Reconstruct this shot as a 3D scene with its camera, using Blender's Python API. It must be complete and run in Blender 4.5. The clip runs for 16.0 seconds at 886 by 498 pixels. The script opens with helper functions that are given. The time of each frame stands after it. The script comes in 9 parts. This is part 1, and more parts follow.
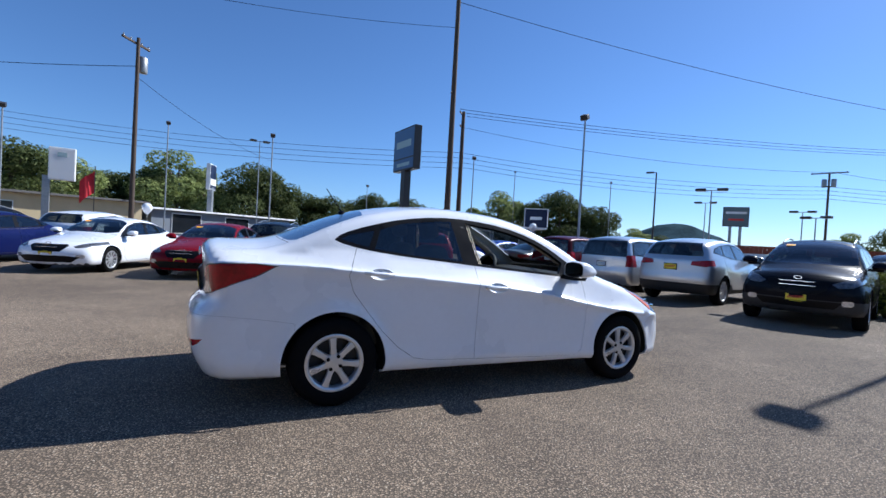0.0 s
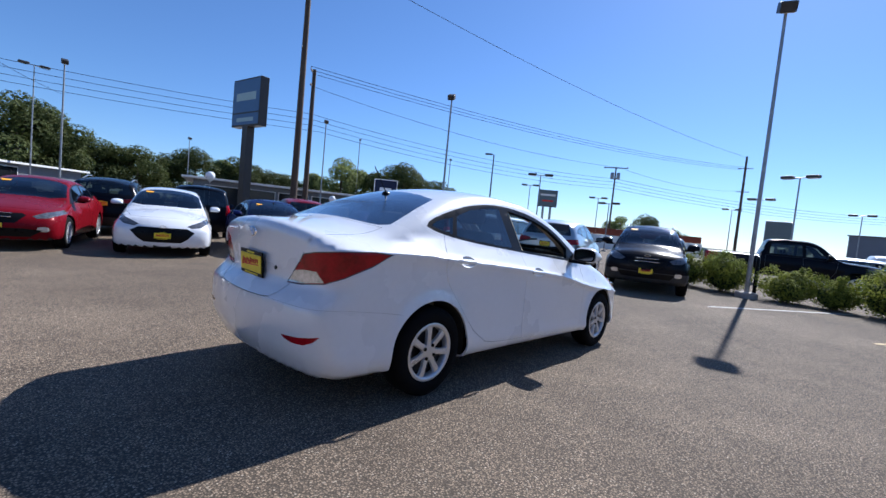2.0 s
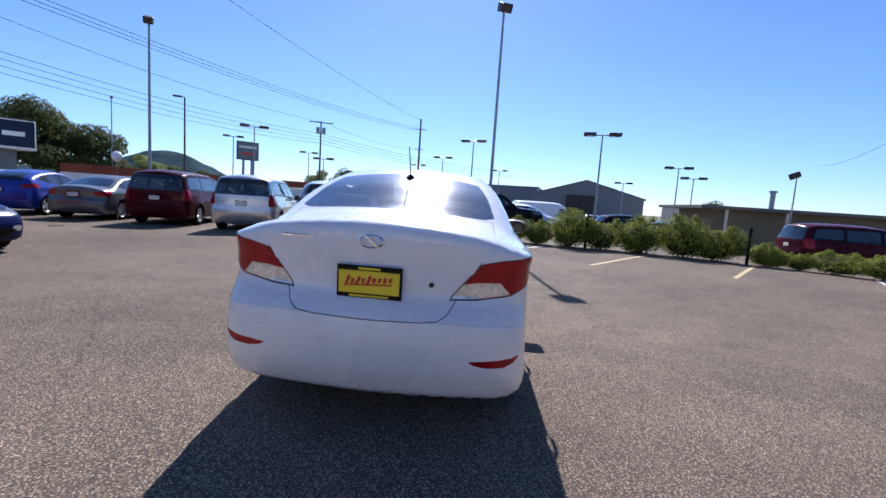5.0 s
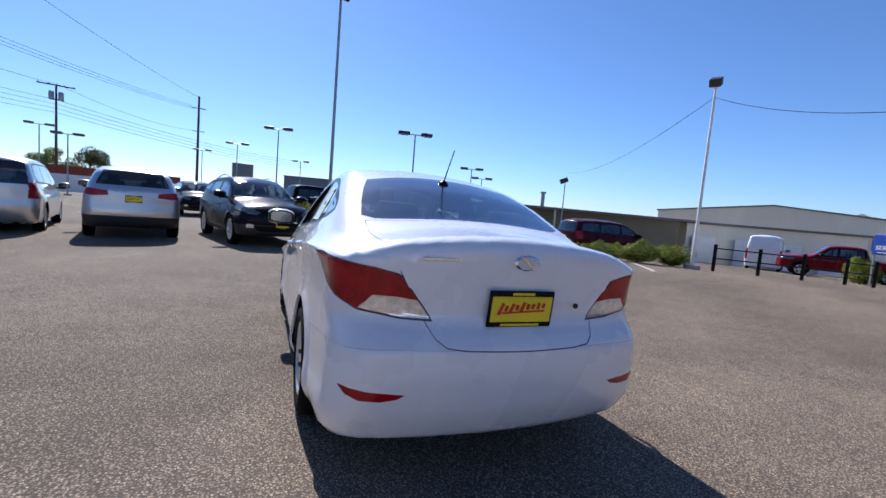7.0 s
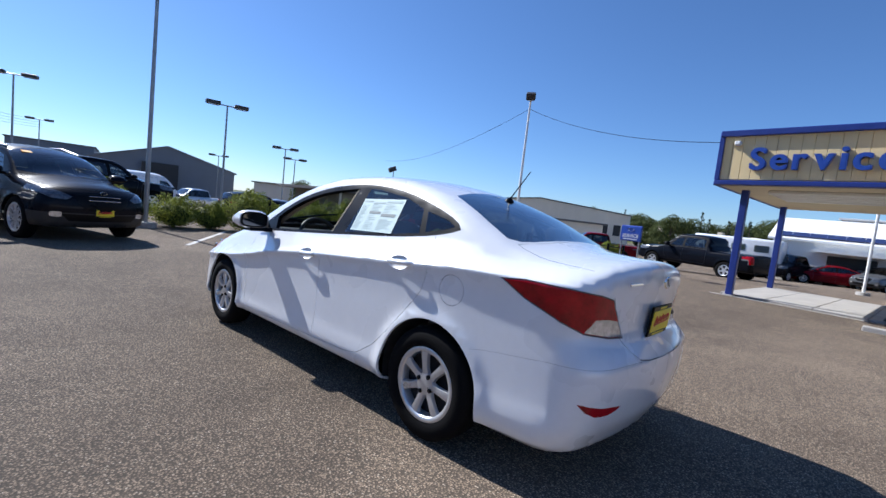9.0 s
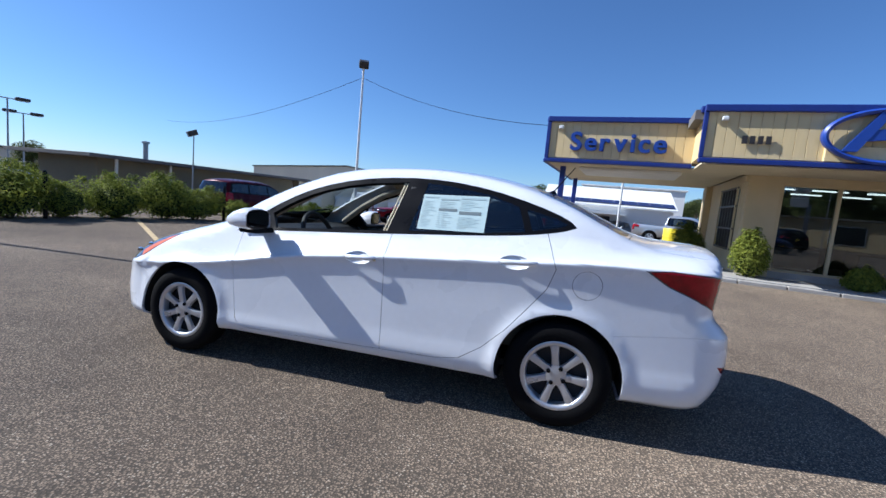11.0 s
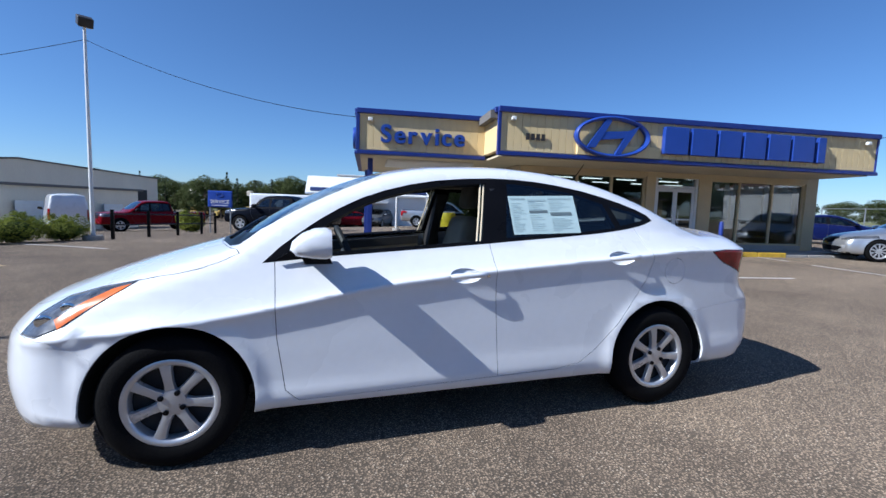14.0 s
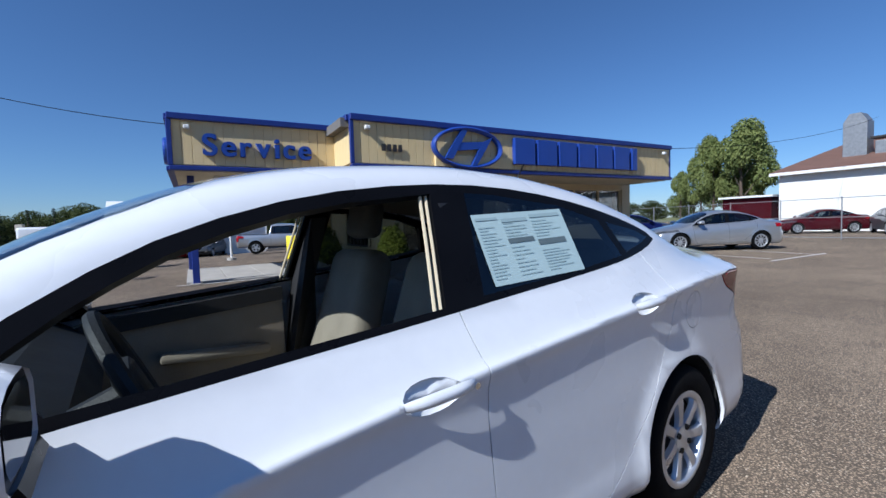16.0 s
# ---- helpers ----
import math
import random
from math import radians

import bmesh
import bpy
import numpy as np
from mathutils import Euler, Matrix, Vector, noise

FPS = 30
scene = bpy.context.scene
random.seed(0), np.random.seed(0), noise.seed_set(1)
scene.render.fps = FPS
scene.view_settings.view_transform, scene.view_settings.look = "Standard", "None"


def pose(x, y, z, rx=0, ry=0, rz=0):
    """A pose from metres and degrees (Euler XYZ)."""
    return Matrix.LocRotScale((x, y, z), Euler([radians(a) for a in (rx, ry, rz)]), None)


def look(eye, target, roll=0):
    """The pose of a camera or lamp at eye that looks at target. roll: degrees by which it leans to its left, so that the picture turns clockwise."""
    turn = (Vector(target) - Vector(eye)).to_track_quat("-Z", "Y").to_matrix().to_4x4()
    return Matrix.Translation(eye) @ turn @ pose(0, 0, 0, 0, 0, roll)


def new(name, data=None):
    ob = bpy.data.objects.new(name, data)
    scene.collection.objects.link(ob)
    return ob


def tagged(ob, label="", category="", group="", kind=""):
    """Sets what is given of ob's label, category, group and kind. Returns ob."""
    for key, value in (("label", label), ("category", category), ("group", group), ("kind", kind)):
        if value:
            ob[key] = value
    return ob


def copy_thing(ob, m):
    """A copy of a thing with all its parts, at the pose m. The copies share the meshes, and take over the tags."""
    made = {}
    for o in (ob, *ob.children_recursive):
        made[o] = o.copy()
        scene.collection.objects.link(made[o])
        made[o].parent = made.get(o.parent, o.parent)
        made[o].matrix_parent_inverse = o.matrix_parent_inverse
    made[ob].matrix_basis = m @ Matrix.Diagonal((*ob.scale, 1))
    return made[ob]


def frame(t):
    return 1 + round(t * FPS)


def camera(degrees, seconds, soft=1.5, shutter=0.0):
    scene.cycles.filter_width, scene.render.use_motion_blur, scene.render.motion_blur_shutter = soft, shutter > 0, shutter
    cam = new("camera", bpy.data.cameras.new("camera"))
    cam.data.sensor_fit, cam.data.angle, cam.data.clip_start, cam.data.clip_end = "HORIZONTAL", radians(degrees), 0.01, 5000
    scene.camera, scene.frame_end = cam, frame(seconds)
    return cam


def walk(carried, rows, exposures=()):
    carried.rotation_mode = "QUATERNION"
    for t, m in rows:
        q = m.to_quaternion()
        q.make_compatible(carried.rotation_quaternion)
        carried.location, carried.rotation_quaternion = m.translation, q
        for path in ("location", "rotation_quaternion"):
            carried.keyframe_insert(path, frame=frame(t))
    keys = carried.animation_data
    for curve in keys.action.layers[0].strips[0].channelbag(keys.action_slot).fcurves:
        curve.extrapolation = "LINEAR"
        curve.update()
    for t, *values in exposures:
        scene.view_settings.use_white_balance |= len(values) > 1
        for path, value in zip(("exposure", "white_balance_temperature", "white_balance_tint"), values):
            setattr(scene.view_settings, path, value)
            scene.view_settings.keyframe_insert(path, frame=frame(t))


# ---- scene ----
# the film's camera opens up and turns warmer towards the sun: seconds, stops, kelvin, tint
EXPOSURES = [(0, 0.67, 5700, 10), (2, 0.73, 5800, 12), (3, 0.77, 5900, 14), (4.5, 0.86, 5950, 17), (5.2, 0.86, 5950, 17), (7.5, 0.74, 5900, 14), (9.5, 0.69, 5800, 11), (12, 0.61, 5600, 10), (13.5, 0.55, 5600, 10), (14.5, 0.51, 5600, 10), (15.2, 0.46, 5600, 10), (15.6, 0.39, 5600, 10), (16, 0.23, 5600, 10)]
cam = camera(90.9, 16.0)
PATH = [
    (0, (-1.882, -3.664, 1.162), (-1.035, -1.852, 1.126), 3.2),
    (0.5, (-2.281, -3.492, 1.158), (-1.228, -1.792, 1.113), 3.9),
    (1, (-2.638, -3.262, 1.133), (-1.482, -1.631, 1.076), 3.9),
    (1.5, (-2.953, -2.971, 1.152), (-1.665, -1.442, 1.106), 5.8),
    (2, (-3.297, -2.708, 1.162), (-1.838, -1.346, 1.043), 5.6),
    (2.5, (-3.511, -2.348, 1.152), (-1.947, -1.11, 1.019), 4.2),
    (3, (-3.658, -2.028, 1.184), (-1.995, -0.925, 1.061), 4.7),
    (3.5, (-3.829, -1.689, 1.193), (-2.034, -0.824, 1.014), 5.4),
    (4, (-3.922, -1.293, 1.164), (-2.038, -0.653, 0.962), 4.0),
    (4.3, (-4.021, -1.024, 1.186), (-2.106, -0.483, 0.989), 4.9),
    (4.5, (-3.986, -0.899, 1.178), (-2.048, -0.439, 0.996), 5.3),
    (5, (-4.101, -0.49, 1.201), (-2.119, -0.341, 0.985), 3.8),
    (5.2, (-4.059, -0.337, 1.183), (-2.069, -0.274, 0.99), 3.7),
    (7.3, (-3.577, 1.232, 1.188), (-1.807, 0.314, 1.028), 4.8),
    (7.5, (-3.519, 1.393, 1.185), (-1.806, 0.37, 1.042), 4.9),
    (8, (-3.322, 1.742, 1.182), (-1.738, 0.532, 1.018), 7.2),
    (8.5, (-3.02, 2.057, 1.21), (-1.544, 0.717, 1.056), 6.7),
    (9, (-2.742, 2.403, 1.224), (-1.417, 0.914, 1.058), 6.4),
    (9.5, (-2.396, 2.659, 1.211), (-1.24, 1.038, 1.024), 5.8),
    (9.7, (-2.241, 2.724, 1.233), (-1.167, 1.051, 1.022), 5.4),
    (11.8, (-0.636, 3.42, 1.215), (-0.459, 1.438, 1.01), 4.7),
    (12, (-0.486, 3.45, 1.21), (-0.397, 1.463, 0.995), 4.3),
    (12.5, (-0.076, 3.414, 1.187), (-0.186, 1.427, 0.988), 3.7),
    (13, (0.275, 3.334, 1.172), (0.01, 1.36, 0.988), 4.2),
    (13.5, (0.557, 3.18, 1.166), (0.104, 1.242, 0.969), 3.3),
    (14, (0.697, 2.847, 1.18), (0.116, 0.943, 0.992), 1.9),
    (14.5, (0.771, 2.499, 1.201), (-0.063, 0.685, 1.088), -0.3),
    (15, (0.794, 2.159, 1.226), (-0.352, 0.529, 1.057), -0.5),
    (15.5, (0.649, 1.833, 1.218), (-0.589, 0.266, 1.103), -2.2),
    (16, (0.503, 1.595, 1.233), (-0.692, -0.005, 1.12), -1.8),
]
walk(cam, [(t, look(eye, target, roll)) for t, eye, target, roll in PATH], EXPOSURES)

# ---- light ----
SUN_EL, SUN_AZ = 41.2, 6.6          # degrees above the horizon, degrees from +x towards +y
world = bpy.data.worlds.new("world")
scene.world = world
world.use_nodes = True
wn = world.node_tree
for nd in list(wn.nodes):
    wn.nodes.remove(nd)
sky = wn.nodes.new("ShaderNodeTexSky")
sky.sky_type = "NISHITA"
sky.sun_disc = False
sky.sun_elevation = radians(SUN_EL)
sky.sun_rotation = radians(90 - SUN_AZ)
sky.air_density, sky.dust_density, sky.ozone_density = 1.0, 0.28, 8.5
sky.altitude = 600
sky_bg = wn.nodes.new("ShaderNodeBackground")
sky_bg.inputs["Strength"].default_value = 0.081
sky_out = wn.nodes.new("ShaderNodeOutputWorld")
wn.links.new(sky.outputs[0], sky_bg.inputs[0])
wn.links.new(sky_bg.outputs[0], sky_out.inputs[0])

sun_data = bpy.data.lights.new("sun", "SUN")
sun_data.energy, sun_data.angle, sun_data.color = 5.0, radians(0.53), (1.0, 0.95, 0.87)
sun = new("sun", sun_data)
sun_dir = Vector((math.cos(radians(SUN_EL)) * math.cos(radians(SUN_AZ)), math.cos(radians(SUN_EL)) * math.sin(radians(SUN_AZ)), math.sin(radians(SUN_EL))))
sun.matrix_world = look(sun_dir * 50, (0, 0, 0))


# ---- materials ----
def tree_of(name):
    m = bpy.data.materials.new(name)
    m.use_nodes = True
    nt = m.node_tree
    return m, nt, nt.nodes["Principled BSDF"]


def surface(name, color, rough=0.5, metal=0.0, var=0.12, scale=6.0, fine=60.0, bump=0.0, coat=0.0, spec=0.5, island=0.0, per_object=0.0, stretch=(1, 1, 1), rough_var=0.1):
    """A procedural surface: colour varied at two scales, roughness varied, fine relief."""
    m, nt, p = tree_of(name)
    N, L = nt.nodes.new, nt.links.new
    co = N("ShaderNodeTexCoord")
    mp = N("ShaderNodeMapping")
    mp.inputs["Scale"].default_value = stretch
    L(co.outputs["Object"], mp.inputs[0])
    big, small = N("ShaderNodeTexNoise"), N("ShaderNodeTexNoise")
    big.inputs["Scale"].default_value, small.inputs["Scale"].default_value = scale, fine
    big.inputs["Detail"].default_value, small.inputs["Detail"].default_value = 4, 3
    L(mp.outputs[0], big.inputs[0])
    L(mp.outputs[0], small.inputs[0])
    add = N("ShaderNodeMath")
    add.operation = "MULTIPLY_ADD"
    add.inputs[1].default_value = 0.5
    L(small.outputs[0], add.inputs[0])
    L(big.outputs[0], add.inputs[2])
    last = add.outputs[0]
    if island or per_object:
        geo = N("ShaderNodeNewGeometry") if island else N("ShaderNodeObjectInfo")
        more = N("ShaderNodeMath")
        more.operation = "MULTIPLY_ADD"
        more.inputs[1].default_value = island or per_object
        L(geo.outputs["Random Per Island" if island else "Random"], more.inputs[0])
        L(last, more.inputs[2])
        last = more.outputs[0]
    top = 1.0 + (island or per_object)
    ramp = N("ShaderNodeValToRGB")
    ramp.color_ramp.elements[0].position, ramp.color_ramp.elements[1].position = 0.45, min(1.0, 0.62 + 0.43 * top)
    ramp.color_ramp.elements[0].color = (*[c * (1 - var) for c in color], 1)
    ramp.color_ramp.elements[1].color = (*[min(1, c * (1 + var)) for c in color], 1)
    L(last, ramp.inputs[0])
    L(ramp.outputs[0], p.inputs["Base Color"])
    rr = N("ShaderNodeMapRange")
    rr.inputs["To Min"].default_value, rr.inputs["To Max"].default_value = max(0.02, rough - rough_var), min(1, rough + rough_var)
    L(big.outputs[0], rr.inputs[0])
    L(rr.outputs[0], p.inputs["Roughness"])
    p.inputs["Metallic"].default_value = metal
    p.inputs["Coat Weight"].default_value = coat
    p.inputs["Coat Roughness"].default_value = 0.04
    p.inputs["Specular IOR Level"].default_value = spec
    if bump:
        b = N("ShaderNodeBump")
        b.inputs["Strength"].default_value, b.inputs["Distance"].default_value = bump, 0.01
        L(small.outputs[0], b.inputs["Height"])
        L(b.outputs[0], p.inputs["Normal"])
    return m


def paint(name, color, metal=0.0, rough=0.28):
    """Car paint: clear coat over a base with a trace of dust."""
    return surface(name, color, rough, metal, var=0.035, scale=2.0, fine=25, coat=1.0 if max(color) > 0.3 else 0.1, spec=0.06 if max(color) < 0.3 else 0.5, rough_var=0.05)


def glass(name, tint=(0.55, 0.62, 0.6), boost=1.0, rough=0.01, rise=4.0):
    """A thin pane: what is behind it, tinted, and a mirror by Fresnel."""
    m, nt, p = tree_of(name)
    nt.nodes.remove(p)
    N, L = nt.nodes.new, nt.links.new
    tr, gl, fr, mx = N("ShaderNodeBsdfTransparent"), N("ShaderNodeBsdfGlossy"), N("ShaderNodeLayerWeight"), N("ShaderNodeMixShader")
    pw, ma = N("ShaderNodeMath"), N("ShaderNodeMath")
    tr.inputs[0].default_value = (*tint, 1)
    gl.inputs["Roughness"].default_value = rough
    gl.inputs[0].default_value = (0.95, 0.97, 1, 1)
    # both faces of the pane: weak mirror when seen straight on, full at a grazing angle
    pw.operation, ma.operation = "POWER", "MULTIPLY_ADD"
    fr.inputs["Blend"].default_value, pw.inputs[1].default_value = 0.5, rise
    ma.inputs[1].default_value, ma.inputs[2].default_value = 1 - 0.075 * boost, 0.075 * boost
    L(fr.outputs["Facing"], pw.inputs[0])
    L(pw.outputs[0], ma.inputs[0])
    L(ma.outputs[0], mx.inputs[0])
    L(tr.outputs[0], mx.inputs[1])
    L(gl.outputs[0], mx.inputs[2])
    L(mx.outputs[0], nt.nodes["Material Output"].inputs[0])
    return m


def asphalt():
    m, nt, p = tree_of("worn_asphalt")
    N, L = nt.nodes.new, nt.links.new
    co = N("ShaderNodeTexCoord")
    def noise_at(scale, detail=4, rough=0.6):
        t = N("ShaderNodeTexNoise")
        t.inputs["Scale"].default_value, t.inputs["Detail"].default_value, t.inputs["Roughness"].default_value = scale, detail, rough
        L(co.outputs["Object"], t.inputs[0])
        return t
    def mix(a, b, fac, kind="MIX"):
        x = N("ShaderNodeMix")
        x.data_type, x.blend_type = "RGBA", kind
        for sock, v in ((0, fac), (6, a), (7, b)):
            if hasattr(v, "is_linked"):
                L(v, x.inputs[sock])
            else:
                x.inputs[sock].default_value = v if sock == 0 else (*v, 1)
        return x.outputs[2]
    def ramp(src, a, b, ca, cb):
        r = N("ShaderNodeValToRGB")
        r.color_ramp.elements[0].position, r.color_ramp.elements[1].position = a, b
        r.color_ramp.elements[0].color, r.color_ramp.elements[1].color = (*ca, 1), (*cb, 1)
        L(src, r.inputs[0])
        return r.outputs[0]
    stones = N("ShaderNodeTexVoronoi")
    stones.inputs["Scale"].default_value = 96
    L(co.outputs["Object"], stones.inputs[0])
    cells = N("ShaderNodeSeparateColor")
    L(stones.outputs["Color"], cells.inputs[0])
    grit = ramp(cells.outputs[0], 0.0, 1.0, (0.150, 0.116, 0.087), (0.46, 0.353, 0.257))
    pale = ramp(cells.outputs[1], 0.925, 0.975, (0, 0, 0), (1, 1, 1))
    col = mix(grit, (0.56, 0.475, 0.375), pale)
    binder = ramp(stones.outputs["Distance"], 0.25, 0.62, (0, 0, 0), (1, 1, 1))
    col = mix(col, (0.098, 0.081, 0.065), binder)
    large = noise_at(0.22, 5)
    col = mix(col, ramp(large.outputs[0], 0.35, 0.68, (0.72, 0.71, 0.70), (1.22, 1.2, 1.16)), 1.0, "MULTIPLY")
    mid = noise_at(1.6, 5, 0.7)
    col = mix(col, ramp(mid.outputs[0], 0.35, 0.7, (0.86, 0.86, 0.86), (1.12, 1.12, 1.1)), 1.0, "MULTIPLY")
    # cracks
    wob = noise_at(0.7, 5, 0.6)
    warp = N("ShaderNodeMixRGB")
    warp.inputs[0].default_value = 0.35
    L(co.outputs["Object"], warp.inputs[1])
    L(wob.outputs["Color"], warp.inputs[2])
    crack = N("ShaderNodeTexVoronoi")
    crack.feature = "DISTANCE_TO_EDGE"
    crack.inputs["Scale"].default_value = 0.28
    L(warp.outputs[0], crack.inputs[0])
    line = ramp(crack.outputs["Distance"], 0.0, 0.004, (0.35, 0.35, 0.35), (1, 1, 1))
    col = mix(col, line, 0.25, "MULTIPLY")
    # past the paved lots the ground is dry grass
    geo = N("ShaderNodeNewGeometry")
    ln = N("ShaderNodeVectorMath")
    ln.operation = "LENGTH"
    L(geo.outputs["Position"], ln.inputs[0])
    mr = N("ShaderNodeMapRange")
    mr.inputs["From Min"].default_value, mr.inputs["From Max"].default_value = 120, 135
    L(ln.outputs["Value"], mr.inputs[0])
    col = mix(col, mix((0.10, 0.12, 0.04), (0.16, 0.15, 0.07), large.outputs[0]), mr.outputs[0])
    L(col, p.inputs["Base Color"])
    p.inputs["Roughness"].default_value = 0.85
    p.inputs["Diffuse Roughness"].default_value = 0.4
    p.inputs["Specular IOR Level"].default_value = 0.12
    b = N("ShaderNodeBump")
    b.inputs["Strength"].default_value, b.inputs["Distance"].default_value = 0.6, 0.005
    b.invert = True
    L(stones.outputs["Distance"], b.inputs["Height"])
    L(b.outputs[0], p.inputs["Normal"])
    return m


def leafy(name, dark, light):
    """Leaves: colour by clump and by leaf, some light passing through."""
    m, nt, p = tree_of(name)
    N, L = nt.nodes.new, nt.links.new
    geo, co, ns = N("ShaderNodeNewGeometry"), N("ShaderNodeTexCoord"), N("ShaderNodeTexNoise")
    ns.inputs["Scale"].default_value = 1.3
    L(co.outputs["Object"], ns.inputs[0])
    a = N("ShaderNodeMath")
    a.operation = "MULTIPLY_ADD"
    a.inputs[1].default_value = 0.6
    L(geo.outputs["Random Per Island"], a.inputs[0])
    L(ns.outputs[0], a.inputs[2])
    r = N("ShaderNodeValToRGB")
    r.color_ramp.elements[0].position, r.color_ramp.elements[1].position = 0.4, 1.1
    r.color_ramp.elements[1].position = 1.0
    r.color_ramp.elements[0].color, r.color_ramp.elements[1].color = (*dark, 1), (*light, 1)
    L(a.outputs[0], r.inputs[0])
    L(r.outputs[0], p.inputs["Base Color"])
    p.inputs["Roughness"].default_value = 0.65
    p.inputs["Specular IOR Level"].default_value = 0.12
    tl, mx = N("ShaderNodeBsdfTranslucent"), N("ShaderNodeMixShader")
    mx.inputs[0].default_value = 0.4
    L(r.outputs[0], tl.inputs[0])
    L(p.outputs[0], mx.inputs[1])
    L(tl.outputs[0], mx.inputs[2])
    L(mx.outputs[0], nt.nodes["Material Output"].inputs[0])
    return m


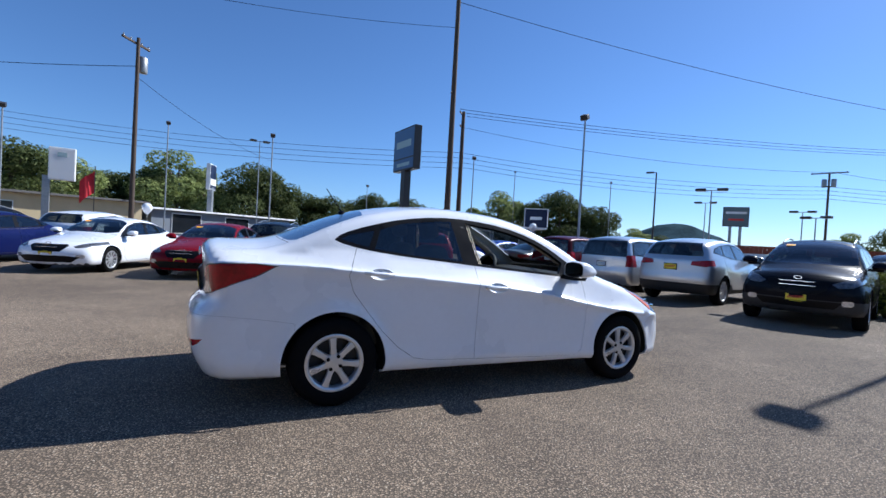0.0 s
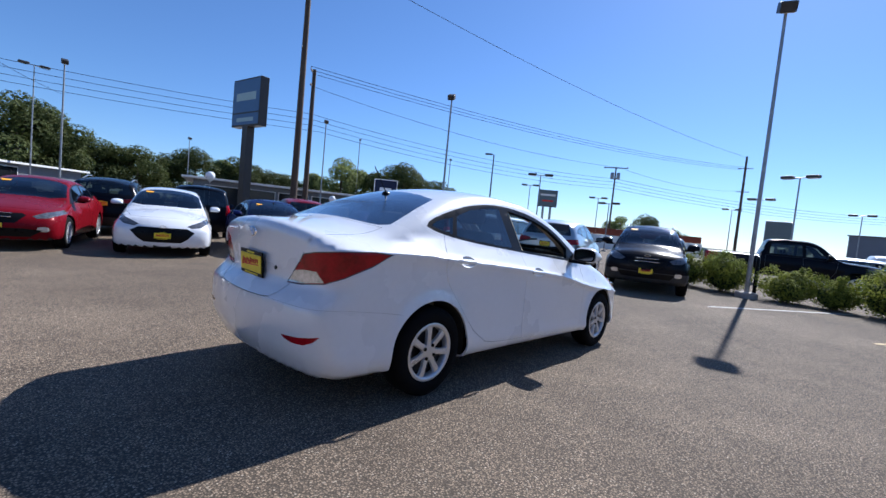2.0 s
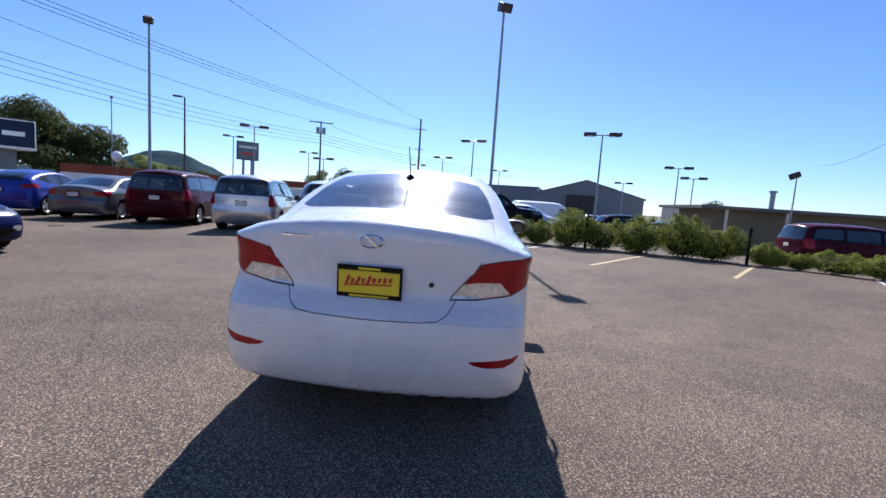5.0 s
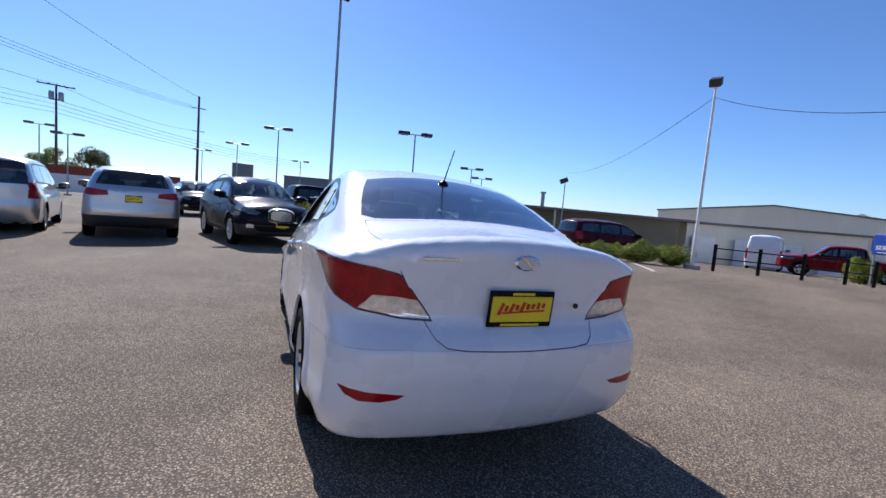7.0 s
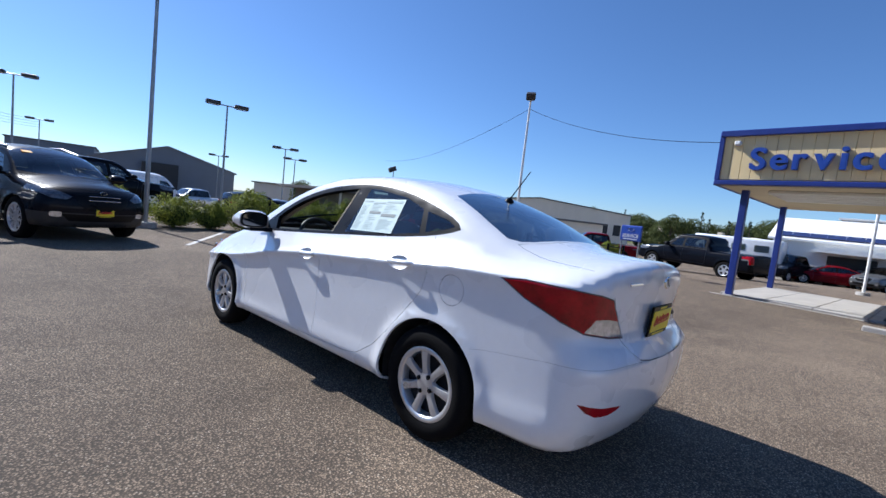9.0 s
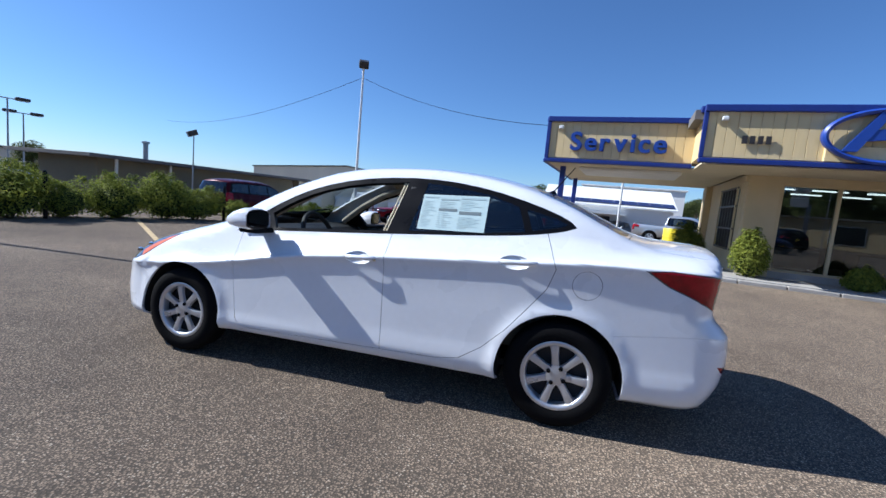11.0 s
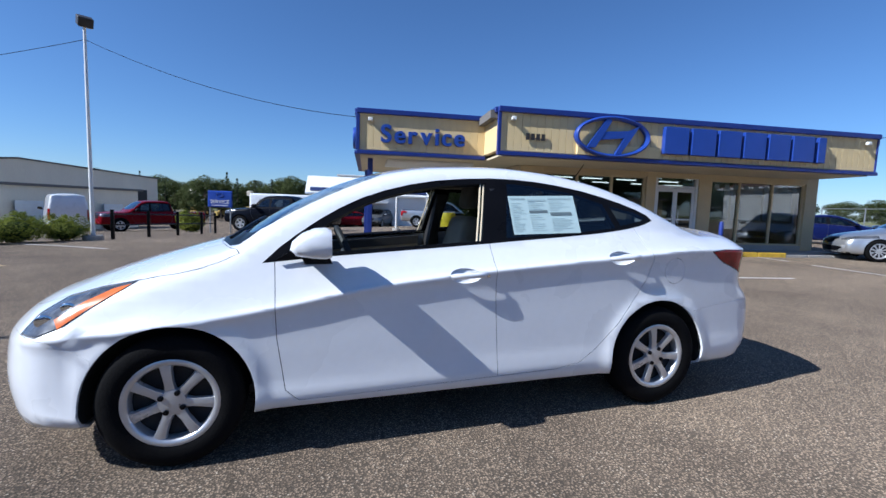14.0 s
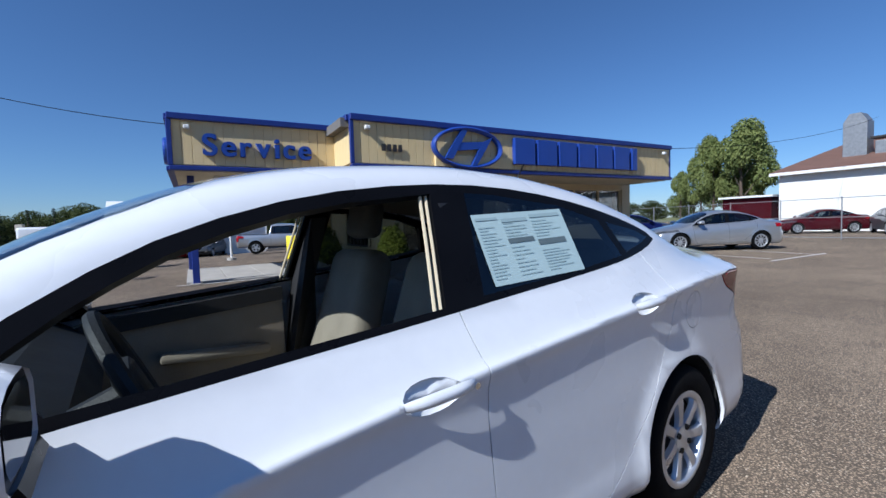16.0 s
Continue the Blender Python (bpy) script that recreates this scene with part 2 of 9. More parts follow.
M = {
    "asphalt": asphalt(),
    "white_paint": paint("white_car_paint", (0.75, 0.765, 0.79)),
    "red_paint": paint("red_car_paint", (0.15, 0.004, 0.009), 0.1),
    "navy_paint": paint("navy_car_paint", (0.006, 0.010, 0.06), 0.1),
    "black_paint": paint("black_car_paint", (0.005, 0.006, 0.010), 0.0, 0.25),
    "silver_paint": paint("silver_car_paint", (0.52, 0.53, 0.54), 0.75, 0.32),
    "grey_paint": paint("grey_car_paint", (0.16, 0.17, 0.18), 0.6, 0.3),
    "maroon_paint": paint("maroon_car_paint", (0.055, 0.004, 0.008), 0.1),
    "blue_paint": paint("blue_car_paint", (0.02, 0.045, 0.30), 0.3),
    "rubber": surface("tyre_rubber", (0.0045, 0.0045, 0.005), 0.85, var=0.3, spec=0.10, scale=9, fine=120, bump=0.25),
    "black_trim": surface("black_plastic_trim", (0.005, 0.005, 0.006), 0.3, var=0.2, scale=8, fine=150, spec=0.12),
    "dark_plastic": surface("dark_grey_plastic", (0.016, 0.016, 0.017), 0.6, var=0.2, scale=9, fine=200, bump=0.2),
    "seam": surface("panel_seam", (0.07, 0.075, 0.085), 0.7, var=0.1),
    "under": surface("underbody", (0.012, 0.012, 0.012), 0.9, var=0.2),
    "wheel_silver": surface("wheel_silver", (0.58, 0.59, 0.61), 0.30, 0.65, var=0.06, scale=5, fine=40),
    "wheel_dark": surface("dark_metal_and_spoke_shade", (0.02, 0.02, 0.022), 0.6, 0.2, var=0.2),
    "chrome": surface("chrome", (0.78, 0.79, 0.8), 0.1, 1.0, var=0.03, rough_var=0.04),
    "lamp_red": surface("red_lamp_lens", (0.27, 0.002, 0.007), 0.12, var=0.45, scale=12, fine=60, coat=0.18, spec=0.25),
    "lamp_clear": surface("clear_lamp_lens", (0.58, 0.58, 0.58), 0.12, 0.55, var=0.35, scale=25, fine=90, coat=1.0),
    "lamp_head": surface("headlamp_lens", (0.11, 0.115, 0.125), 0.16, 0.4, var=0.75, scale=16, fine=48, coat=0.5),
    "window_dark": surface("dark_window_glass", (0.012, 0.014, 0.017), 0.12, var=0.3, scale=0.5, spec=0.4),
    "lamp_amber": surface("amber_lamp_lens", (0.72, 0.16, 0.02), 0.15, var=0.12, scale=20, coat=1.0),
    "lamp_smoke": surface("smoked_lamp_lens", (0.10, 0.10, 0.11), 0.12, 0.5, var=0.4, scale=18, coat=1.0),
    "plate_yellow": surface("yellow_plate", (0.78, 0.60, 0.02), 0.4, var=0.06, scale=10),
    "plate_red": surface("red_print", (0.55, 0.03, 0.02), 0.45, var=0.06),
    "tag_orange": surface("orange_tag", (0.95, 0.42, 0.02), 0.5, var=0.05),
    "beige": surface("beige_upholstery", (0.30, 0.255, 0.195), 0.85, var=0.12, scale=8, fine=180, bump=0.25),
    "grey_cloth": surface("tan_seat_cloth", (0.17, 0.155, 0.13), 0.9, var=0.15, scale=10, fine=220, bump=0.3),
    "paper": surface("printed_paper", (0.44, 0.57, 0.57), 0.6, var=0.03, scale=4),
    "print_grey": surface("grey_print", (0.33, 0.44, 0.45), 0.6, var=0.1),
    "print_dark": surface("dark_print", (0.12, 0.16, 0.17), 0.6, var=0.1),
    "glass_clear": glass("car_glass", (0.78, 0.84, 0.82), 1.25),
    # roughened to spread the sun's glint in imitation of lens bloom
    "glass_rear": glass("wide_glint_rear_glass", (0.42, 0.47, 0.48), 1.3, 0.14, 2.6),
    # silver darkened to imitate the dark surroundings a mirror would reflect
    "mirror_glass": surface("darkened_mirror_glass", (0.10, 0.105, 0.115), 0.06, 1.0, var=0.03, rough_var=0.03),
    "glass_tint": glass("tinted_glass", (0.30, 0.34, 0.34)),
    "glass_shop": glass("shop_glass", (0.5, 0.55, 0.55), 1.25),
    "cream_panel": surface("cream_painted_boards", (0.74, 0.57, 0.29), 0.6, var=0.10, scale=1.2, fine=12, bump=0.12, stretch=(1, 1, 0.12)),
    "cream_wall": surface("cream_painted_wall", (0.55, 0.44, 0.26), 0.7, var=0.08, scale=1.5, fine=40, bump=0.15),
    "soffit": surface("cream_soffit", (0.60, 0.52, 0.36), 0.7, var=0.08, scale=2, fine=30),
    "blue_trim": surface("blue_painted_metal", (0.014, 0.032, 0.20), 0.4, var=0.12, scale=4, fine=30),
    "blue_sign": surface("blue_sign_enamel", (0.020, 0.060, 0.33), 0.35, var=0.08, scale=3, coat=0.15),
    "white_metal": surface("white_painted_metal", (0.74, 0.74, 0.72), 0.5, var=0.07, scale=2, fine=30),
    "grey_metal": surface("galvanised_steel", (0.30, 0.31, 0.32), 0.45, 0.6, var=0.18, scale=5, fine=40),
    "dark_metal": surface("dark_bronze_metal", (0.045, 0.04, 0.038), 0.5, 0.3, var=0.2, scale=6),
    "wood_pole": surface("weathered_pole_wood", (0.075, 0.052, 0.038), 0.9, var=0.35, scale=4, fine=40, bump=0.5, stretch=(1, 1, 0.08)),
    "concrete": surface("pale_concrete", (0.36, 0.34, 0.31), 0.85, var=0.14, scale=2.2, fine=60, bump=0.3),
    "yellow_kerb": surface("yellow_painted_kerb", (0.66, 0.42, 0.04), 0.7, var=0.22, scale=6, fine=50, bump=0.25),
    "line_yellow": surface("worn_yellow_line", (0.42, 0.31, 0.16), 0.8, var=0.4, scale=5, fine=70, bump=0.3),
    "line_white": surface("worn_white_line", (0.46, 0.44, 0.41), 0.8, var=0.25, scale=5, fine=70, bump=0.3),
    "grey_siding": surface("grey_metal_siding", (0.16, 0.18, 0.21), 0.6, 0.1, var=0.08, scale=0.6, fine=14),
    "tan_siding": surface("tan_metal_siding", (0.74, 0.67, 0.54), 0.65, var=0.08, scale=0.5, fine=10, stretch=(1, 1, 0.2)),
    "olive_wall": surface("olive_block_wall", (0.20, 0.17, 0.11), 0.85, var=0.12, scale=0.7, fine=18, bump=0.2),
    "white_wall": surface("white_rendered_wall", (0.78, 0.77, 0.74), 0.7, var=0.05, scale=0.5, fine=20),
    "roof_felt": surface("grey_roof_felt", (0.15, 0.14, 0.13), 0.85, var=0.15, scale=1.0, fine=30),
    "brown_roof": surface("brown_shingle_roof", (0.16, 0.085, 0.06), 0.85, var=0.2, scale=1.5, fine=24, bump=0.3),
    "sign_navy": surface("dark_navy_sign_face", (0.008, 0.014, 0.045), 0.45, var=0.15, scale=2, spec=0.3),
    "sign_blue": surface("dull_blue_sign_face", (0.055, 0.12, 0.24), 0.4, var=0.12, scale=1.5, spec=0.4),
    "panel_blue": surface("solar_panel", (0.03, 0.035, 0.11), 0.18, 0.2, var=0.25, scale=3, coat=0.6),
    "white_gloss": surface("white_vehicle_body", (0.76, 0.77, 0.78), 0.3, var=0.04, coat=0.8),
    "dark_board": surface("dark_brown_boards", (0.035, 0.024, 0.018), 0.75, var=0.3, scale=1, fine=20, stretch=(0.2, 1, 1)),
    "red_barrier": surface("rust_red_fence", (0.24, 0.055, 0.025), 0.8, var=0.2, scale=1, fine=12),
    "machine_tan": surface("faded_yellow_machine_paint", (0.42, 0.30, 0.08), 0.6, var=0.2),
    "yellow_barrel": surface("yellow_drum_paint", (0.82, 0.66, 0.03), 0.45, var=0.12, scale=4, fine=30),
    "flag_red": surface("red_flag_cloth", (0.55, 0.02, 0.03), 0.8, var=0.15, scale=5),
    "bark": surface("bark", (0.10, 0.075, 0.055), 0.95, var=0.35, scale=5, fine=45, bump=0.6, stretch=(1, 1, 0.15)),
    "leaf_hedge": leafy("hedge_leaves", (0.040, 0.068, 0.012), (0.30, 0.33, 0.055)),
    "leaf_tree": leafy("tree_leaves", (0.018, 0.034, 0.010), (0.105, 0.125, 0.042)),
    "leaf_light": leafy("light_tree_leaves", (0.070, 0.105, 0.030), (0.30, 0.34, 0.12)),
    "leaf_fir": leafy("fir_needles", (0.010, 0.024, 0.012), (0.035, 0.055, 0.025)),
    # distance haze is mixed into this bluish green of the woods
    "hill": surface("haze_tinted_woods", (0.030, 0.050, 0.060), 1.0, var=0.5, scale=0.03, fine=0.25, spec=0.0),
    "wire": surface("cable", (0.012, 0.012, 0.014), 0.9, var=0.1, spec=0.02),
    # near-black colour standing in for unlit interiors and open doorways
    "interior_shade": surface("painted_interior_shade", (0.035, 0.035, 0.035), 0.7, var=0.2, scale=1),
    "showroom_floor": surface("showroom_floor", (0.20, 0.18, 0.16), 0.35, var=0.1, scale=1),
}
tube_mat, tube_nt, tube_p = tree_of("lit_fluorescent_tube")
tube_p.inputs["Emission Color"].default_value = (1, 0.95, 0.85, 1)
tube_p.inputs["Emission Strength"].default_value = 2.5
M["tube"] = tube_mat


# ---- mesh helpers ----
def mesh_of(name, bm, material, smooth=False, sharp=40):
    me = bpy.data.meshes.new(name)
    bm.to_mesh(me)
    bm.free()
    for mt in (material if isinstance(material, (list, tuple)) else [material]):
        me.materials.append(mt)
    if smooth:
        me.polygons.foreach_set("use_smooth", [True] * len(me.polygons))
        me.set_sharp_from_angle(angle=radians(sharp))
    return me


def part(name, bm, material, parent, label="", smooth=False, sharp=40):
    ob = new(name, mesh_of(name, bm, material, smooth, sharp))
    if parent is not None:
        ob.parent = parent
    if label:
        ob["label"] = label
    return ob


def thing(name, at, turn=0.0, label="", category="", group="", kind=""):
    ob = new(name)
    ob.empty_display_size = 0.2
    ob.matrix_world = at if isinstance(at, Matrix) else pose(at[0], at[1], at[2], 0, 0, turn)
    return tagged(ob, label, category, group, kind)


def solid(name, bm, material, at, turn=0.0, label="", category="", group="", kind="", smooth=False):
    ob = new(name, mesh_of(name, bm, material, smooth))
    ob.matrix_world = at if isinstance(at, Matrix) else pose(at[0], at[1], at[2], 0, 0, turn)
    return tagged(ob, label, category, group, kind)


def box(sx, sy, sz, c=(0, 0, 0), bevel=0.0, seg=2, bm=None, rot=None):
    """A box of that size about c, with rounded edges."""
    own = bmesh.new()
    bmesh.ops.create_cube(own, size=1)
    bmesh.ops.scale(own, vec=(sx, sy, sz), verts=own.verts)
    if bevel:
        bmesh.ops.bevel(own, geom=list(own.edges), offset=bevel, segments=seg, profile=0.5, affect="EDGES")
    if rot is not None:
        bmesh.ops.transform(own, matrix=Euler([radians(a) for a in rot]).to_matrix().to_4x4(), verts=own.verts)
    bmesh.ops.translate(own, vec=c, verts=own.verts)
    return joined(bm, own)


def joined(bm, own):
    if bm is None:
        return own
    me = bpy.data.meshes.new("tmp")
    own.to_mesh(me)
    own.free()
    bm.from_mesh(me)
    bpy.data.meshes.remove(me)
    return bm


def tube(p, q, r0, r1=None, n=10, bm=None, cap=True):
    """A tapered round bar from p to q."""
    own = bmesh.new()
    p, q = Vector(p), Vector(q)
    r1 = r0 if r1 is None else r1
    m = (q - p).to_track_quat("Z", "Y").to_matrix()
    rings = []
    for c, r in ((p, r0), (q, r1)):
        rings.append([own.verts.new(c + m @ Vector((r * math.cos(a), r * math.sin(a), 0))) for a in [2 * math.pi * i / n for i in range(n)]])
    for i in range(n):
        own.faces.new((rings[0][i], rings[0][(i + 1) % n], rings[1][(i + 1) % n], rings[1][i]))
    if cap:
        own.faces.new(rings[0][::-1])
        own.faces.new(rings[1])
    return joined(bm, own)


def lathe(profile, n=32, axis="y", bm=None):
    """Turns (radius, along) points round an axis."""
    own = bmesh.new()
    rows = []
    for r, h in profile:
        ring = []
        for i in range(n):
            a = 2 * math.pi * i / n
            c, s = r * math.cos(a), r * math.sin(a)
            ring.append(own.verts.new({"y": (c, h, s), "z": (c, s, h), "x": (h, c, s)}[axis]))
        rows.append(ring)
    for a, b in zip(rows, rows[1:]):
        for i in range(n):
            own.faces.new((a[i], a[(i + 1) % n], b[(i + 1) % n], b[i]))
    bmesh.ops.recalc_face_normals(own, faces=own.faces)
    return joined(bm, own)


def prism(points, depth, axis="y", bm=None, start=0.0):
    """An outline drawn in two axes and pushed along the third: axis y takes (x, z), x takes (y, z), z takes (x, y)."""
    own = bmesh.new()
    def at(a, b, d):
        return {"y": (a, d, b), "x": (d, a, b), "z": (a, b, d)}[axis]
    lo = [own.verts.new(at(a, b, start)) for a, b in points]
    hi = [own.verts.new(at(a, b, start + depth)) for a, b in points]
    n = len(points)
    own.faces.new(lo)
    own.faces.new(hi[::-1])
    for i in range(n):
        own.faces.new((lo[i], hi[i], hi[(i + 1) % n], lo[(i + 1) % n]))
    bmesh.ops.recalc_face_normals(own, faces=own.faces)
    return joined(bm, own)


def curve_of(points):
    """A smooth curve through (x, y) points, x rising, with no overshoot."""
    xs, ys = np.array([p[0] for p in points], float), np.array([p[1] for p in points], float)
    if xs[0] > xs[-1]:
        xs, ys = xs[::-1], ys[::-1]
    h, d = np.diff(xs), np.diff(ys) / np.diff(xs)
    m = np.concatenate(([d[0]], np.where(d[:-1] * d[1:] > 0, 2 * d[:-1] * d[1:] / np.where(d[:-1] + d[1:] == 0, 1, d[:-1] + d[1:]), 0), [d[-1]]))
    def f(x):
        x = np.clip(x, xs[0], xs[-1])
        i = np.clip(np.searchsorted(xs, x) - 1, 0, len(h) - 1)
        t = (x - xs[i]) / h[i]
        return (2 * t**3 - 3 * t**2 + 1) * ys[i] + (t**3 - 2 * t**2 + t) * h[i] * m[i] + (-2 * t**3 + 3 * t**2) * ys[i + 1] + (t**3 - t**2) * h[i] * m[i + 1]
    return f


def gz(x, y):
    """Height of the paving: a slight fall at the middle, a lower neighbouring lot past the hedge, a fall towards the row of cars."""
    r = math.hypot(x, y)
    near = (0.022 - 0.013 * max(-3, min(3, x)) + 0.011 * max(-3, min(3, y))) * math.exp(-((r / 5.0) ** 4))
    d = 0.6 * x - 0.8 * y - 12.0
    fall = -0.05 * (math.sqrt(d * d + 4) + d) / 2
    e = y - 3.2
    row = -0.025 * (math.sqrt(e * e + 1) + e) / 2
    return near + max(-1.6, fall) + max(-0.11, row)


# ---- ground ----
def build_ground():
    bm = bmesh.new()
    radii = [0.0] + list(np.arange(0.6, 12, 0.6)) + list(np.arange(12, 40, 2.0)) + [44, 50, 60, 75, 95, 120, 160, 220, 320, 500, 800, 1300, 2200]
    n = 96
    mid = bm.verts.new((0, 0, gz(0, 0)))
    last = None
    for r in radii[1:]:
        ring = []
        for i in range(n):
            a = 2 * math.pi * i / n
            ring.append(bm.verts.new((r * math.cos(a), r * math.sin(a), gz(r * math.cos(a), r * math.sin(a)))))
        for i in range(n):
            j = (i + 1) % n
            if last is None:
                bm.faces.new((mid, ring[i], ring[j]))
            else:
                bm.faces.new((last[i], ring[i], ring[j], last[j]))
        last = ring
    solid("ground", bm, M["asphalt"], (0, 0, 0), label="worn grey asphalt parking lot with pale aggregate", category="ground", kind="structure", smooth=True)


build_ground()


def strip_on_ground(name, a, b, w, mat, label):
    """A painted line that follows the paving."""
    bm = bmesh.new()
    a, b = Vector(a), Vector(b)
    d = (b - a).normalized()
    s = Vector((-d.y, d.x)) * w / 2
    n = max(2, int((b - a).length / 0.5))
    rows = []
    for i in range(n + 1):
        c = a.lerp(b, i / n)
        rows.append([bm.verts.new((p.x, p.y, gz(p.x, p.y) + 0.006)) for p in (c - s, c + s)])
    for p, q in zip(rows, rows[1:]):
        bm.faces.new((p[0], q[0], q[1], p[1]))
    solid(name, bm, M[mat], (0, 0, 0), label=label, category="parking line", group="parking lines", kind="structure")


for a, b, mat in (((6.9, -0.7), (10.6, -3.0), "line_white"), ((5.9, -3.1), (10.0, -6.0), "line_yellow"), ((5.5, -6.0), (9.4, -8.8), "line_yellow"), ((5.2, -9.0), (8.1, -11.0), "line_white"),
                  ((-8.4, -6.8), (-7.8, -4.6), "line_white"), ((-12.6, -8.9), (-12.2, -6.0), "line_white"), ((-13.2, -2.4), (-16.6, -2.0), "line_white"), ((-14.6, -4.7), (-13.9, -2.6), "line_white"), ((-16.9, -4.3), (-16.0, -2.1), "line_white"), ((-11.9, -5.2), (-11.5, -3.0), "line_white"), ((-5.6, -3.9), (-8.6, -3.4), "line_white")):
    strip_on_ground("parking_line", a, b, 0.10, mat, "worn painted parking line on the asphalt")


# ---- vehicles ----
def smax(a, b, k):
    h = np.maximum(k - np.abs(a - b), 0) / k
    return np.maximum(a, b) + h * h * k * 0.25


class Shape:
    """A vehicle's outer form from its side profile, plan and section curves. x ahead, y to its left, z up from the ground."""
    def __init__(s, top, belt, crease, section, plan, rear, front, bottom=0.2, lean=0.48, crown=0.17, bow=(0.28, 0.30), hubs=(1.27, -1.27), arch=0.34, hub_z=0.29, k=0.07, floor_k=0.05, rear_k=0.14):
        s.top, s.belt, s.crease, s.sec, s.plan = map(curve_of, (top, belt, crease, section, plan))
        s.rear, s.front = curve_of(rear), curve_of(front)
        s.bottom, s.lean, s.crown, s.bow, s.hubs, s.arch, s.hub_z, s.k, s.fk, s.rk = bottom, lean, crown, bow, hubs, arch, hub_z, k, floor_k, rear_k

    def width(s, x, z):
        zc, zb = s.crease(x), s.belt(x)
        q = np.where(z < zc, (z - s.bottom) / (zc - s.bottom), 1 + (z - zc) / (zb - zc))
        w = s.sec(np.clip(q, 0, 2)) - np.maximum(z - zb, 0) * s.lean
        w = w * s.plan(x)
        for hx in s.hubs:
            r = np.hypot(x - hx, z - s.hub_z)
            w = w + 0.014 * np.exp(-(((r - s.arch) / 0.045) ** 2))
        return w

    def f(s, p):
        x, y, z = p[..., 0], p[..., 1], p[..., 2]
        ay = np.abs(y)
        side = ay - s.width(x, z)
        top = z - (s.top(x) - s.crown * y * y)
        rear = (s.rear(z) + s.bow[0] * y * y) - x
        front = x - (s.front(z) - s.bow[1] * y * y)
        v = smax(side, rear, s.rk)
        v = smax(v, top, s.k)
        v = smax(v, front, 0.12)
        return smax(v, s.bottom - z, s.fk)

    def skin(s, x0, x1, zc, nx, na, nl):
        """Casts rays outward from a line inside the body and meets the surface."""
        ang = np.linspace(0, 2 * math.pi, na, endpoint=False) + math.pi / na
        ring = np.stack([np.zeros(na), np.sin(ang), -np.cos(ang)], -1)
        origin, way = [], []
        for i in range(nl):
            a = math.pi / 2 * (1 - i / nl)
            origin.append(np.tile([x0, 0, zc], (na, 1)))
            way.append(ring * math.cos(a) + np.array([-math.sin(a), 0, 0]))
        for x in np.linspace(x0, x1, nx):
            origin.append(np.tile([x, 0, zc], (na, 1)))
            way.append(ring)
        for i in range(1, nl + 1):
            a = math.pi / 2 * i / nl
            origin.append(np.tile([x1, 0, zc], (na, 1)))
            way.append(ring * math.cos(a) + np.array([math.sin(a), 0, 0]))
        o, w = np.array(origin).reshape(-1, 3), np.array(way).reshape(-1, 3)
        lo, hi = np.zeros(len(o)), np.full(len(o), np.nan)
        for t in np.arange(0.04, 2.2, 0.04):
            v = s.f(o + w * t)
            first = np.isnan(hi) & (v > 0)
            hi[first] = t
            lo[np.isnan(hi)] = t
        hi = np.where(np.isnan(hi), 2.2, hi)
        for _ in range(18):
            mid = (lo + hi) / 2
            out = s.f(o + w * mid[:, None]) > 0
            hi, lo = np.where(out, mid, hi), np.where(out, lo, mid)
        pts = (o + w * hi[:, None]).reshape(-1, na, 3)
        bm = bmesh.new()
        rows = []
        for j, row in enumerate(pts):
            if j in (0, len(pts) - 1):
                v = bm.verts.new(row.mean(0))
                rows.append([v] * na)
            else:
                rows.append([bm.verts.new(c) for c in row])
        for a, b in zip(rows, rows[1:]):
            for i in range(na):
                j = (i + 1) % na
                vs = [a[i], a[j], b[j], b[i]]
                vs = [v for n, v in enumerate(vs) if v not in vs[:n]]
                bm.faces.new(vs)
        bmesh.ops.recalc_face_normals(bm, faces=bm.faces)
        bm.faces.layers.int.new("part")
        return bm


def inside(pt, poly):
    c = False
    for (ax, ay), (bx, by) in zip(poly, poly[1:] + poly[:1]):
        if (ay > pt[1]) != (by > pt[1]) and pt[0] < (bx - ax) * (pt[1] - ay) / (by - ay) + ax:
            c = not c
    return c


def grown(poly, d):
    """The outline moved outward by d."""
    area = sum(a[0] * b[1] - b[0] * a[1] for a, b in zip(poly, poly[1:] + poly[:1]))
    sgn = 1 if area > 0 else -1
    out, n = [], len(poly)
    for i in range(n):
        p, q, r = Vector(poly[i - 1]), Vector(poly[i]), Vector(poly[(i + 1) % n])
        a, b = (q - p).normalized(), (r - q).normalized()
        na, nb = Vector((a.y, -a.x)) * sgn, Vector((b.y, -b.x)) * sgn
        m = (na + nb)
        m = m.normalized() if m.length > 1e-6 else na
        k = max(0.4, m.dot(na))
        out.append(tuple(q + m * (d / k)))
    return out


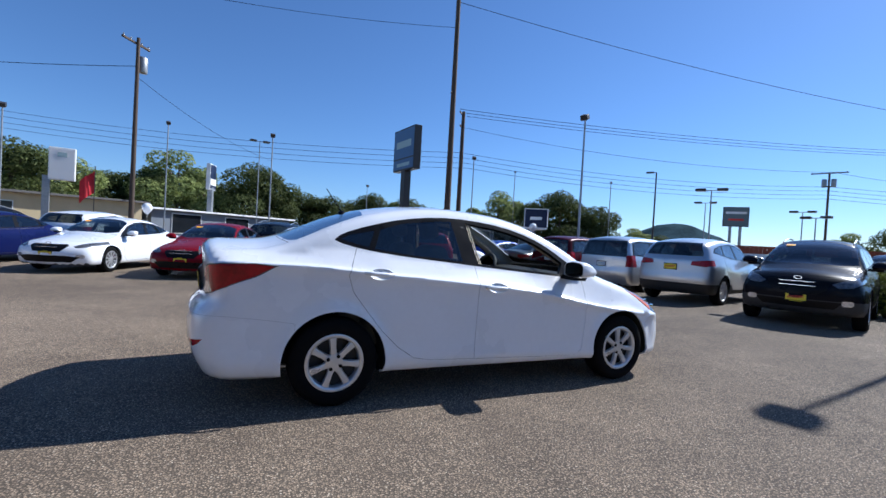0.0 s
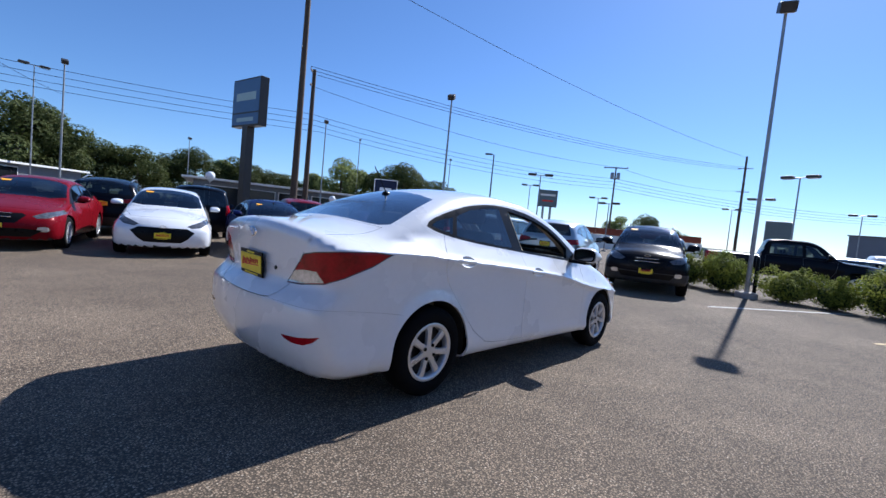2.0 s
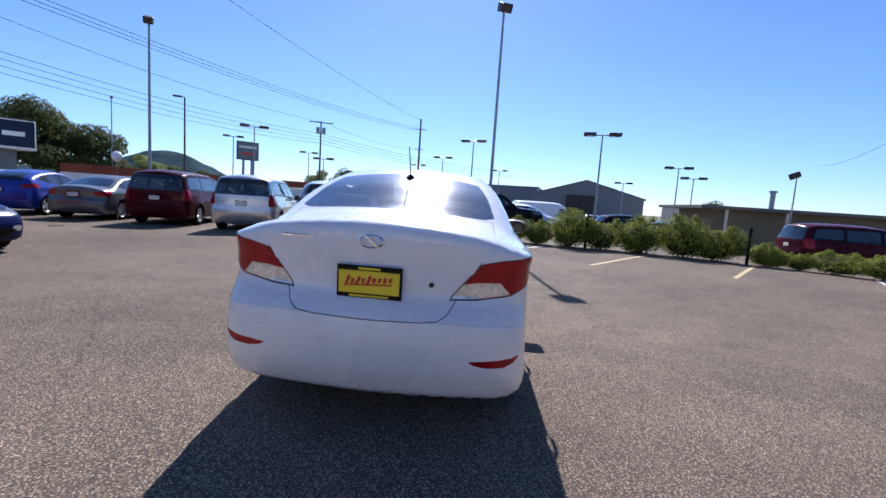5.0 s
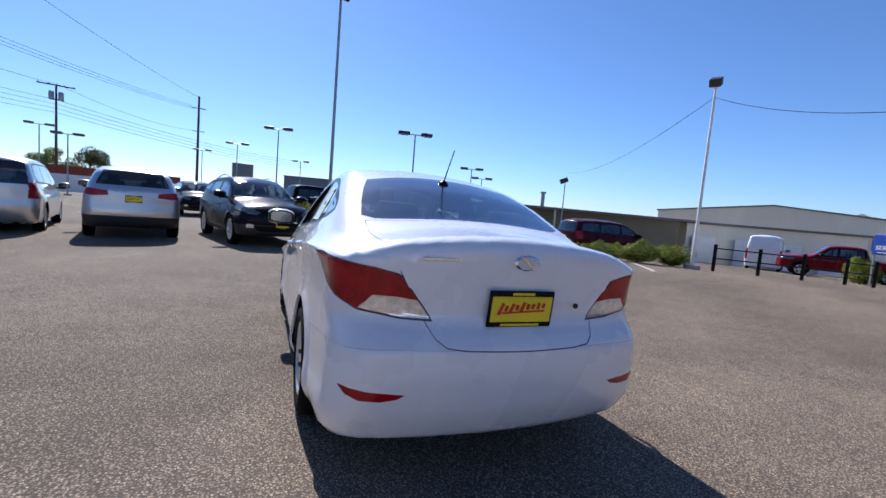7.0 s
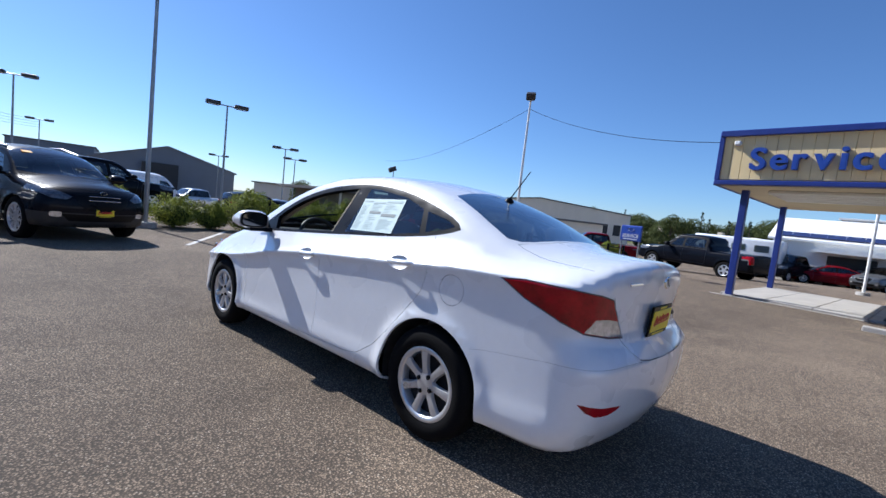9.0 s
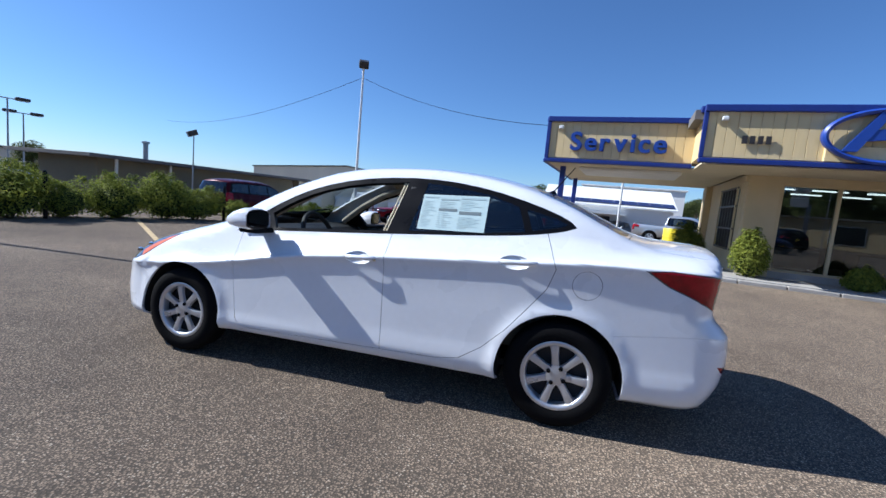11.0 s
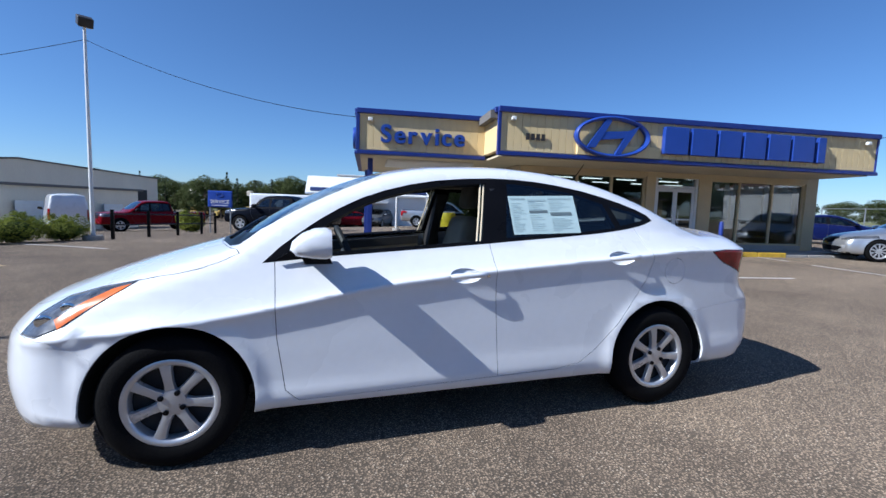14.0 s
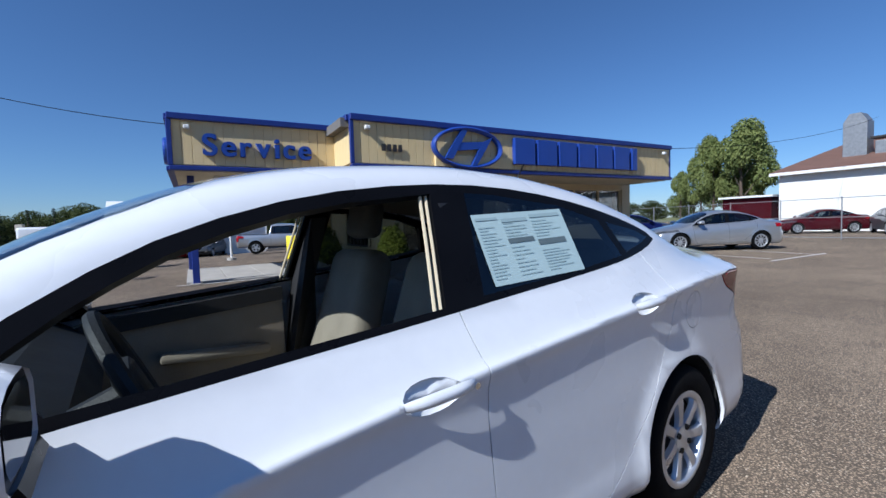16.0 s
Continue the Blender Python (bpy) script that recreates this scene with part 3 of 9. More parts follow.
def cut(bm, poly, pid, axis="y", where=lambda c: True, gap=0.0, basis=None):
    """Scores an outline into the skin and marks the faces in it. pid is a number, or one for y > 0 and one for y < 0. Faces in the gap are marked 1."""
    lay = bm.faces.layers.int["part"]
    if basis is None:
        u, v, w = {"y": ((1, 0, 0), (0, 0, 1), (0, 1, 0)), "x": ((0, 1, 0), (0, 0, 1), (1, 0, 0)), "z": ((1, 0, 0), (0, 1, 0), (0, 0, 1))}[axis]
    else:
        u, v, w = basis
    u, v, w = Vector(u), Vector(v), Vector(w)
    outlines = [grown(poly, gap / 2), grown(poly, -gap / 2)] if gap else [list(poly)]
    us, vs = [p[0] for p in outlines[0]], [p[1] for p in outlines[0]]
    box2 = (min(us) - 0.12, max(us) + 0.12, min(vs) - 0.12, max(vs) + 0.12)
    def span(f):
        pu, pv = [vt.co.dot(u) for vt in f.verts], [vt.co.dot(v) for vt in f.verts]
        return min(pu), max(pu), min(pv), max(pv)
    faces = {}
    for f in bm.faces:
        co = f.verts[0].co
        a, b = co.dot(u), co.dot(v)
        if box2[0] < a < box2[1] and box2[2] < b < box2[3] and where(f.calc_center_median()):
            faces[f] = span(f)
    for line in outlines:
        for (ax, ay), (bx, by) in zip(line, line[1:] + line[:1]):
            e = Vector((bx - ax, by - ay))
            if e.length < 1e-5:
                continue
            d = e.normalized()
            lo_u, hi_u, lo_v, hi_v = min(ax, bx) - 0.003, max(ax, bx) + 0.003, min(ay, by) - 0.003, max(ay, by) + 0.003
            near = []
            for f, (u0, u1, v0, v1) in faces.items():
                if u1 < lo_u or u0 > hi_u or v1 < lo_v or v0 > hi_v:
                    continue
                lo_n, hi_n = 9, -9
                for vt in f.verts:
                    nv = (vt.co.dot(u) - ax) * d.y - (vt.co.dot(v) - ay) * d.x
                    lo_n, hi_n = min(lo_n, nv), max(hi_n, nv)
                if lo_n < -1e-6 and hi_n > 1e-6:
                    near.append(f)
            if not near:
                continue
            for f in near:
                del faces[f]
            geom = list({x for f in near for x in (*f.verts, *f.edges)}) + near
            no = (u * d.y - v * d.x)
            res = bmesh.ops.bisect_plane(bm, geom=geom, dist=1e-6, plane_co=u * ax + v * ay, plane_no=no)
            for x in res["geom"]:
                if isinstance(x, bmesh.types.BMFace) and x.is_valid:
                    faces[x] = span(x)
            for f in near:
                if f.is_valid:
                    faces[f] = span(f)
    for f in faces if pid is not None else ():
        c = f.calc_center_median()
        pt = (c.dot(u), c.dot(v))
        if not where(c):
            continue
        n = pid if isinstance(pid, int) else pid[0 if c.y > 0 else 1]
        if inside(pt, outlines[-1]):
            f[lay] = n
        elif gap and inside(pt, outlines[0]):
            f[lay] = 1


def pieces(bm, spec, parent, shape):
    """Splits the skin by its marks into parts. spec: mark -> (name, material, label, thickness)."""
    lay = bm.faces.layers.int["part"]
    made = {}
    groups = {}
    # points on the flanks are drawn onto the form, and every point takes the form's own normal
    vs = list(bm.verts)
    p = np.array([v.co for v in vs])
    side = (np.abs(p[:, 1]) > 0.5) & (p[:, 2] > shape.bottom + 0.06) & (np.abs(shape.f(p)) < 0.02)
    q = p.copy()
    sg = np.sign(p[:, 1])
    lo, hi = np.abs(p[:, 1]) - 0.02, np.abs(p[:, 1]) + 0.02
    for _ in range(14):
        q[:, 1] = sg * (lo + hi) / 2
        out = shape.f(q) > 0
        hi, lo = np.where(out, (lo + hi) / 2, hi), np.where(out, lo, (lo + hi) / 2)
    ok = side & (np.abs(shape.f(q)) < 0.001)
    for i in np.nonzero(ok)[0]:
        vs[i].co = q[i]
    p = np.array([v.co for v in vs])
    e = 0.0015
    grad = np.stack([shape.f(p + d) - shape.f(p - d) for d in np.eye(3) * e], -1)
    grad /= np.maximum(np.linalg.norm(grad, axis=1, keepdims=True), 1e-9)
    bm.normal_update()
    normals = {v: Vector(g) if v.normal.dot(g) > 0.3 else v.normal.copy() for v, g in zip(vs, grad)}
    for f in bm.faces:
        groups.setdefault(f[lay], []).append(f)
    # every separate line of the panel gaps is a piece of its own
    lines = []
    for mark in (1, 9) if shape is not CAR else (1,):
      todo = set(groups.pop(mark, ()))
      while todo:
        heap, line = [todo.pop()], []
        while heap:
            f = heap.pop()
            line.append(f)
            for v in f.verts:
                for nb in v.link_faces:
                    if nb in todo:
                        todo.discard(nb)
                        heap.append(nb)
        lines.append((mark, line))
    for pid, faces in [*groups.items(), *lines]:
        if pid not in spec or spec[pid] is None:
            continue
        name, material, label, thick = spec[pid]
        own, vmap = bmesh.new(), {}
        sink = 0.004 if pid == 1 else 0.0
        nl = own.verts.layers.float_vector.new("n")
        for f in faces:
            for v in f.verts:
                if v not in vmap:
                    vmap[v] = own.verts.new(v.co - normals[v] * sink)
                    vmap[v][nl] = normals[v]
        for f in faces:
            try:
                own.faces.new([vmap[v] for v in f.verts])
            except ValueError:
                pass
        if thick:
            rimmed = [e for e in own.edges if e.is_boundary]
            res = bmesh.ops.extrude_edge_only(own, edges=rimmed)
            for v in [g for g in res["geom"] if isinstance(g, bmesh.types.BMVert)]:
                v.co -= Vector(v[nl]) * thick
        n0 = len(faces)
        kept = [Vector(v[nl]) for v in own.verts]
        ob = made[pid] = part(name, own, material, parent, label, smooth=True, sharp=28)
        me = ob.data
        n0 = min(n0, len(me.polygons))
        loops = [Vector((0, 0, 0))] * len(me.loops)
        for pg in me.polygons:
            rim = pg.index >= len(me.polygons) - (len(me.polygons) - n0)
            for li in pg.loop_indices:
                loops[li] = pg.normal.copy() if rim else kept[me.loops[li].vertex_index]
        me.normals_split_custom_set(loops)
    bm.free()
    return made


def wheel(parent, x, y, r, w, rim_r, style="seven", cap_mat="wheel_silver"):
    """A wheel: tyre, rim with spokes, nuts. y tells the side on which it sits."""
    sgn = 1 if y > 0 else -1
    hub = new("wheel")
    hub.parent = parent
    hub.matrix_basis = pose(x, y, r, 0, 0, 0 if sgn > 0 else 180)
    hw = w / 2
    t = lathe([(rim_r - 0.012, -hw * 0.9), (rim_r + 0.02, -hw), (r - 0.03, -hw), (r - 0.006, -hw * 0.78), (r, -hw * 0.5), (r, hw * 0.5), (r - 0.006, hw * 0.78), (r - 0.03, hw), (rim_r + 0.035, hw * 1.02), (rim_r + 0.008, hw * 0.96), (rim_r - 0.012, hw * 0.8)], 40)
    part("tyre", t, M["rubber"], hub, smooth=True, sharp=50)
    rim = lathe([(rim_r + 0.004, hw * 0.9), (rim_r - 0.004, hw * 0.94), (rim_r - 0.020, hw * 0.92), (rim_r - 0.027, hw * 0.82), (rim_r - 0.030, hw * 0.35)], 40)
    part("rim", rim, M[cap_mat], hub, smooth=True, sharp=50)
    # near-black dish paints the shade seen between the spokes
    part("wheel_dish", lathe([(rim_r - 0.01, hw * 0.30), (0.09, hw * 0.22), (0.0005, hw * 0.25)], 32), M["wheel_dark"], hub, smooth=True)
    n = {"seven": 7, "five": 5, "ten": 10}[style]
    wid = {"seven": 0.030, "five": 0.045, "ten": 0.02}[style] * rim_r / 0.2
    for i in range(n):
        own = bmesh.new()
        secs = []
        for rr, ww, yy in ((0.035, wid * 0.95, hw * 0.80), (rim_r * 0.45, wid * 0.72, hw * 0.86), (rim_r * 0.75, wid * 0.85, hw * 0.90), (rim_r - 0.012, wid * 1.15, hw * 0.84)):
            secs.append([own.verts.new((rr, yy - 0.022, -ww)), own.verts.new((rr, yy - 0.004, -ww * 0.8)), own.verts.new((rr, yy, 0)), own.verts.new((rr, yy - 0.004, ww * 0.8)), own.verts.new((rr, yy - 0.022, ww))])
        for a, b in zip(secs, secs[1:]):
            for j in range(4):
                own.faces.new((a[j], a[j + 1], b[j + 1], b[j]))
        bmesh.ops.rotate(own, cent=(0, 0, 0), matrix=Matrix.Rotation(2 * math.pi * i / n + 0.35, 3, "Y"), verts=own.verts)
        part("spoke", own, M[cap_mat], hub, smooth=True, sharp=50)
    cap = lathe([(0.062 * rim_r / 0.2, hw * 0.72), (0.058 * rim_r / 0.2, hw * 0.82), (0.03, hw * 0.86), (0.0005, hw * 0.87)], 24)
    part("hub_cap", cap, M[cap_mat], hub, smooth=True)
    if style == "seven":
        for i in range(4):
            a = math.pi / 2 * i + 0.5
            nut = lathe([(0.012, hw * 0.74), (0.012, hw * 0.90), (0.008, hw * 0.93), (0.0005, hw * 0.93)], 10)
            bmesh.ops.translate(nut, vec=(0.047 * math.cos(a), 0, 0.047 * math.sin(a)), verts=nut.verts)
            part("wheel_nut", nut, M["black_trim"], hub, smooth=True)
    return hub


def arch_liner(parent, x, hub_z, r, y0, y1):
    bm = bmesh.new()
    n = 20
    a0 = [bm.verts.new((x + (r + 0.004) * math.cos(a), y0, hub_z + (r + 0.004) * math.sin(a))) for a in np.linspace(-0.22, math.pi + 0.22, n)]
    a1 = [bm.verts.new((v.co.x, y1, v.co.z)) for v in a0]
    for i in range(n - 1):
        bm.faces.new((a0[i], a0[i + 1], a1[i + 1], a1[i]))
    bm.faces.new(a1)
    part("wheel_arch_liner", bm, M["under"], parent)


def plate_mesh(parent, m, material="plate_yellow", print_mat="plate_red", w=0.31, h=0.155, bars=True):
    """A dealer's plate: black frame, coloured card, bars for the writing."""
    p = new("number_plate")
    p.parent = parent
    p.matrix_basis = m
    part("plate_frame", box(w, 0.012, h, bevel=0.005), M["black_trim"], p)
    part("plate_card", box(w * 0.93, 0.006, h * 0.70, (0, 0.007, 0), bevel=0.002, seg=1), M[material], p)
    if bars:
        own = box(w * 0.66, 0.003, h * 0.045, (-w * 0.02, 0.0115, -h * 0.06), rot=(0, 3, 0))
        for k, (bh, tilt) in enumerate(((0.34, 20), (0.16, 12), (0.26, 24), (0.15, 8), (0.30, 20), (0.16, 14), (0.15, 24), (0.18, 10), (0.14, 18))):
            box(w * 0.045, 0.003, h * bh, (w * (0.33 - 0.082 * k), 0.0115, h * (0.02 + 0.012 * k)), rot=(0, -tilt, 0), bm=own)
        part("plate_print", own, M[print_mat], p)
        part("plate_caption", box(w * 0.34, 0.002, h * 0.07, (0, 0.007, h * 0.42)), M["plate_yellow"], p)
        part("plate_caption", box(w * 0.6, 0.002, h * 0.06, (0, 0.007, -h * 0.43)), M["plate_yellow"], p)
    return p


def mirror_pair(parent, x, y, z, mat, s=1.0, lower=True):
    for sg in (1, -1):
        mr = new("wing_mirror")
        mr.parent = parent
        mr.matrix_basis = pose(x, sg * y, z, 0, 0, 0)
        bm = bmesh.new()
        rows = []
        for dy, k, up in ((-0.105, 0.62, -0.012), (-0.085, 0.84, -0.006), (-0.04, 0.97, 0.0), (0.01, 1.0, 0.0), (0.055, 0.96, 0.0), (0.088, 0.82, -0.002), (0.106, 0.52, -0.006)):
            rows.append([bm.verts.new((px * s * 1.4 * (0.55 + 0.45 * k) if px > 0 else px * s, sg * dy * s, (pz * k + up) * s)) for px, pz in ((-0.045, -0.058), (-0.045, 0.0), (-0.045, 0.056), (-0.025, 0.066), (0.015, 0.062), (0.05, 0.042), (0.078, 0.008), (0.084, -0.025), (0.066, -0.050), (0.02, -0.062), (-0.025, -0.066))])
        for p, q in zip(rows, rows[1:]):
            for j in range(2, 11):
                bm.faces.new((p[j], p[(j + 1) % 11], q[(j + 1) % 11], q[j]))
        for row in (rows[0], rows[-1]):
            bm.faces.new(row)
        bmesh.ops.recalc_face_normals(bm, faces=bm.faces)
        part("mirror_housing", bm, M[mat], mr, smooth=True, sharp=55)
        for nm, bx, ky, kz, mt in (("mirror_bezel", -0.040, 0.98, 1.0, "black_trim"), ("mirror_glass", -0.043, 0.86, 0.84, "mirror_glass")):
            own = bmesh.new()
            rim = [own.verts.new((bx * s, sg * s * ky * dy, s * (kz * zz - 0.002))) for dy, zz in ((-0.098, -0.034), (-0.080, -0.050), (0.0, -0.056), (0.080, -0.048), (0.098, -0.028), (0.098, 0.026), (0.080, 0.046), (0.0, 0.055), (-0.080, 0.047), (-0.098, 0.030))]
            own.faces.new(rim)
            part(nm, own, M[mt], mr)
        if lower:
            own = prism([(-0.05 * s, -0.085 * s), (0.06 * s, -0.085 * s), (0.075 * s, -0.05 * s), (-0.035 * s, -0.055 * s)], -0.17 * sg * s, "y", None, 0.03 * sg)
            part("mirror_stalk", own, M["black_trim"], mr)


# ---- the white sedan ----
CAR = Shape(
    top=[(2.16, 0.46), (2.08, 0.60), (1.97, 0.685), (1.80, 0.755), (1.575, 0.840), (1.357, 0.908), (1.156, 0.965), (1.05, 1.000), (0.956, 1.062), (0.773, 1.172), (0.517, 1.288), (0.26, 1.370), (0.0, 1.410), (-0.38, 1.424), (-0.65, 1.408), (-0.97, 1.356), (-1.25, 1.270), (-1.5, 1.160), (-1.66, 1.092), (-1.78, 1.064), (-1.94, 1.052), (-2.07, 1.046), (-2.13, 1.036), (-2.3, 1.0)],
    belt=[(2.1, 0.66), (1.8, 0.72), (1.45, 0.80), (0.94, 0.871), (0.41, 0.912), (-0.24, 0.955), (-0.8, 1.00), (-1.06, 1.028), (-1.3, 1.03), (-1.6, 1.0), (-2.2, 0.98)],
    crease=[(2.1, 0.55), (1.6, 0.60), (1.04, 0.66), (0.83, 0.692), (0.39, 0.772), (-0.21, 0.832), (-0.96, 0.885), (-1.55, 0.925), (-2.2, 0.93)],
    section=[(0, 0.792), (0.10, 0.815), (0.155, 0.820), (0.3, 0.8105), (0.55, 0.8035), (0.78, 0.7985), (0.87, 0.7985), (0.93, 0.803), (0.985, 0.8135), (1.015, 0.8130), (1.1, 0.796), (1.5, 0.752), (2.0, 0.705)],
    plan=[(2.2, 0.86), (1.9, 0.93), (1.6, 0.975), (1.3, 0.995), (0.9, 1.0), (-0.9, 1.0), (-1.3, 0.995), (-1.7, 0.97), (-2.0, 0.94), (-2.25, 0.89)],
    rear=[(0.15, -2.08), (0.25, -2.135), (0.36, -2.185), (0.5, -2.205), (0.59, -2.20), (0.64, -2.165), (0.68, -2.125), (0.72, -2.112), (0.85, -2.125), (0.95, -2.135), (1.0, -2.14), (1.05, -2.135), (1.4, -2.1)],
    front=[(0.15, 2.00), (0.22, 2.07), (0.4, 2.105), (0.55, 2.09), (0.65, 2.04), (0.75, 1.96), (0.9, 1.9), (1.4, 1.8)], bow=(0.17, 0.50),
    hubs=(1.262, -1.285), arch=0.338, hub_z=0.295)

DLO = [(0.90, 0.880), (0.627, 0.905), (0.41, 0.920), (0.07, 0.943), (-0.24, 0.965), (-0.394, 0.978), (-0.8, 1.008), (-1.06, 1.036), (-1.235, 1.068), (-1.315, 1.098), (-1.27, 1.142), (-1.074, 1.213), (-0.808, 1.282), (-0.512, 1.322), (-0.223, 1.325), (0.097, 1.293), (0.377, 1.220), (0.584, 1.122), (0.80, 0.975)]
WIN_F = [(0.60, 0.928), (0.41, 0.940), (0.07, 0.962), (-0.196, 0.980), (-0.266, 1.294), (0.08, 1.262), (0.36, 1.190), (0.545, 1.100), (0.66, 1.02)]
WIN_R = [(-0.335, 0.994), (-0.8, 1.026), (-1.035, 1.052), (-0.985, 1.190), (-0.8, 1.250), (-0.51, 1.290), (-0.395, 1.296)]
WIN_Q = [(-1.075, 1.062), (-1.22, 1.092), (-1.268, 1.110), (-1.20, 1.142), (-1.03, 1.180)]
DOOR_F = [(0.845, 0.900), (0.835, 0.55), (0.80, 0.310), (0.74, 0.256), (0.37, 0.262), (-0.250, 0.276), (-0.236, 0.695), (-0.234, 0.980), (0.07, 0.962), (0.41, 0.938)]
DOOR_R = [(-0.234, 0.980), (-0.236, 0.695), (-0.250, 0.276), (-0.60, 0.284), (-0.735, 0.305), (-0.86, 0.385), (-0.985, 0.505), (-1.10, 0.645), (-1.19, 0.76), (-1.228, 0.872), (-1.20, 0.95), (-1.155, 1.075), (-0.8, 1.03)]
BOOT_REAR = [(0.57, 1.20), (0.545, 1.03), (0.512, 0.88), (0.46, 0.785), (0.408, 0.695), (0.375, 0.637), (0.335, 0.608), (0.25, 0.598), (0, 0.592), (-0.25, 0.598), (-0.335, 0.608), (-0.375, 0.637), (-0.408, 0.695), (-0.46, 0.785), (-0.512, 0.88), (-0.545, 1.03), (-0.57, 1.20)]
BOOT_TOP = [(-1.66, 0), (-1.645, 0.35), (-1.60, 0.565), (-1.75, 0.575), (-2.03, 0.57), (-2.3, 0.57), (-2.3, -0.57), (-2.03, -0.57), (-1.75, -0.575), (-1.60, -0.565), (-1.645, -0.35)]
REAR_GLASS = [(-1.035, 0), (-1.045, 0.25), (-1.085, 0.465), (-1.30, 0.53), (-1.545, 0.575), (-1.605, 0.50), (-1.635, 0.25), (-1.645, 0), (-1.635, -0.25), (-1.605, -0.50), (-1.545, -0.575), (-1.30, -0.53), (-1.085, -0.465), (-1.045, -0.25)]
SCREEN = [(1.045, 0), (1.03, 0.25), (0.985, 0.45), (0.945, 0.555), (0.90, 0.582), (0.72, 0.548), (0.52, 0.505), (0.36, 0.468), (0.305, 0.42), (0.27, 0.22), (0.26, 0), (0.27, -0.22), (0.305, -0.42), (0.36, -0.468), (0.52, -0.505), (0.72, -0.548), (0.90, -0.582), (0.945, -0.555), (0.985, -0.45), (1.03, -0.25)]
COWL = [(1.15, 0), (1.13, 0.3), (1.06, 0.53), (1.01, 0.605), (0.96, 0.600), (0.90, 0.56), (0.90, -0.56), (0.96, -0.600), (1.01, -0.605), (1.06, -0.53), (1.13, -0.3)]
BONNET = [(1.16, 0), (1.14, 0.3), (1.06, 0.57), (1.0, 0.665), (1.2, 0.69), (1.45, 0.66), (1.72, 0.58), (1.90, 0.42), (1.99, 0.2), (2.01, 0), (1.99, -0.2), (1.90, -0.42), (1.72, -0.58), (1.45, -0.66), (1.2, -0.69), (1.0, -0.665), (1.06, -0.57), (1.14, -0.3)]
BUMPER_R = [(-1.55, 0.555), (-1.70, 0.575), (-1.95, 0.600), (-2.35, 0.600), (-2.35, 0.05), (-1.55, 0.05)]
BUMPER_F = [(1.55, 0.50), (1.70, 0.58), (1.86, 0.60), (2.35, 0.60), (2.35, 0.05), (1.52, 0.05)]
HEADLAMP = [(1.83, 0.600), (1.78, 0.675), (1.69, 0.738), (1.55, 0.780), (1.40, 0.812), (1.47, 0.768), (1.56, 0.708), (1.65, 0.640), (1.75, 0.597)]
AMBER = [(1.672, 0.630), (1.565, 0.709), (1.475, 0.768), (1.428, 0.798), (1.50, 0.778), (1.60, 0.728), (1.695, 0.662)]


def soft(poly):
    """Rounds the blunt corners of an outline and keeps its sharp ones."""
    out, n = [], len(poly)
    for i in range(n):
        p, q, r = Vector(poly[i - 1]), Vector(poly[i]), Vector(poly[(i + 1) % n])
        if (q - p).angle(r - q) < 0.9:
            out += [tuple(q.lerp(p, 0.25)), tuple(q.lerp(r, 0.25))]
        else:
            out.append(tuple(q))
    return out


DLO, SCREEN, REAR_GLASS, BONNET, WIN_F = map(soft, (DLO, SCREEN, REAR_GLASS, BONNET, WIN_F))


def arc_outline(cx, cz, r, a0, a1, n):
    return [(cx + r * math.cos(a), cz + r * math.sin(a)) for a in np.linspace(a0, a1, n)]


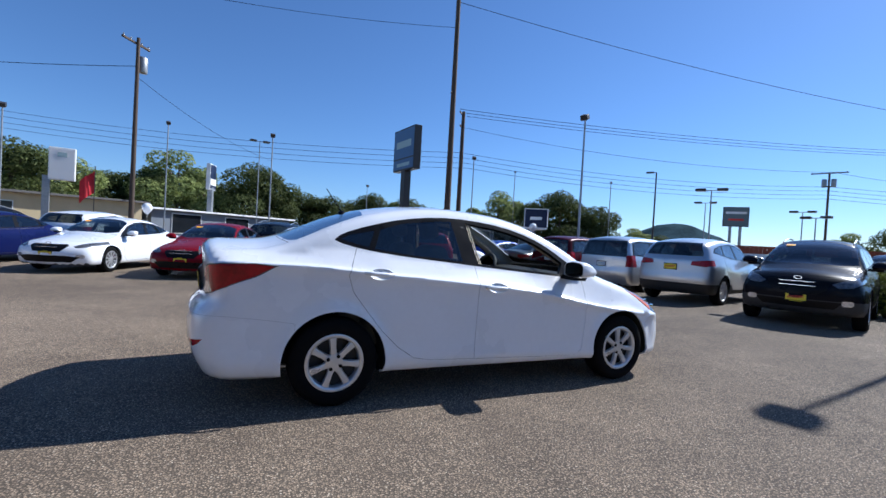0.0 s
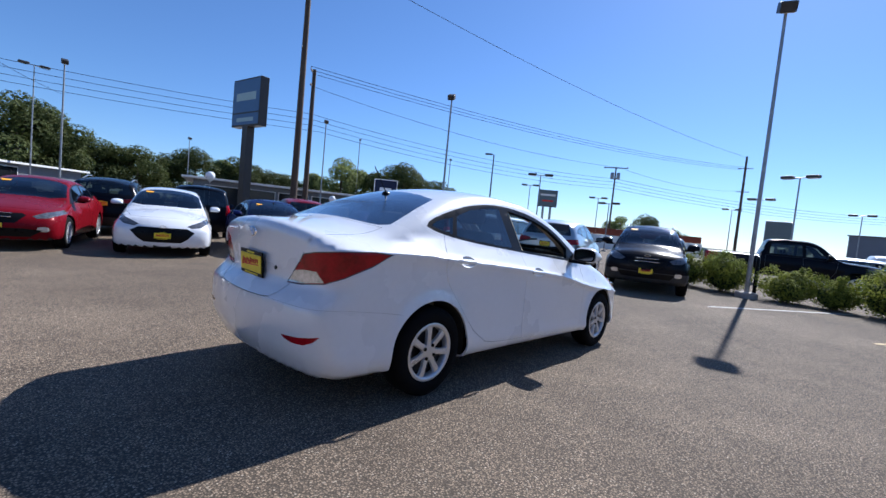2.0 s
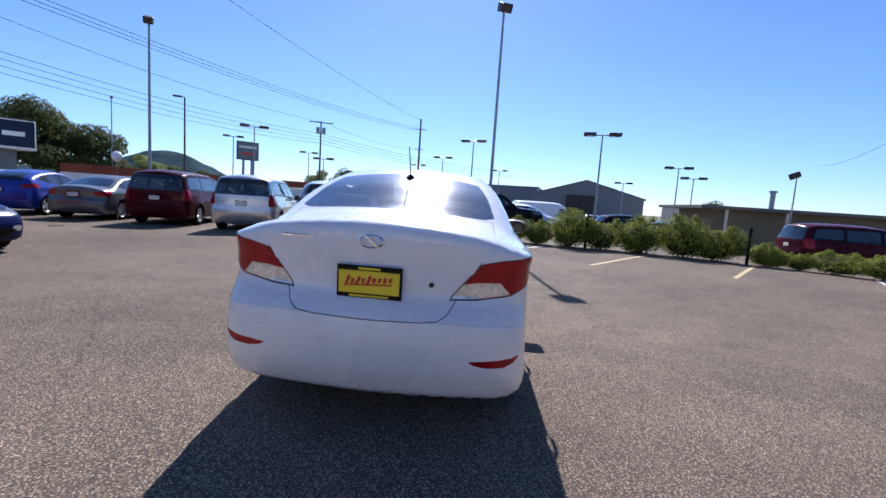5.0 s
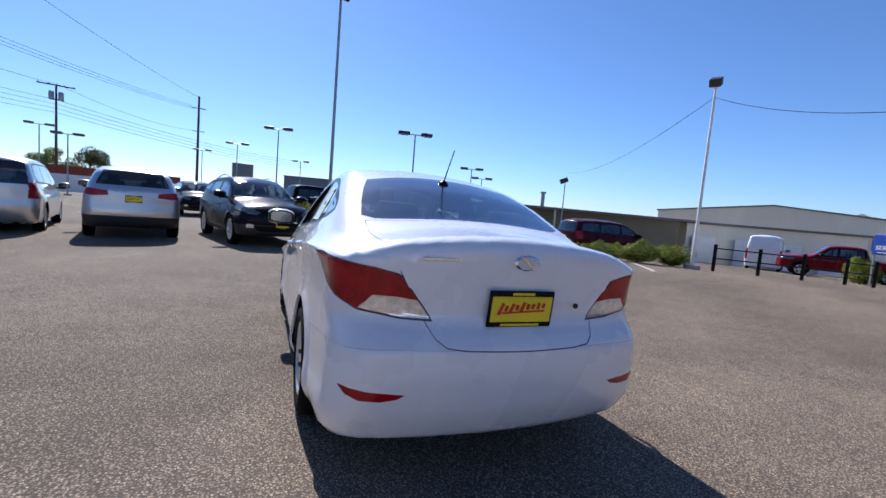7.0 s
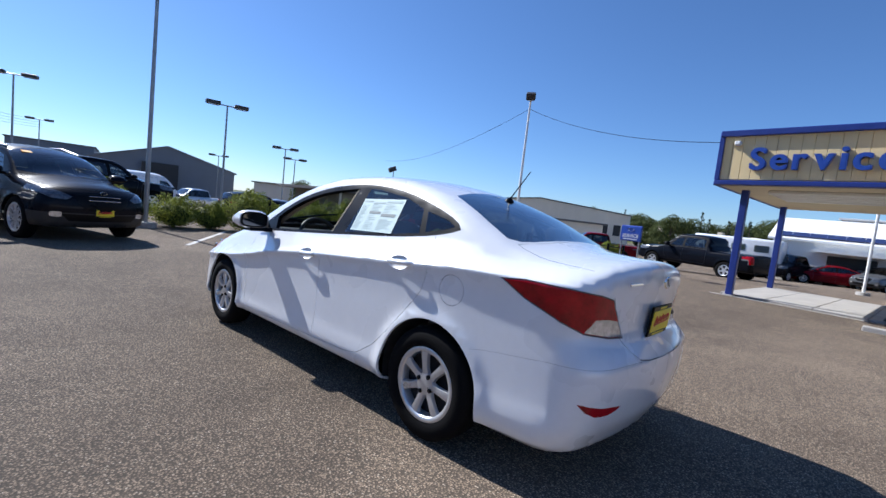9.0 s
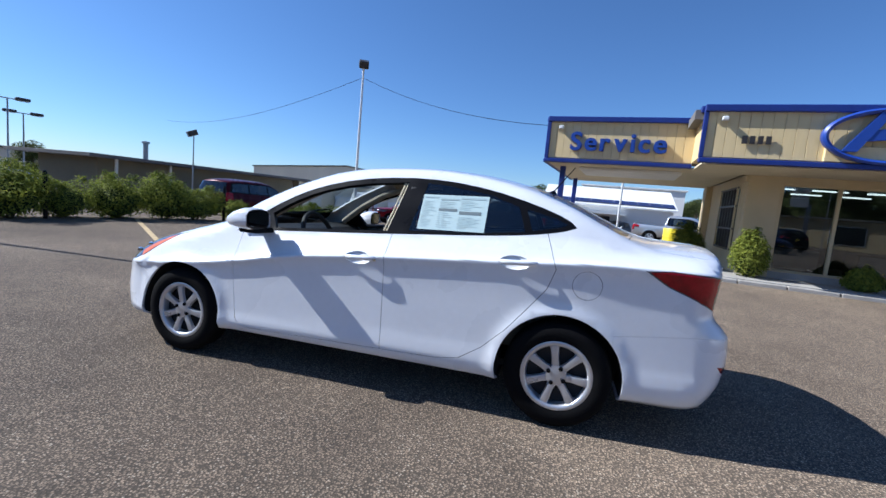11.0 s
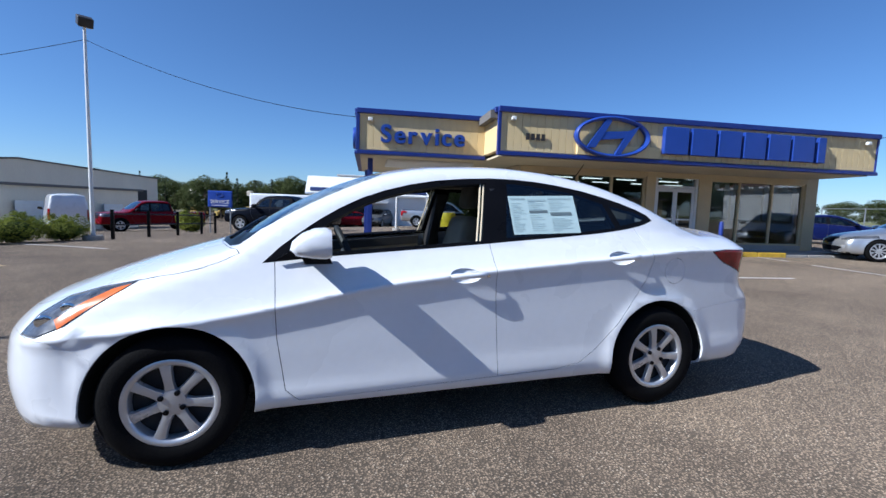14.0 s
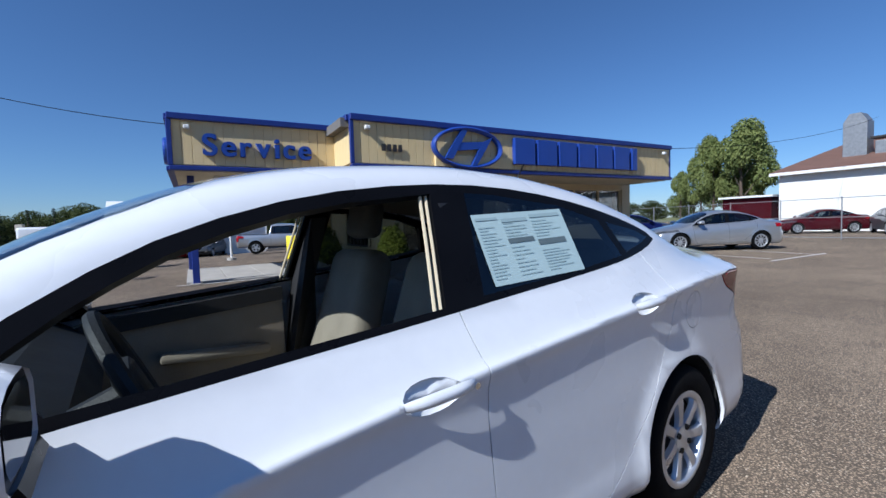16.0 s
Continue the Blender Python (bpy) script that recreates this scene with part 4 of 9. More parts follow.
def build_sedan(at):
    car = thing("sedan", at, 0, "white four-door sedan parked alone on the asphalt lot, front window down", "car")
    bm = CAR.skin(-1.55, 1.5, 0.62, 84, 116, 24)
    g = 0.0036
    # the edges of the crease along the flank and of the sill
    for dz in (0.0, None):
        line = [(x, float(CAR.crease(np.array(x))) if dz is not None else CAR.bottom + 0.155 * (float(CAR.crease(np.array(x))) - CAR.bottom)) for x in np.linspace(1.5, -1.75, 14)]
        cut(bm, [(x, z + 0.007) for x, z in line] + [(x, z - 0.007) for x, z in line[::-1]], None, "y", lambda c: abs(c.y) > 0.55)
    line = [(x, float(CAR.crease(np.array(x)))) for x in np.linspace(1.5, -1.75, 14)]
    for d in (0.022, 0.048):
        cut(bm, [(x, z + d) for x, z in line] + [(x, z - d) for x, z in line[::-1]], None, "y", lambda c: abs(c.y) > 0.55)
    lamp_basis = [((0.64 * 1, 0.77 * s, 0), (0, 0, 1), (0.77, -0.64 * s, 0)) for s in (-1, 1)]
    cut(bm, BUMPER_R, 8, "y", lambda c: c.x < -1.2, 0.0011)
    cut(bm, BUMPER_F, 9, "y", lambda c: c.x > 1.3, 0.0011)
    cut(bm, DOOR_F, (2, 3), "y", lambda c: abs(c.y) > 0.55, g)
    cut(bm, DOOR_R, (4, 5), "y", lambda c: abs(c.y) > 0.55, g)
    cut(bm, DLO, (10, 11), "y", lambda c: abs(c.y) > 0.42)
    cut(bm, WIN_F, 40, "y", lambda c: abs(c.y) > 0.42)
    cut(bm, WIN_R, (12, 13), "y", lambda c: abs(c.y) > 0.42)
    cut(bm, WIN_Q, (14, 15), "y", lambda c: abs(c.y) > 0.42)
    cut(bm, BONNET, 7, "z", lambda c: c.z > 0.5 and c.x > 0.7, g)
    cut(bm, COWL, 16, "z", lambda c: c.z > 0.6 and c.x > 0.6)
    cut(bm, SCREEN, 17, "z", lambda c: c.z > 0.9 and c.x > 0.1)
    cut(bm, REAR_GLASS, 18, "z", lambda c: c.z > 0.95 and c.x < -0.9)
    cut(bm, BOOT_TOP, 6, "z", lambda c: c.z > 0.99 and c.x < -1.5, 0.0045)
    cut(bm, BOOT_REAR, 6, "x", lambda c: c.x < -1.9, 0.005)
    # the gap across the boot lid where its two outlines overlap is closed again
    lay = bm.faces.layers.int["part"]
    for f in bm.faces:
        c = f.calc_center_median()
        if f[lay] == 1 and c.x < -1.66 and c.z > 0.62 and abs(c.y) < 0.54 and c.x < -1.7 and not (c.z < 0.9 and abs(c.y) > 0.34):
            f[lay] = 6
    for s, pid, (u, v, w) in ((-1, 19, lamp_basis[0]), (1, 20, lamp_basis[1])):
        u, v, w = Vector(u), Vector(v), Vector(w)
        pts3 = [(-1.66, 0.775, 0.913), (-1.80, 0.768, 0.924), (-1.95, 0.715, 0.917), (-2.045, 0.60, 0.897), (-2.073, 0.512, 0.875), (-2.10, 0.46, 0.785), (-2.127, 0.412, 0.697), (-2.09, 0.53, 0.703), (-2.032, 0.67, 0.731), (-1.95, 0.735, 0.773), (-1.80, 0.775, 0.842)]
        flat = [(Vector((x, y * s, z)).dot(u), z) for x, y, z in pts3]
        cut(bm, flat, pid, where=lambda c, s=s: c.x < -1.45 and c.y * s > 0.3, gap=0.006, basis=(u, v, w))
        rev = [(-2.103, 0.458, 0.775), (-2.125, 0.418, 0.702), (-2.09, 0.53, 0.708), (-2.034, 0.665, 0.736), (-2.055, 0.615, 0.79), (-2.08, 0.53, 0.787)]
        flat = [(Vector((x, y * s, z)).dot(u), z) for x, y, z in rev]
        cut(bm, flat, pid + 40, where=lambda c, s=s: c.x < -1.45 and c.y * s > 0.3, basis=(u, v, w))
        refl = [(-2.045, 0.712, 0.458), (-2.12, 0.62, 0.441), (-2.19, 0.515, 0.428), (-2.18, 0.54, 0.410), (-2.15, 0.585, 0.399), (-2.11, 0.645, 0.403), (-2.075, 0.685, 0.423)]
        flat = [(Vector((x, y * s, z)).dot(u), z) for x, y, z in refl]
        cut(bm, flat, pid + 2, where=lambda c, s=s: c.x < -1.7 and c.y * s > 0.3, basis=(u, v, w))
    cut(bm, HEADLAMP, (23, 24), "y", lambda c: abs(c.y) > 0.3 and c.x > 1.2, 0.006)
    cut(bm, AMBER, (25, 26), "y", lambda c: abs(c.y) > 0.3 and c.x > 1.2)
    cut(bm, arc_outline(-1.395, 0.803, 0.076, 0, 2 * math.pi, 25)[:-1], 27, "y", lambda c: c.y > 0.5, 0.0028)
    handles = [(-0.065, 0.812), (-1.005, 0.888)]
    for hx, hz in handles:
        cut(bm, [(hx + 0.085 * math.cos(a), hz + 0.038 * math.sin(a) - 0.003) for a in np.linspace(0, 2 * math.pi, 19)[:-1]], 40, "y", lambda c: abs(c.y) > 0.6)
    for hx in CAR.hubs:
        cut(bm, arc_outline(hx, CAR.hub_z, CAR.arch, -0.6, math.pi + 0.6, 33) + [(hx - CAR.arch * 0.8, 0.05), (hx + CAR.arch * 0.8, 0.05)], 40, "y", lambda c: abs(c.y) > 0.5)
    for f in bm.faces:
        c = f.calc_center_median()
        if f[lay] == 0 and c.z < 0.215 and abs(c.y) < 0.76:
            f[lay] = 30
    W = M["white_paint"]
    pieces(bm, {
        0: ("body_shell", W, "", 0.014), 1: ("panel_gap", M["seam"], "", 0), 2: ("front_door", W, "", 0.016), 3: ("front_door", W, "", 0.016), 4: ("rear_door", W, "", 0.016), 5: ("rear_door", W, "", 0.016),
        6: ("boot_lid", W, "", 0.014), 7: ("bonnet", W, "", 0.014), 8: ("rear_bumper", W, "", 0.014), 9: ("front_bumper", W, "", 0.014),
        10: ("window_surround", M["black_trim"], "gloss black window surround", 0.03), 11: ("window_surround", M["black_trim"], "gloss black window surround", 0.03),
        12: ("rear_door_window", M["glass_tint"], "tinted glass", 0), 13: ("rear_door_window", M["glass_tint"], "tinted glass", 0), 14: ("quarter_window", M["glass_tint"], "tinted glass", 0), 15: ("quarter_window", M["glass_tint"], "tinted glass", 0),
        16: ("cowl_panel", M["black_trim"], "black plastic cowl", 0.01), 17: ("windscreen", M["glass_clear"], "clear glass", 0), 18: ("rear_window", M["glass_rear"], "tinted glass", 0),
        19: ("tail_lamp", M["lamp_red"], "red lens", 0.01), 20: ("tail_lamp", M["lamp_red"], "red lens", 0.01), 59: ("reversing_lamp", M["lamp_clear"], "clear lens", 0.006), 60: ("reversing_lamp", M["lamp_clear"], "clear lens", 0.006), 40: None,
        21: ("rear_reflector", M["lamp_red"], "red reflector", 0.004), 22: ("rear_reflector", M["lamp_red"], "red reflector", 0.004),
        23: ("headlamp", M["lamp_head"], "clear lens", 0.01), 24: ("headlamp", M["lamp_head"], "clear lens", 0.01), 25: ("turn_signal", M["lamp_amber"], "amber lens", 0.004), 26: ("turn_signal", M["lamp_amber"], "amber lens", 0.004),
        27: ("fuel_flap", W, "", 0.008), 30: ("floor_pan", M["under"], "", 0),
    }, car, CAR)
    for x in CAR.hubs:
        for sg in (1, -1):
            arch_liner(car, x, CAR.hub_z, CAR.arch, 0.785 * sg, 0.50 * sg)
            wheel(car, x, 0.715 * sg, 0.293, 0.185, 0.191)
    # handles in their cups
    for hx, hz in handles:
        for sg in (1, -1):
            y0 = float(CAR.width(np.array(hx), np.array(hz)))
            dish = bmesh.new()
            rows = []
            for k, d in ((1.04, 0.0), (0.85, 0.014), (0.55, 0.026), (0.02, 0.030)):
                rows.append([dish.verts.new((hx + 0.085 * k * math.cos(a), 0, hz - 0.003 + 0.038 * k * math.sin(a))) for a in np.linspace(0, 2 * math.pi, 25)[:-1]])
                for v in rows[-1]:
                    v.co.y = sg * (float(CAR.width(np.array(v.co.x), np.array(v.co.z))) - d)
            for a, b in zip(rows, rows[1:]):
                for i in range(24):
                    dish.faces.new((a[i], a[(i + 1) % 24], b[(i + 1) % 24], b[i]))
            part("handle_cup", dish, W, car, smooth=True, sharp=60)
            own = bmesh.new()
            secs = []
            for t in np.linspace(-1, 1, 13):
                px, bulge = hx - 0.02 + t * 0.105, 0.026 * (1 - abs(t) ** 3.5)
                secs.append([own.verts.new((px, sg * (y0 - 0.004 + bulge * e), hz + 0.004 * t * -1 + 0.015 * math.sin(a) * (1 - 0.35 * abs(t) ** 4))) for a, e in ((-1.57, 0.35), (-0.8, 0.9), (0, 1.12), (0.8, 0.95), (1.57, 0.4))])
            for a, b in zip(secs, secs[1:]):
                for j in range(4):
                    own.faces.new((a[j], a[j + 1], b[j + 1], b[j]))
            part("door_handle", own, W, car, smooth=True, sharp=60)
            if hx > -0.5:
                lock = lathe([(0.0085, 0), (0.0085, 0.006), (0.0005, 0.006)], 12)
                bmesh.ops.transform(lock, matrix=pose(hx - 0.118, sg * (y0 + 0.004), hz - 0.003, 0, 0, 0 if sg > 0 else 180), verts=lock.verts)
                part("door_lock", lock, M["chrome"], car)
    mirror_pair(car, 0.645, 0.87, 0.985, "white_paint", 1.06)
    for sg in (1, -1):
        tri = prism([(0.62, 0.915), (0.84, 0.895), (0.70, 0.985)], 0.012, "y", None, 0.0)
        bmesh.ops.transform(tri, matrix=Matrix.Translation((0, sg * 0.715, 0)), verts=tri.verts)
        part("mirror_base", tri, M["black_trim"], car)
    # reflector bowls in the headlamps
    for sg in (1, -1):
        for bx, bz, br in ((1.735, 0.652, 0.036), (1.655, 0.705, 0.028)):
            by = float(CAR.width(np.array(bx), np.array(bz)))
            q = np.array([[bx, y, bz] for y in np.linspace(0.3, by + 0.05, 200)])
            by = float(q[np.argmin(np.abs(CAR.f(q))), 1])
            bowl = bmesh.new()
            bmesh.ops.create_uvsphere(bowl, u_segments=14, v_segments=8, radius=1)
            bmesh.ops.transform(bowl, matrix=Matrix.Translation((bx, sg * by, bz)) @ Matrix.Diagonal((br, 0.004, br * 0.8, 1)), verts=bowl.verts)
            part("reflector_bowl", bowl, M["chrome"], car, smooth=True)
    # wipers lying at the foot of the windscreen
    for x0, y0, x1, y1 in ((1.075, 0.40, 0.955, -0.12), (1.10, -0.16, 0.93, -0.56)):
        arm = None
        pts = []
        for t in np.linspace(0, 1, 6):
            x, y = x0 + (x1 - x0) * t, y0 + (y1 - y0) * t
            pts.append((x, y, float(CAR.top(np.array(x))) - CAR.crown * y * y + 0.018))
        for a, b in zip(pts, pts[1:]):
            arm = tube(a, b, 0.009, n=6, bm=arm)
        part("wiper", arm, M["black_trim"], car)
    # aerial
    base = lathe([(0.034, 0), (0.030, 0.012), (0.016, 0.024), (0.008, 0.03), (0.0005, 0.032)], 18, "z")
    bmesh.ops.transform(base, matrix=pose(-1.14, 0, 1.302, 0, -14, 0), verts=base.verts)
    aerial = part("aerial_base", base, M["black_trim"], car, smooth=True)
    part("aerial_rod", tube((-1.145, 0, 1.325), (-1.275, 0, 1.50), 0.0045, 0.003, 8), M["black_trim"], car)
    # plate, badge, lock, script
    plate_mesh(car, pose(-2.137, 0.0, 0.755, -6, 0, 90))
    badge = bmesh.new()
    for rr, th in ((1.0, 0.0),):
        for i in range(32):
            a, b = 2 * math.pi * i / 32, 2 * math.pi * (i + 1) / 32
            q = [badge.verts.new((d, k * 0.062 * math.cos(c), k * 0.032 * math.sin(c))) for c, k, d in ((a, 1, 0), (b, 1, 0), (b, 0.82, -0.006), (a, 0.82, -0.006))]
            badge.faces.new(q)
    prism([(-0.036, -0.024), (-0.024, -0.024), (0.036, 0.024), (0.024, 0.024)], -0.006, "x", badge)
    bmesh.ops.translate(badge, vec=(-2.152, 0, 0.948), verts=badge.verts)
    part("badge", badge, M["chrome"], car, "oval chrome badge")
    script = box(0.006, 0.16, 0.012, (-2.118, 0.36, 0.945), bevel=0.002, seg=1)
    part("name_strip", script, M["chrome"], car, "chrome strip")
    lock = lathe([(0.012, 0), (0.012, 0.006), (0.0005, 0.006)], 14, "x")
    bmesh.ops.transform(lock, matrix=pose(-2.120, -0.29, 0.765, 0, 0, 180), verts=lock.verts)
    part("boot_lock", lock, M["wheel_dark"], car)
    # inside
    part("cabin_floor", box(2.6, 1.3, 0.04, (-0.25, 0, 0.27)), M["dark_plastic"], car)
    dash = prism([(1.0, 0.50), (1.0, 0.90), (0.86, 0.925), (0.72, 0.90), (0.60, 0.83), (0.56, 0.72), (0.66, 0.50)], 1.36, "y", None, -0.68)
    part("dashboard", dash, M["dark_plastic"], car, "dark grey plastic dashboard")
    st = new("steering_wheel")
    st.parent = car
    st.matrix_basis = pose(0.47, 0.36, 0.86, 0, -66, 0)
    ring = bmesh.new()
    n, mseg = 36, 8
    rr = [[ring.verts.new(((0.185 + 0.017 * math.cos(b)) * math.cos(a), (0.185 + 0.017 * math.cos(b)) * math.sin(a), 0.017 * math.sin(b))) for b in np.linspace(0, 2 * math.pi, mseg, endpoint=False)] for a in np.linspace(0, 2 * math.pi, n, endpoint=False)]
    for i in range(n):
        for j in range(mseg):
            ring.faces.new((rr[i][j], rr[(i + 1) % n][j], rr[(i + 1) % n][(j + 1) % mseg], rr[i][(j + 1) % mseg]))
    part("rim", ring, M["dark_plastic"], st, smooth=True)
    part("airbag_cover", box(0.13, 0.16, 0.05, (0, 0, -0.01), bevel=0.02), M["dark_plastic"], st, smooth=True)
    part("steering_spoke", box(0.03, 0.34, 0.015, (0, 0, -0.01), bevel=0.005), M["wheel_dark"], st)
    part("steering_column", tube((0.48, 0.36, 0.84), (0.75, 0.36, 0.72), 0.04, 0.05), M["dark_plastic"], car)
    for sy in (0.36, -0.36):
        seat = new("front_seat")
        seat.parent = car
        seat.matrix_basis = pose(-0.08, sy, 0.29)
        part("cushion", box(0.52, 0.50, 0.17, (0.05, 0, 0.16), bevel=0.06, seg=3, rot=(0, -6, 0)), M["grey_cloth"], seat, smooth=True)
        bk = box(0.16, 0.49, 0.64, (0, 0, 0.32), bevel=0.065, seg=3)
        for v in bk.verts:
            v.co.y *= 1 - 0.22 * max(0, (v.co.z - 0.35) / 0.3)
            v.co.x -= 0.10 * math.cos(v.co.y * 5.5) * 0.4
        bmesh.ops.transform(bk, matrix=pose(-0.20, 0, 0.20, 0, -17, 0), verts=bk.verts)
        part("backrest", bk, M["beige"], seat, "beige cloth", smooth=True)
        hr = box(0.10, 0.25, 0.19, bevel=0.045, seg=3)
        bmesh.ops.transform(hr, matrix=pose(-0.425, 0, 0.955, 0, -12, 0), verts=hr.verts)
        part("headrest", hr, M["grey_cloth"], seat, smooth=True)
    bench = new("rear_seat")
    bench.parent = car
    bench.matrix_basis = pose(-0.98, 0, 0.30)
    part("cushion", box(0.46, 1.24, 0.18, (0.05, 0, 0.14), bevel=0.05, seg=2), M["grey_cloth"], bench, smooth=True)
    part("backrest", box(0.16, 1.22, 0.60, (-0.26, 0, 0.46), bevel=0.05, seg=2, rot=(0, -22, 0)), M["grey_cloth"], bench, smooth=True)
    for sy in (0.34, -0.34):
        part("headrest", box(0.09, 0.24, 0.14, (-0.36, sy, 0.80), bevel=0.035, seg=2), M["grey_cloth"], bench, smooth=True)
    part("parcel_shelf", box(0.42, 1.1, 0.02, (-1.52, 0, 0.985)), M["dark_plastic"], car)
    for sg in (1, -1):
        card = prism([(0.80, 0.32), (0.82, 0.82), (0.60, 0.875), (-0.16, 0.925), (-0.16, 0.32)], 0.04, "y", None, 0.0)
        bmesh.ops.translate(card, vec=(0, sg * 0.665 - 0.02, 0), verts=card.verts)
        part("door_card", card, M["beige"], car, "beige and dark door lining")
        top = prism([(0.80, 0.80), (0.60, 0.878), (-0.16, 0.930), (-0.16, 0.865)], 0.05, "y", None, 0.0)
        bmesh.ops.translate(top, vec=(0, sg * 0.655 - 0.025, 0), verts=top.verts)
        part("door_card_top", top, M["dark_plastic"], car)
        pil = prism([(-0.20, 0.30), (-0.14, 0.30), (-0.225, 0.95), (-0.285, 1.265), (-0.365, 1.265), (-0.33, 0.95), (-0.31, 0.30)], 0.06, "y", None, 0.0)
        for v in pil.verts:
            v.co.y += sg * (0.655 - max(0, v.co.z - 0.95) * 0.40) - 0.03
        part("b_pillar_trim", pil, M["dark_plastic"], car)
    for sg in (1, -1):
        # pale colour paints the light that the window channels reflect
        for dx in (0.006, 0.026):
            pts = [(x + dx, sg * (float(CAR.width(np.array(x), np.array(z))) - 0.016), z) for x, z in ((-0.190, 0.955), (-0.231, 1.13), (-0.266, 1.295))]
            own = tube(pts[0], pts[1], 0.0055, n=6)
            own = tube(pts[1], pts[2], 0.0055, n=6, bm=own)
            part("window_channel", own, M["soffit"], car, "window channel, its reflected light put in as pale colour")
        own = None
        pts = [(0.80, sg * 0.60, 0.94), (0.60, sg * 0.555, 1.085), (0.36, sg * 0.505, 1.215), (0.10, sg * 0.465, 1.305), (-0.25, sg * 0.455, 1.335)]
        for p, q in zip(pts, pts[1:]):
            own = tube(p, q, 0.030, n=8, bm=own)
        part("a_pillar_trim", own, M["beige"], car, "beige pillar lining", smooth=True)
        part("armrest", box(0.46, 0.06, 0.05, (0.15, sg * 0.615, 0.66), bevel=0.02, rot=(0, -5, 0)), M["beige"], car, smooth=True)
    # headliner, just under the roof skin
    head = bmesh.new()
    xs, ys = np.linspace(0.22, -1.0, 10), np.linspace(-0.5, 0.5, 9)
    grid = [[head.verts.new((x, y, float(CAR.top(np.array(x))) - 0.17 * y * y - 0.045 - 0.03 * (abs(y) / 0.5) ** 4)) for y in ys] for x in xs]
    for a, b in zip(grid, grid[1:]):
        for j in range(8):
            head.faces.new((a[j], a[j + 1], b[j + 1], b[j]))
    part("headliner", head, M["beige"], car, "beige headliner", smooth=True)
    # price sheet in the rear door's window
    sheet = new("price_sheet")
    sheet.parent = car
    def on_glass(x, z, d):
        return Vector((x, float(CAR.width(np.array(x), np.array(z))) + 0.003 - d, z))
    bm = bmesh.new()
    gx, gzz = np.linspace(-0.385, -0.80, 6), np.linspace(1.012, 1.225, 5)
    gr = [[bm.verts.new(on_glass(x, z + (x + 0.385) * -0.03, 0)) for z in gzz] for x in gx]
    for a, b in zip(gr, gr[1:]):
        for j in range(4):
            bm.faces.new((a[j], b[j], b[j + 1], a[j + 1]))
    part("paper", bm, M["paper"], sheet)
    def bar(x0, x1, z0, z1, mat, name):
        own = bmesh.new()
        q = [own.verts.new(on_glass(x, z + (x + 0.385) * -0.03, -0.002)) for x, z in ((x0, z0), (x1, z0), (x1, z1), (x0, z1))]
        own.faces.new(q)
        part(name, own, M[mat], sheet)
    bar(-0.50, -0.615, 1.128, 1.143, "print_dark", "print_bar")
    bar(-0.63, -0.765, 1.112, 1.130, "print_dark", "print_bar")
    bar(-0.50, -0.615, 1.195, 1.206, "print_grey", "print_bar")
    bar(-0.63, -0.78, 1.203, 1.214, "print_grey", "print_bar")
    bar(-0.395, -0.485, 1.205, 1.213, "print_grey", "print_bar")
    own = bmesh.new()
    rnd = random.Random(3)
    for x0, x1, zs in ((-0.395, -0.485, np.arange(1.03, 1.19, 0.0095)), (-0.50, -0.61, np.arange(1.03, 1.115, 0.012)), (-0.63, -0.775, np.arange(1.03, 1.10, 0.009)), (-0.50, -0.61, np.arange(1.15, 1.19, 0.010)), (-0.63, -0.775, np.arange(1.14, 1.195, 0.010))):
        for z in zs:
            e = x0 + (x1 - x0) * rnd.uniform(0.35, 0.95)
            q = [own.verts.new(on_glass(x, zz + (x + 0.385) * -0.03, -0.002)) for x, zz in ((x0, z), (e, z), (e, z + 0.0022), (x0, z + 0.0022))]
            own.faces.new(q)
    tagged(part("fine_print", own, M["print_grey"], sheet), kind="stuff")
    return car


CAR_AT = pose(0, 0, 0.022, 0.6, 0.74, 0)
build_sedan(CAR_AT)


# ---- other vehicles ----
def mirrored(poly):
    return [(-a, b) for a, b in poly][::-1]


def rounded(cx, cz, w, h, r=0.04):
    out = []
    for sx, sz, a0 in ((1, 1, 0), (-1, 1, 90), (-1, -1, 180), (1, -1, 270)):
        for a in (0, 45, 90):
            out.append((cx + sx * (w / 2 - r) + r * math.cos(radians(a0 + a)), cz + sz * (h / 2 - r) + r * math.sin(radians(a0 + a))))
    return out


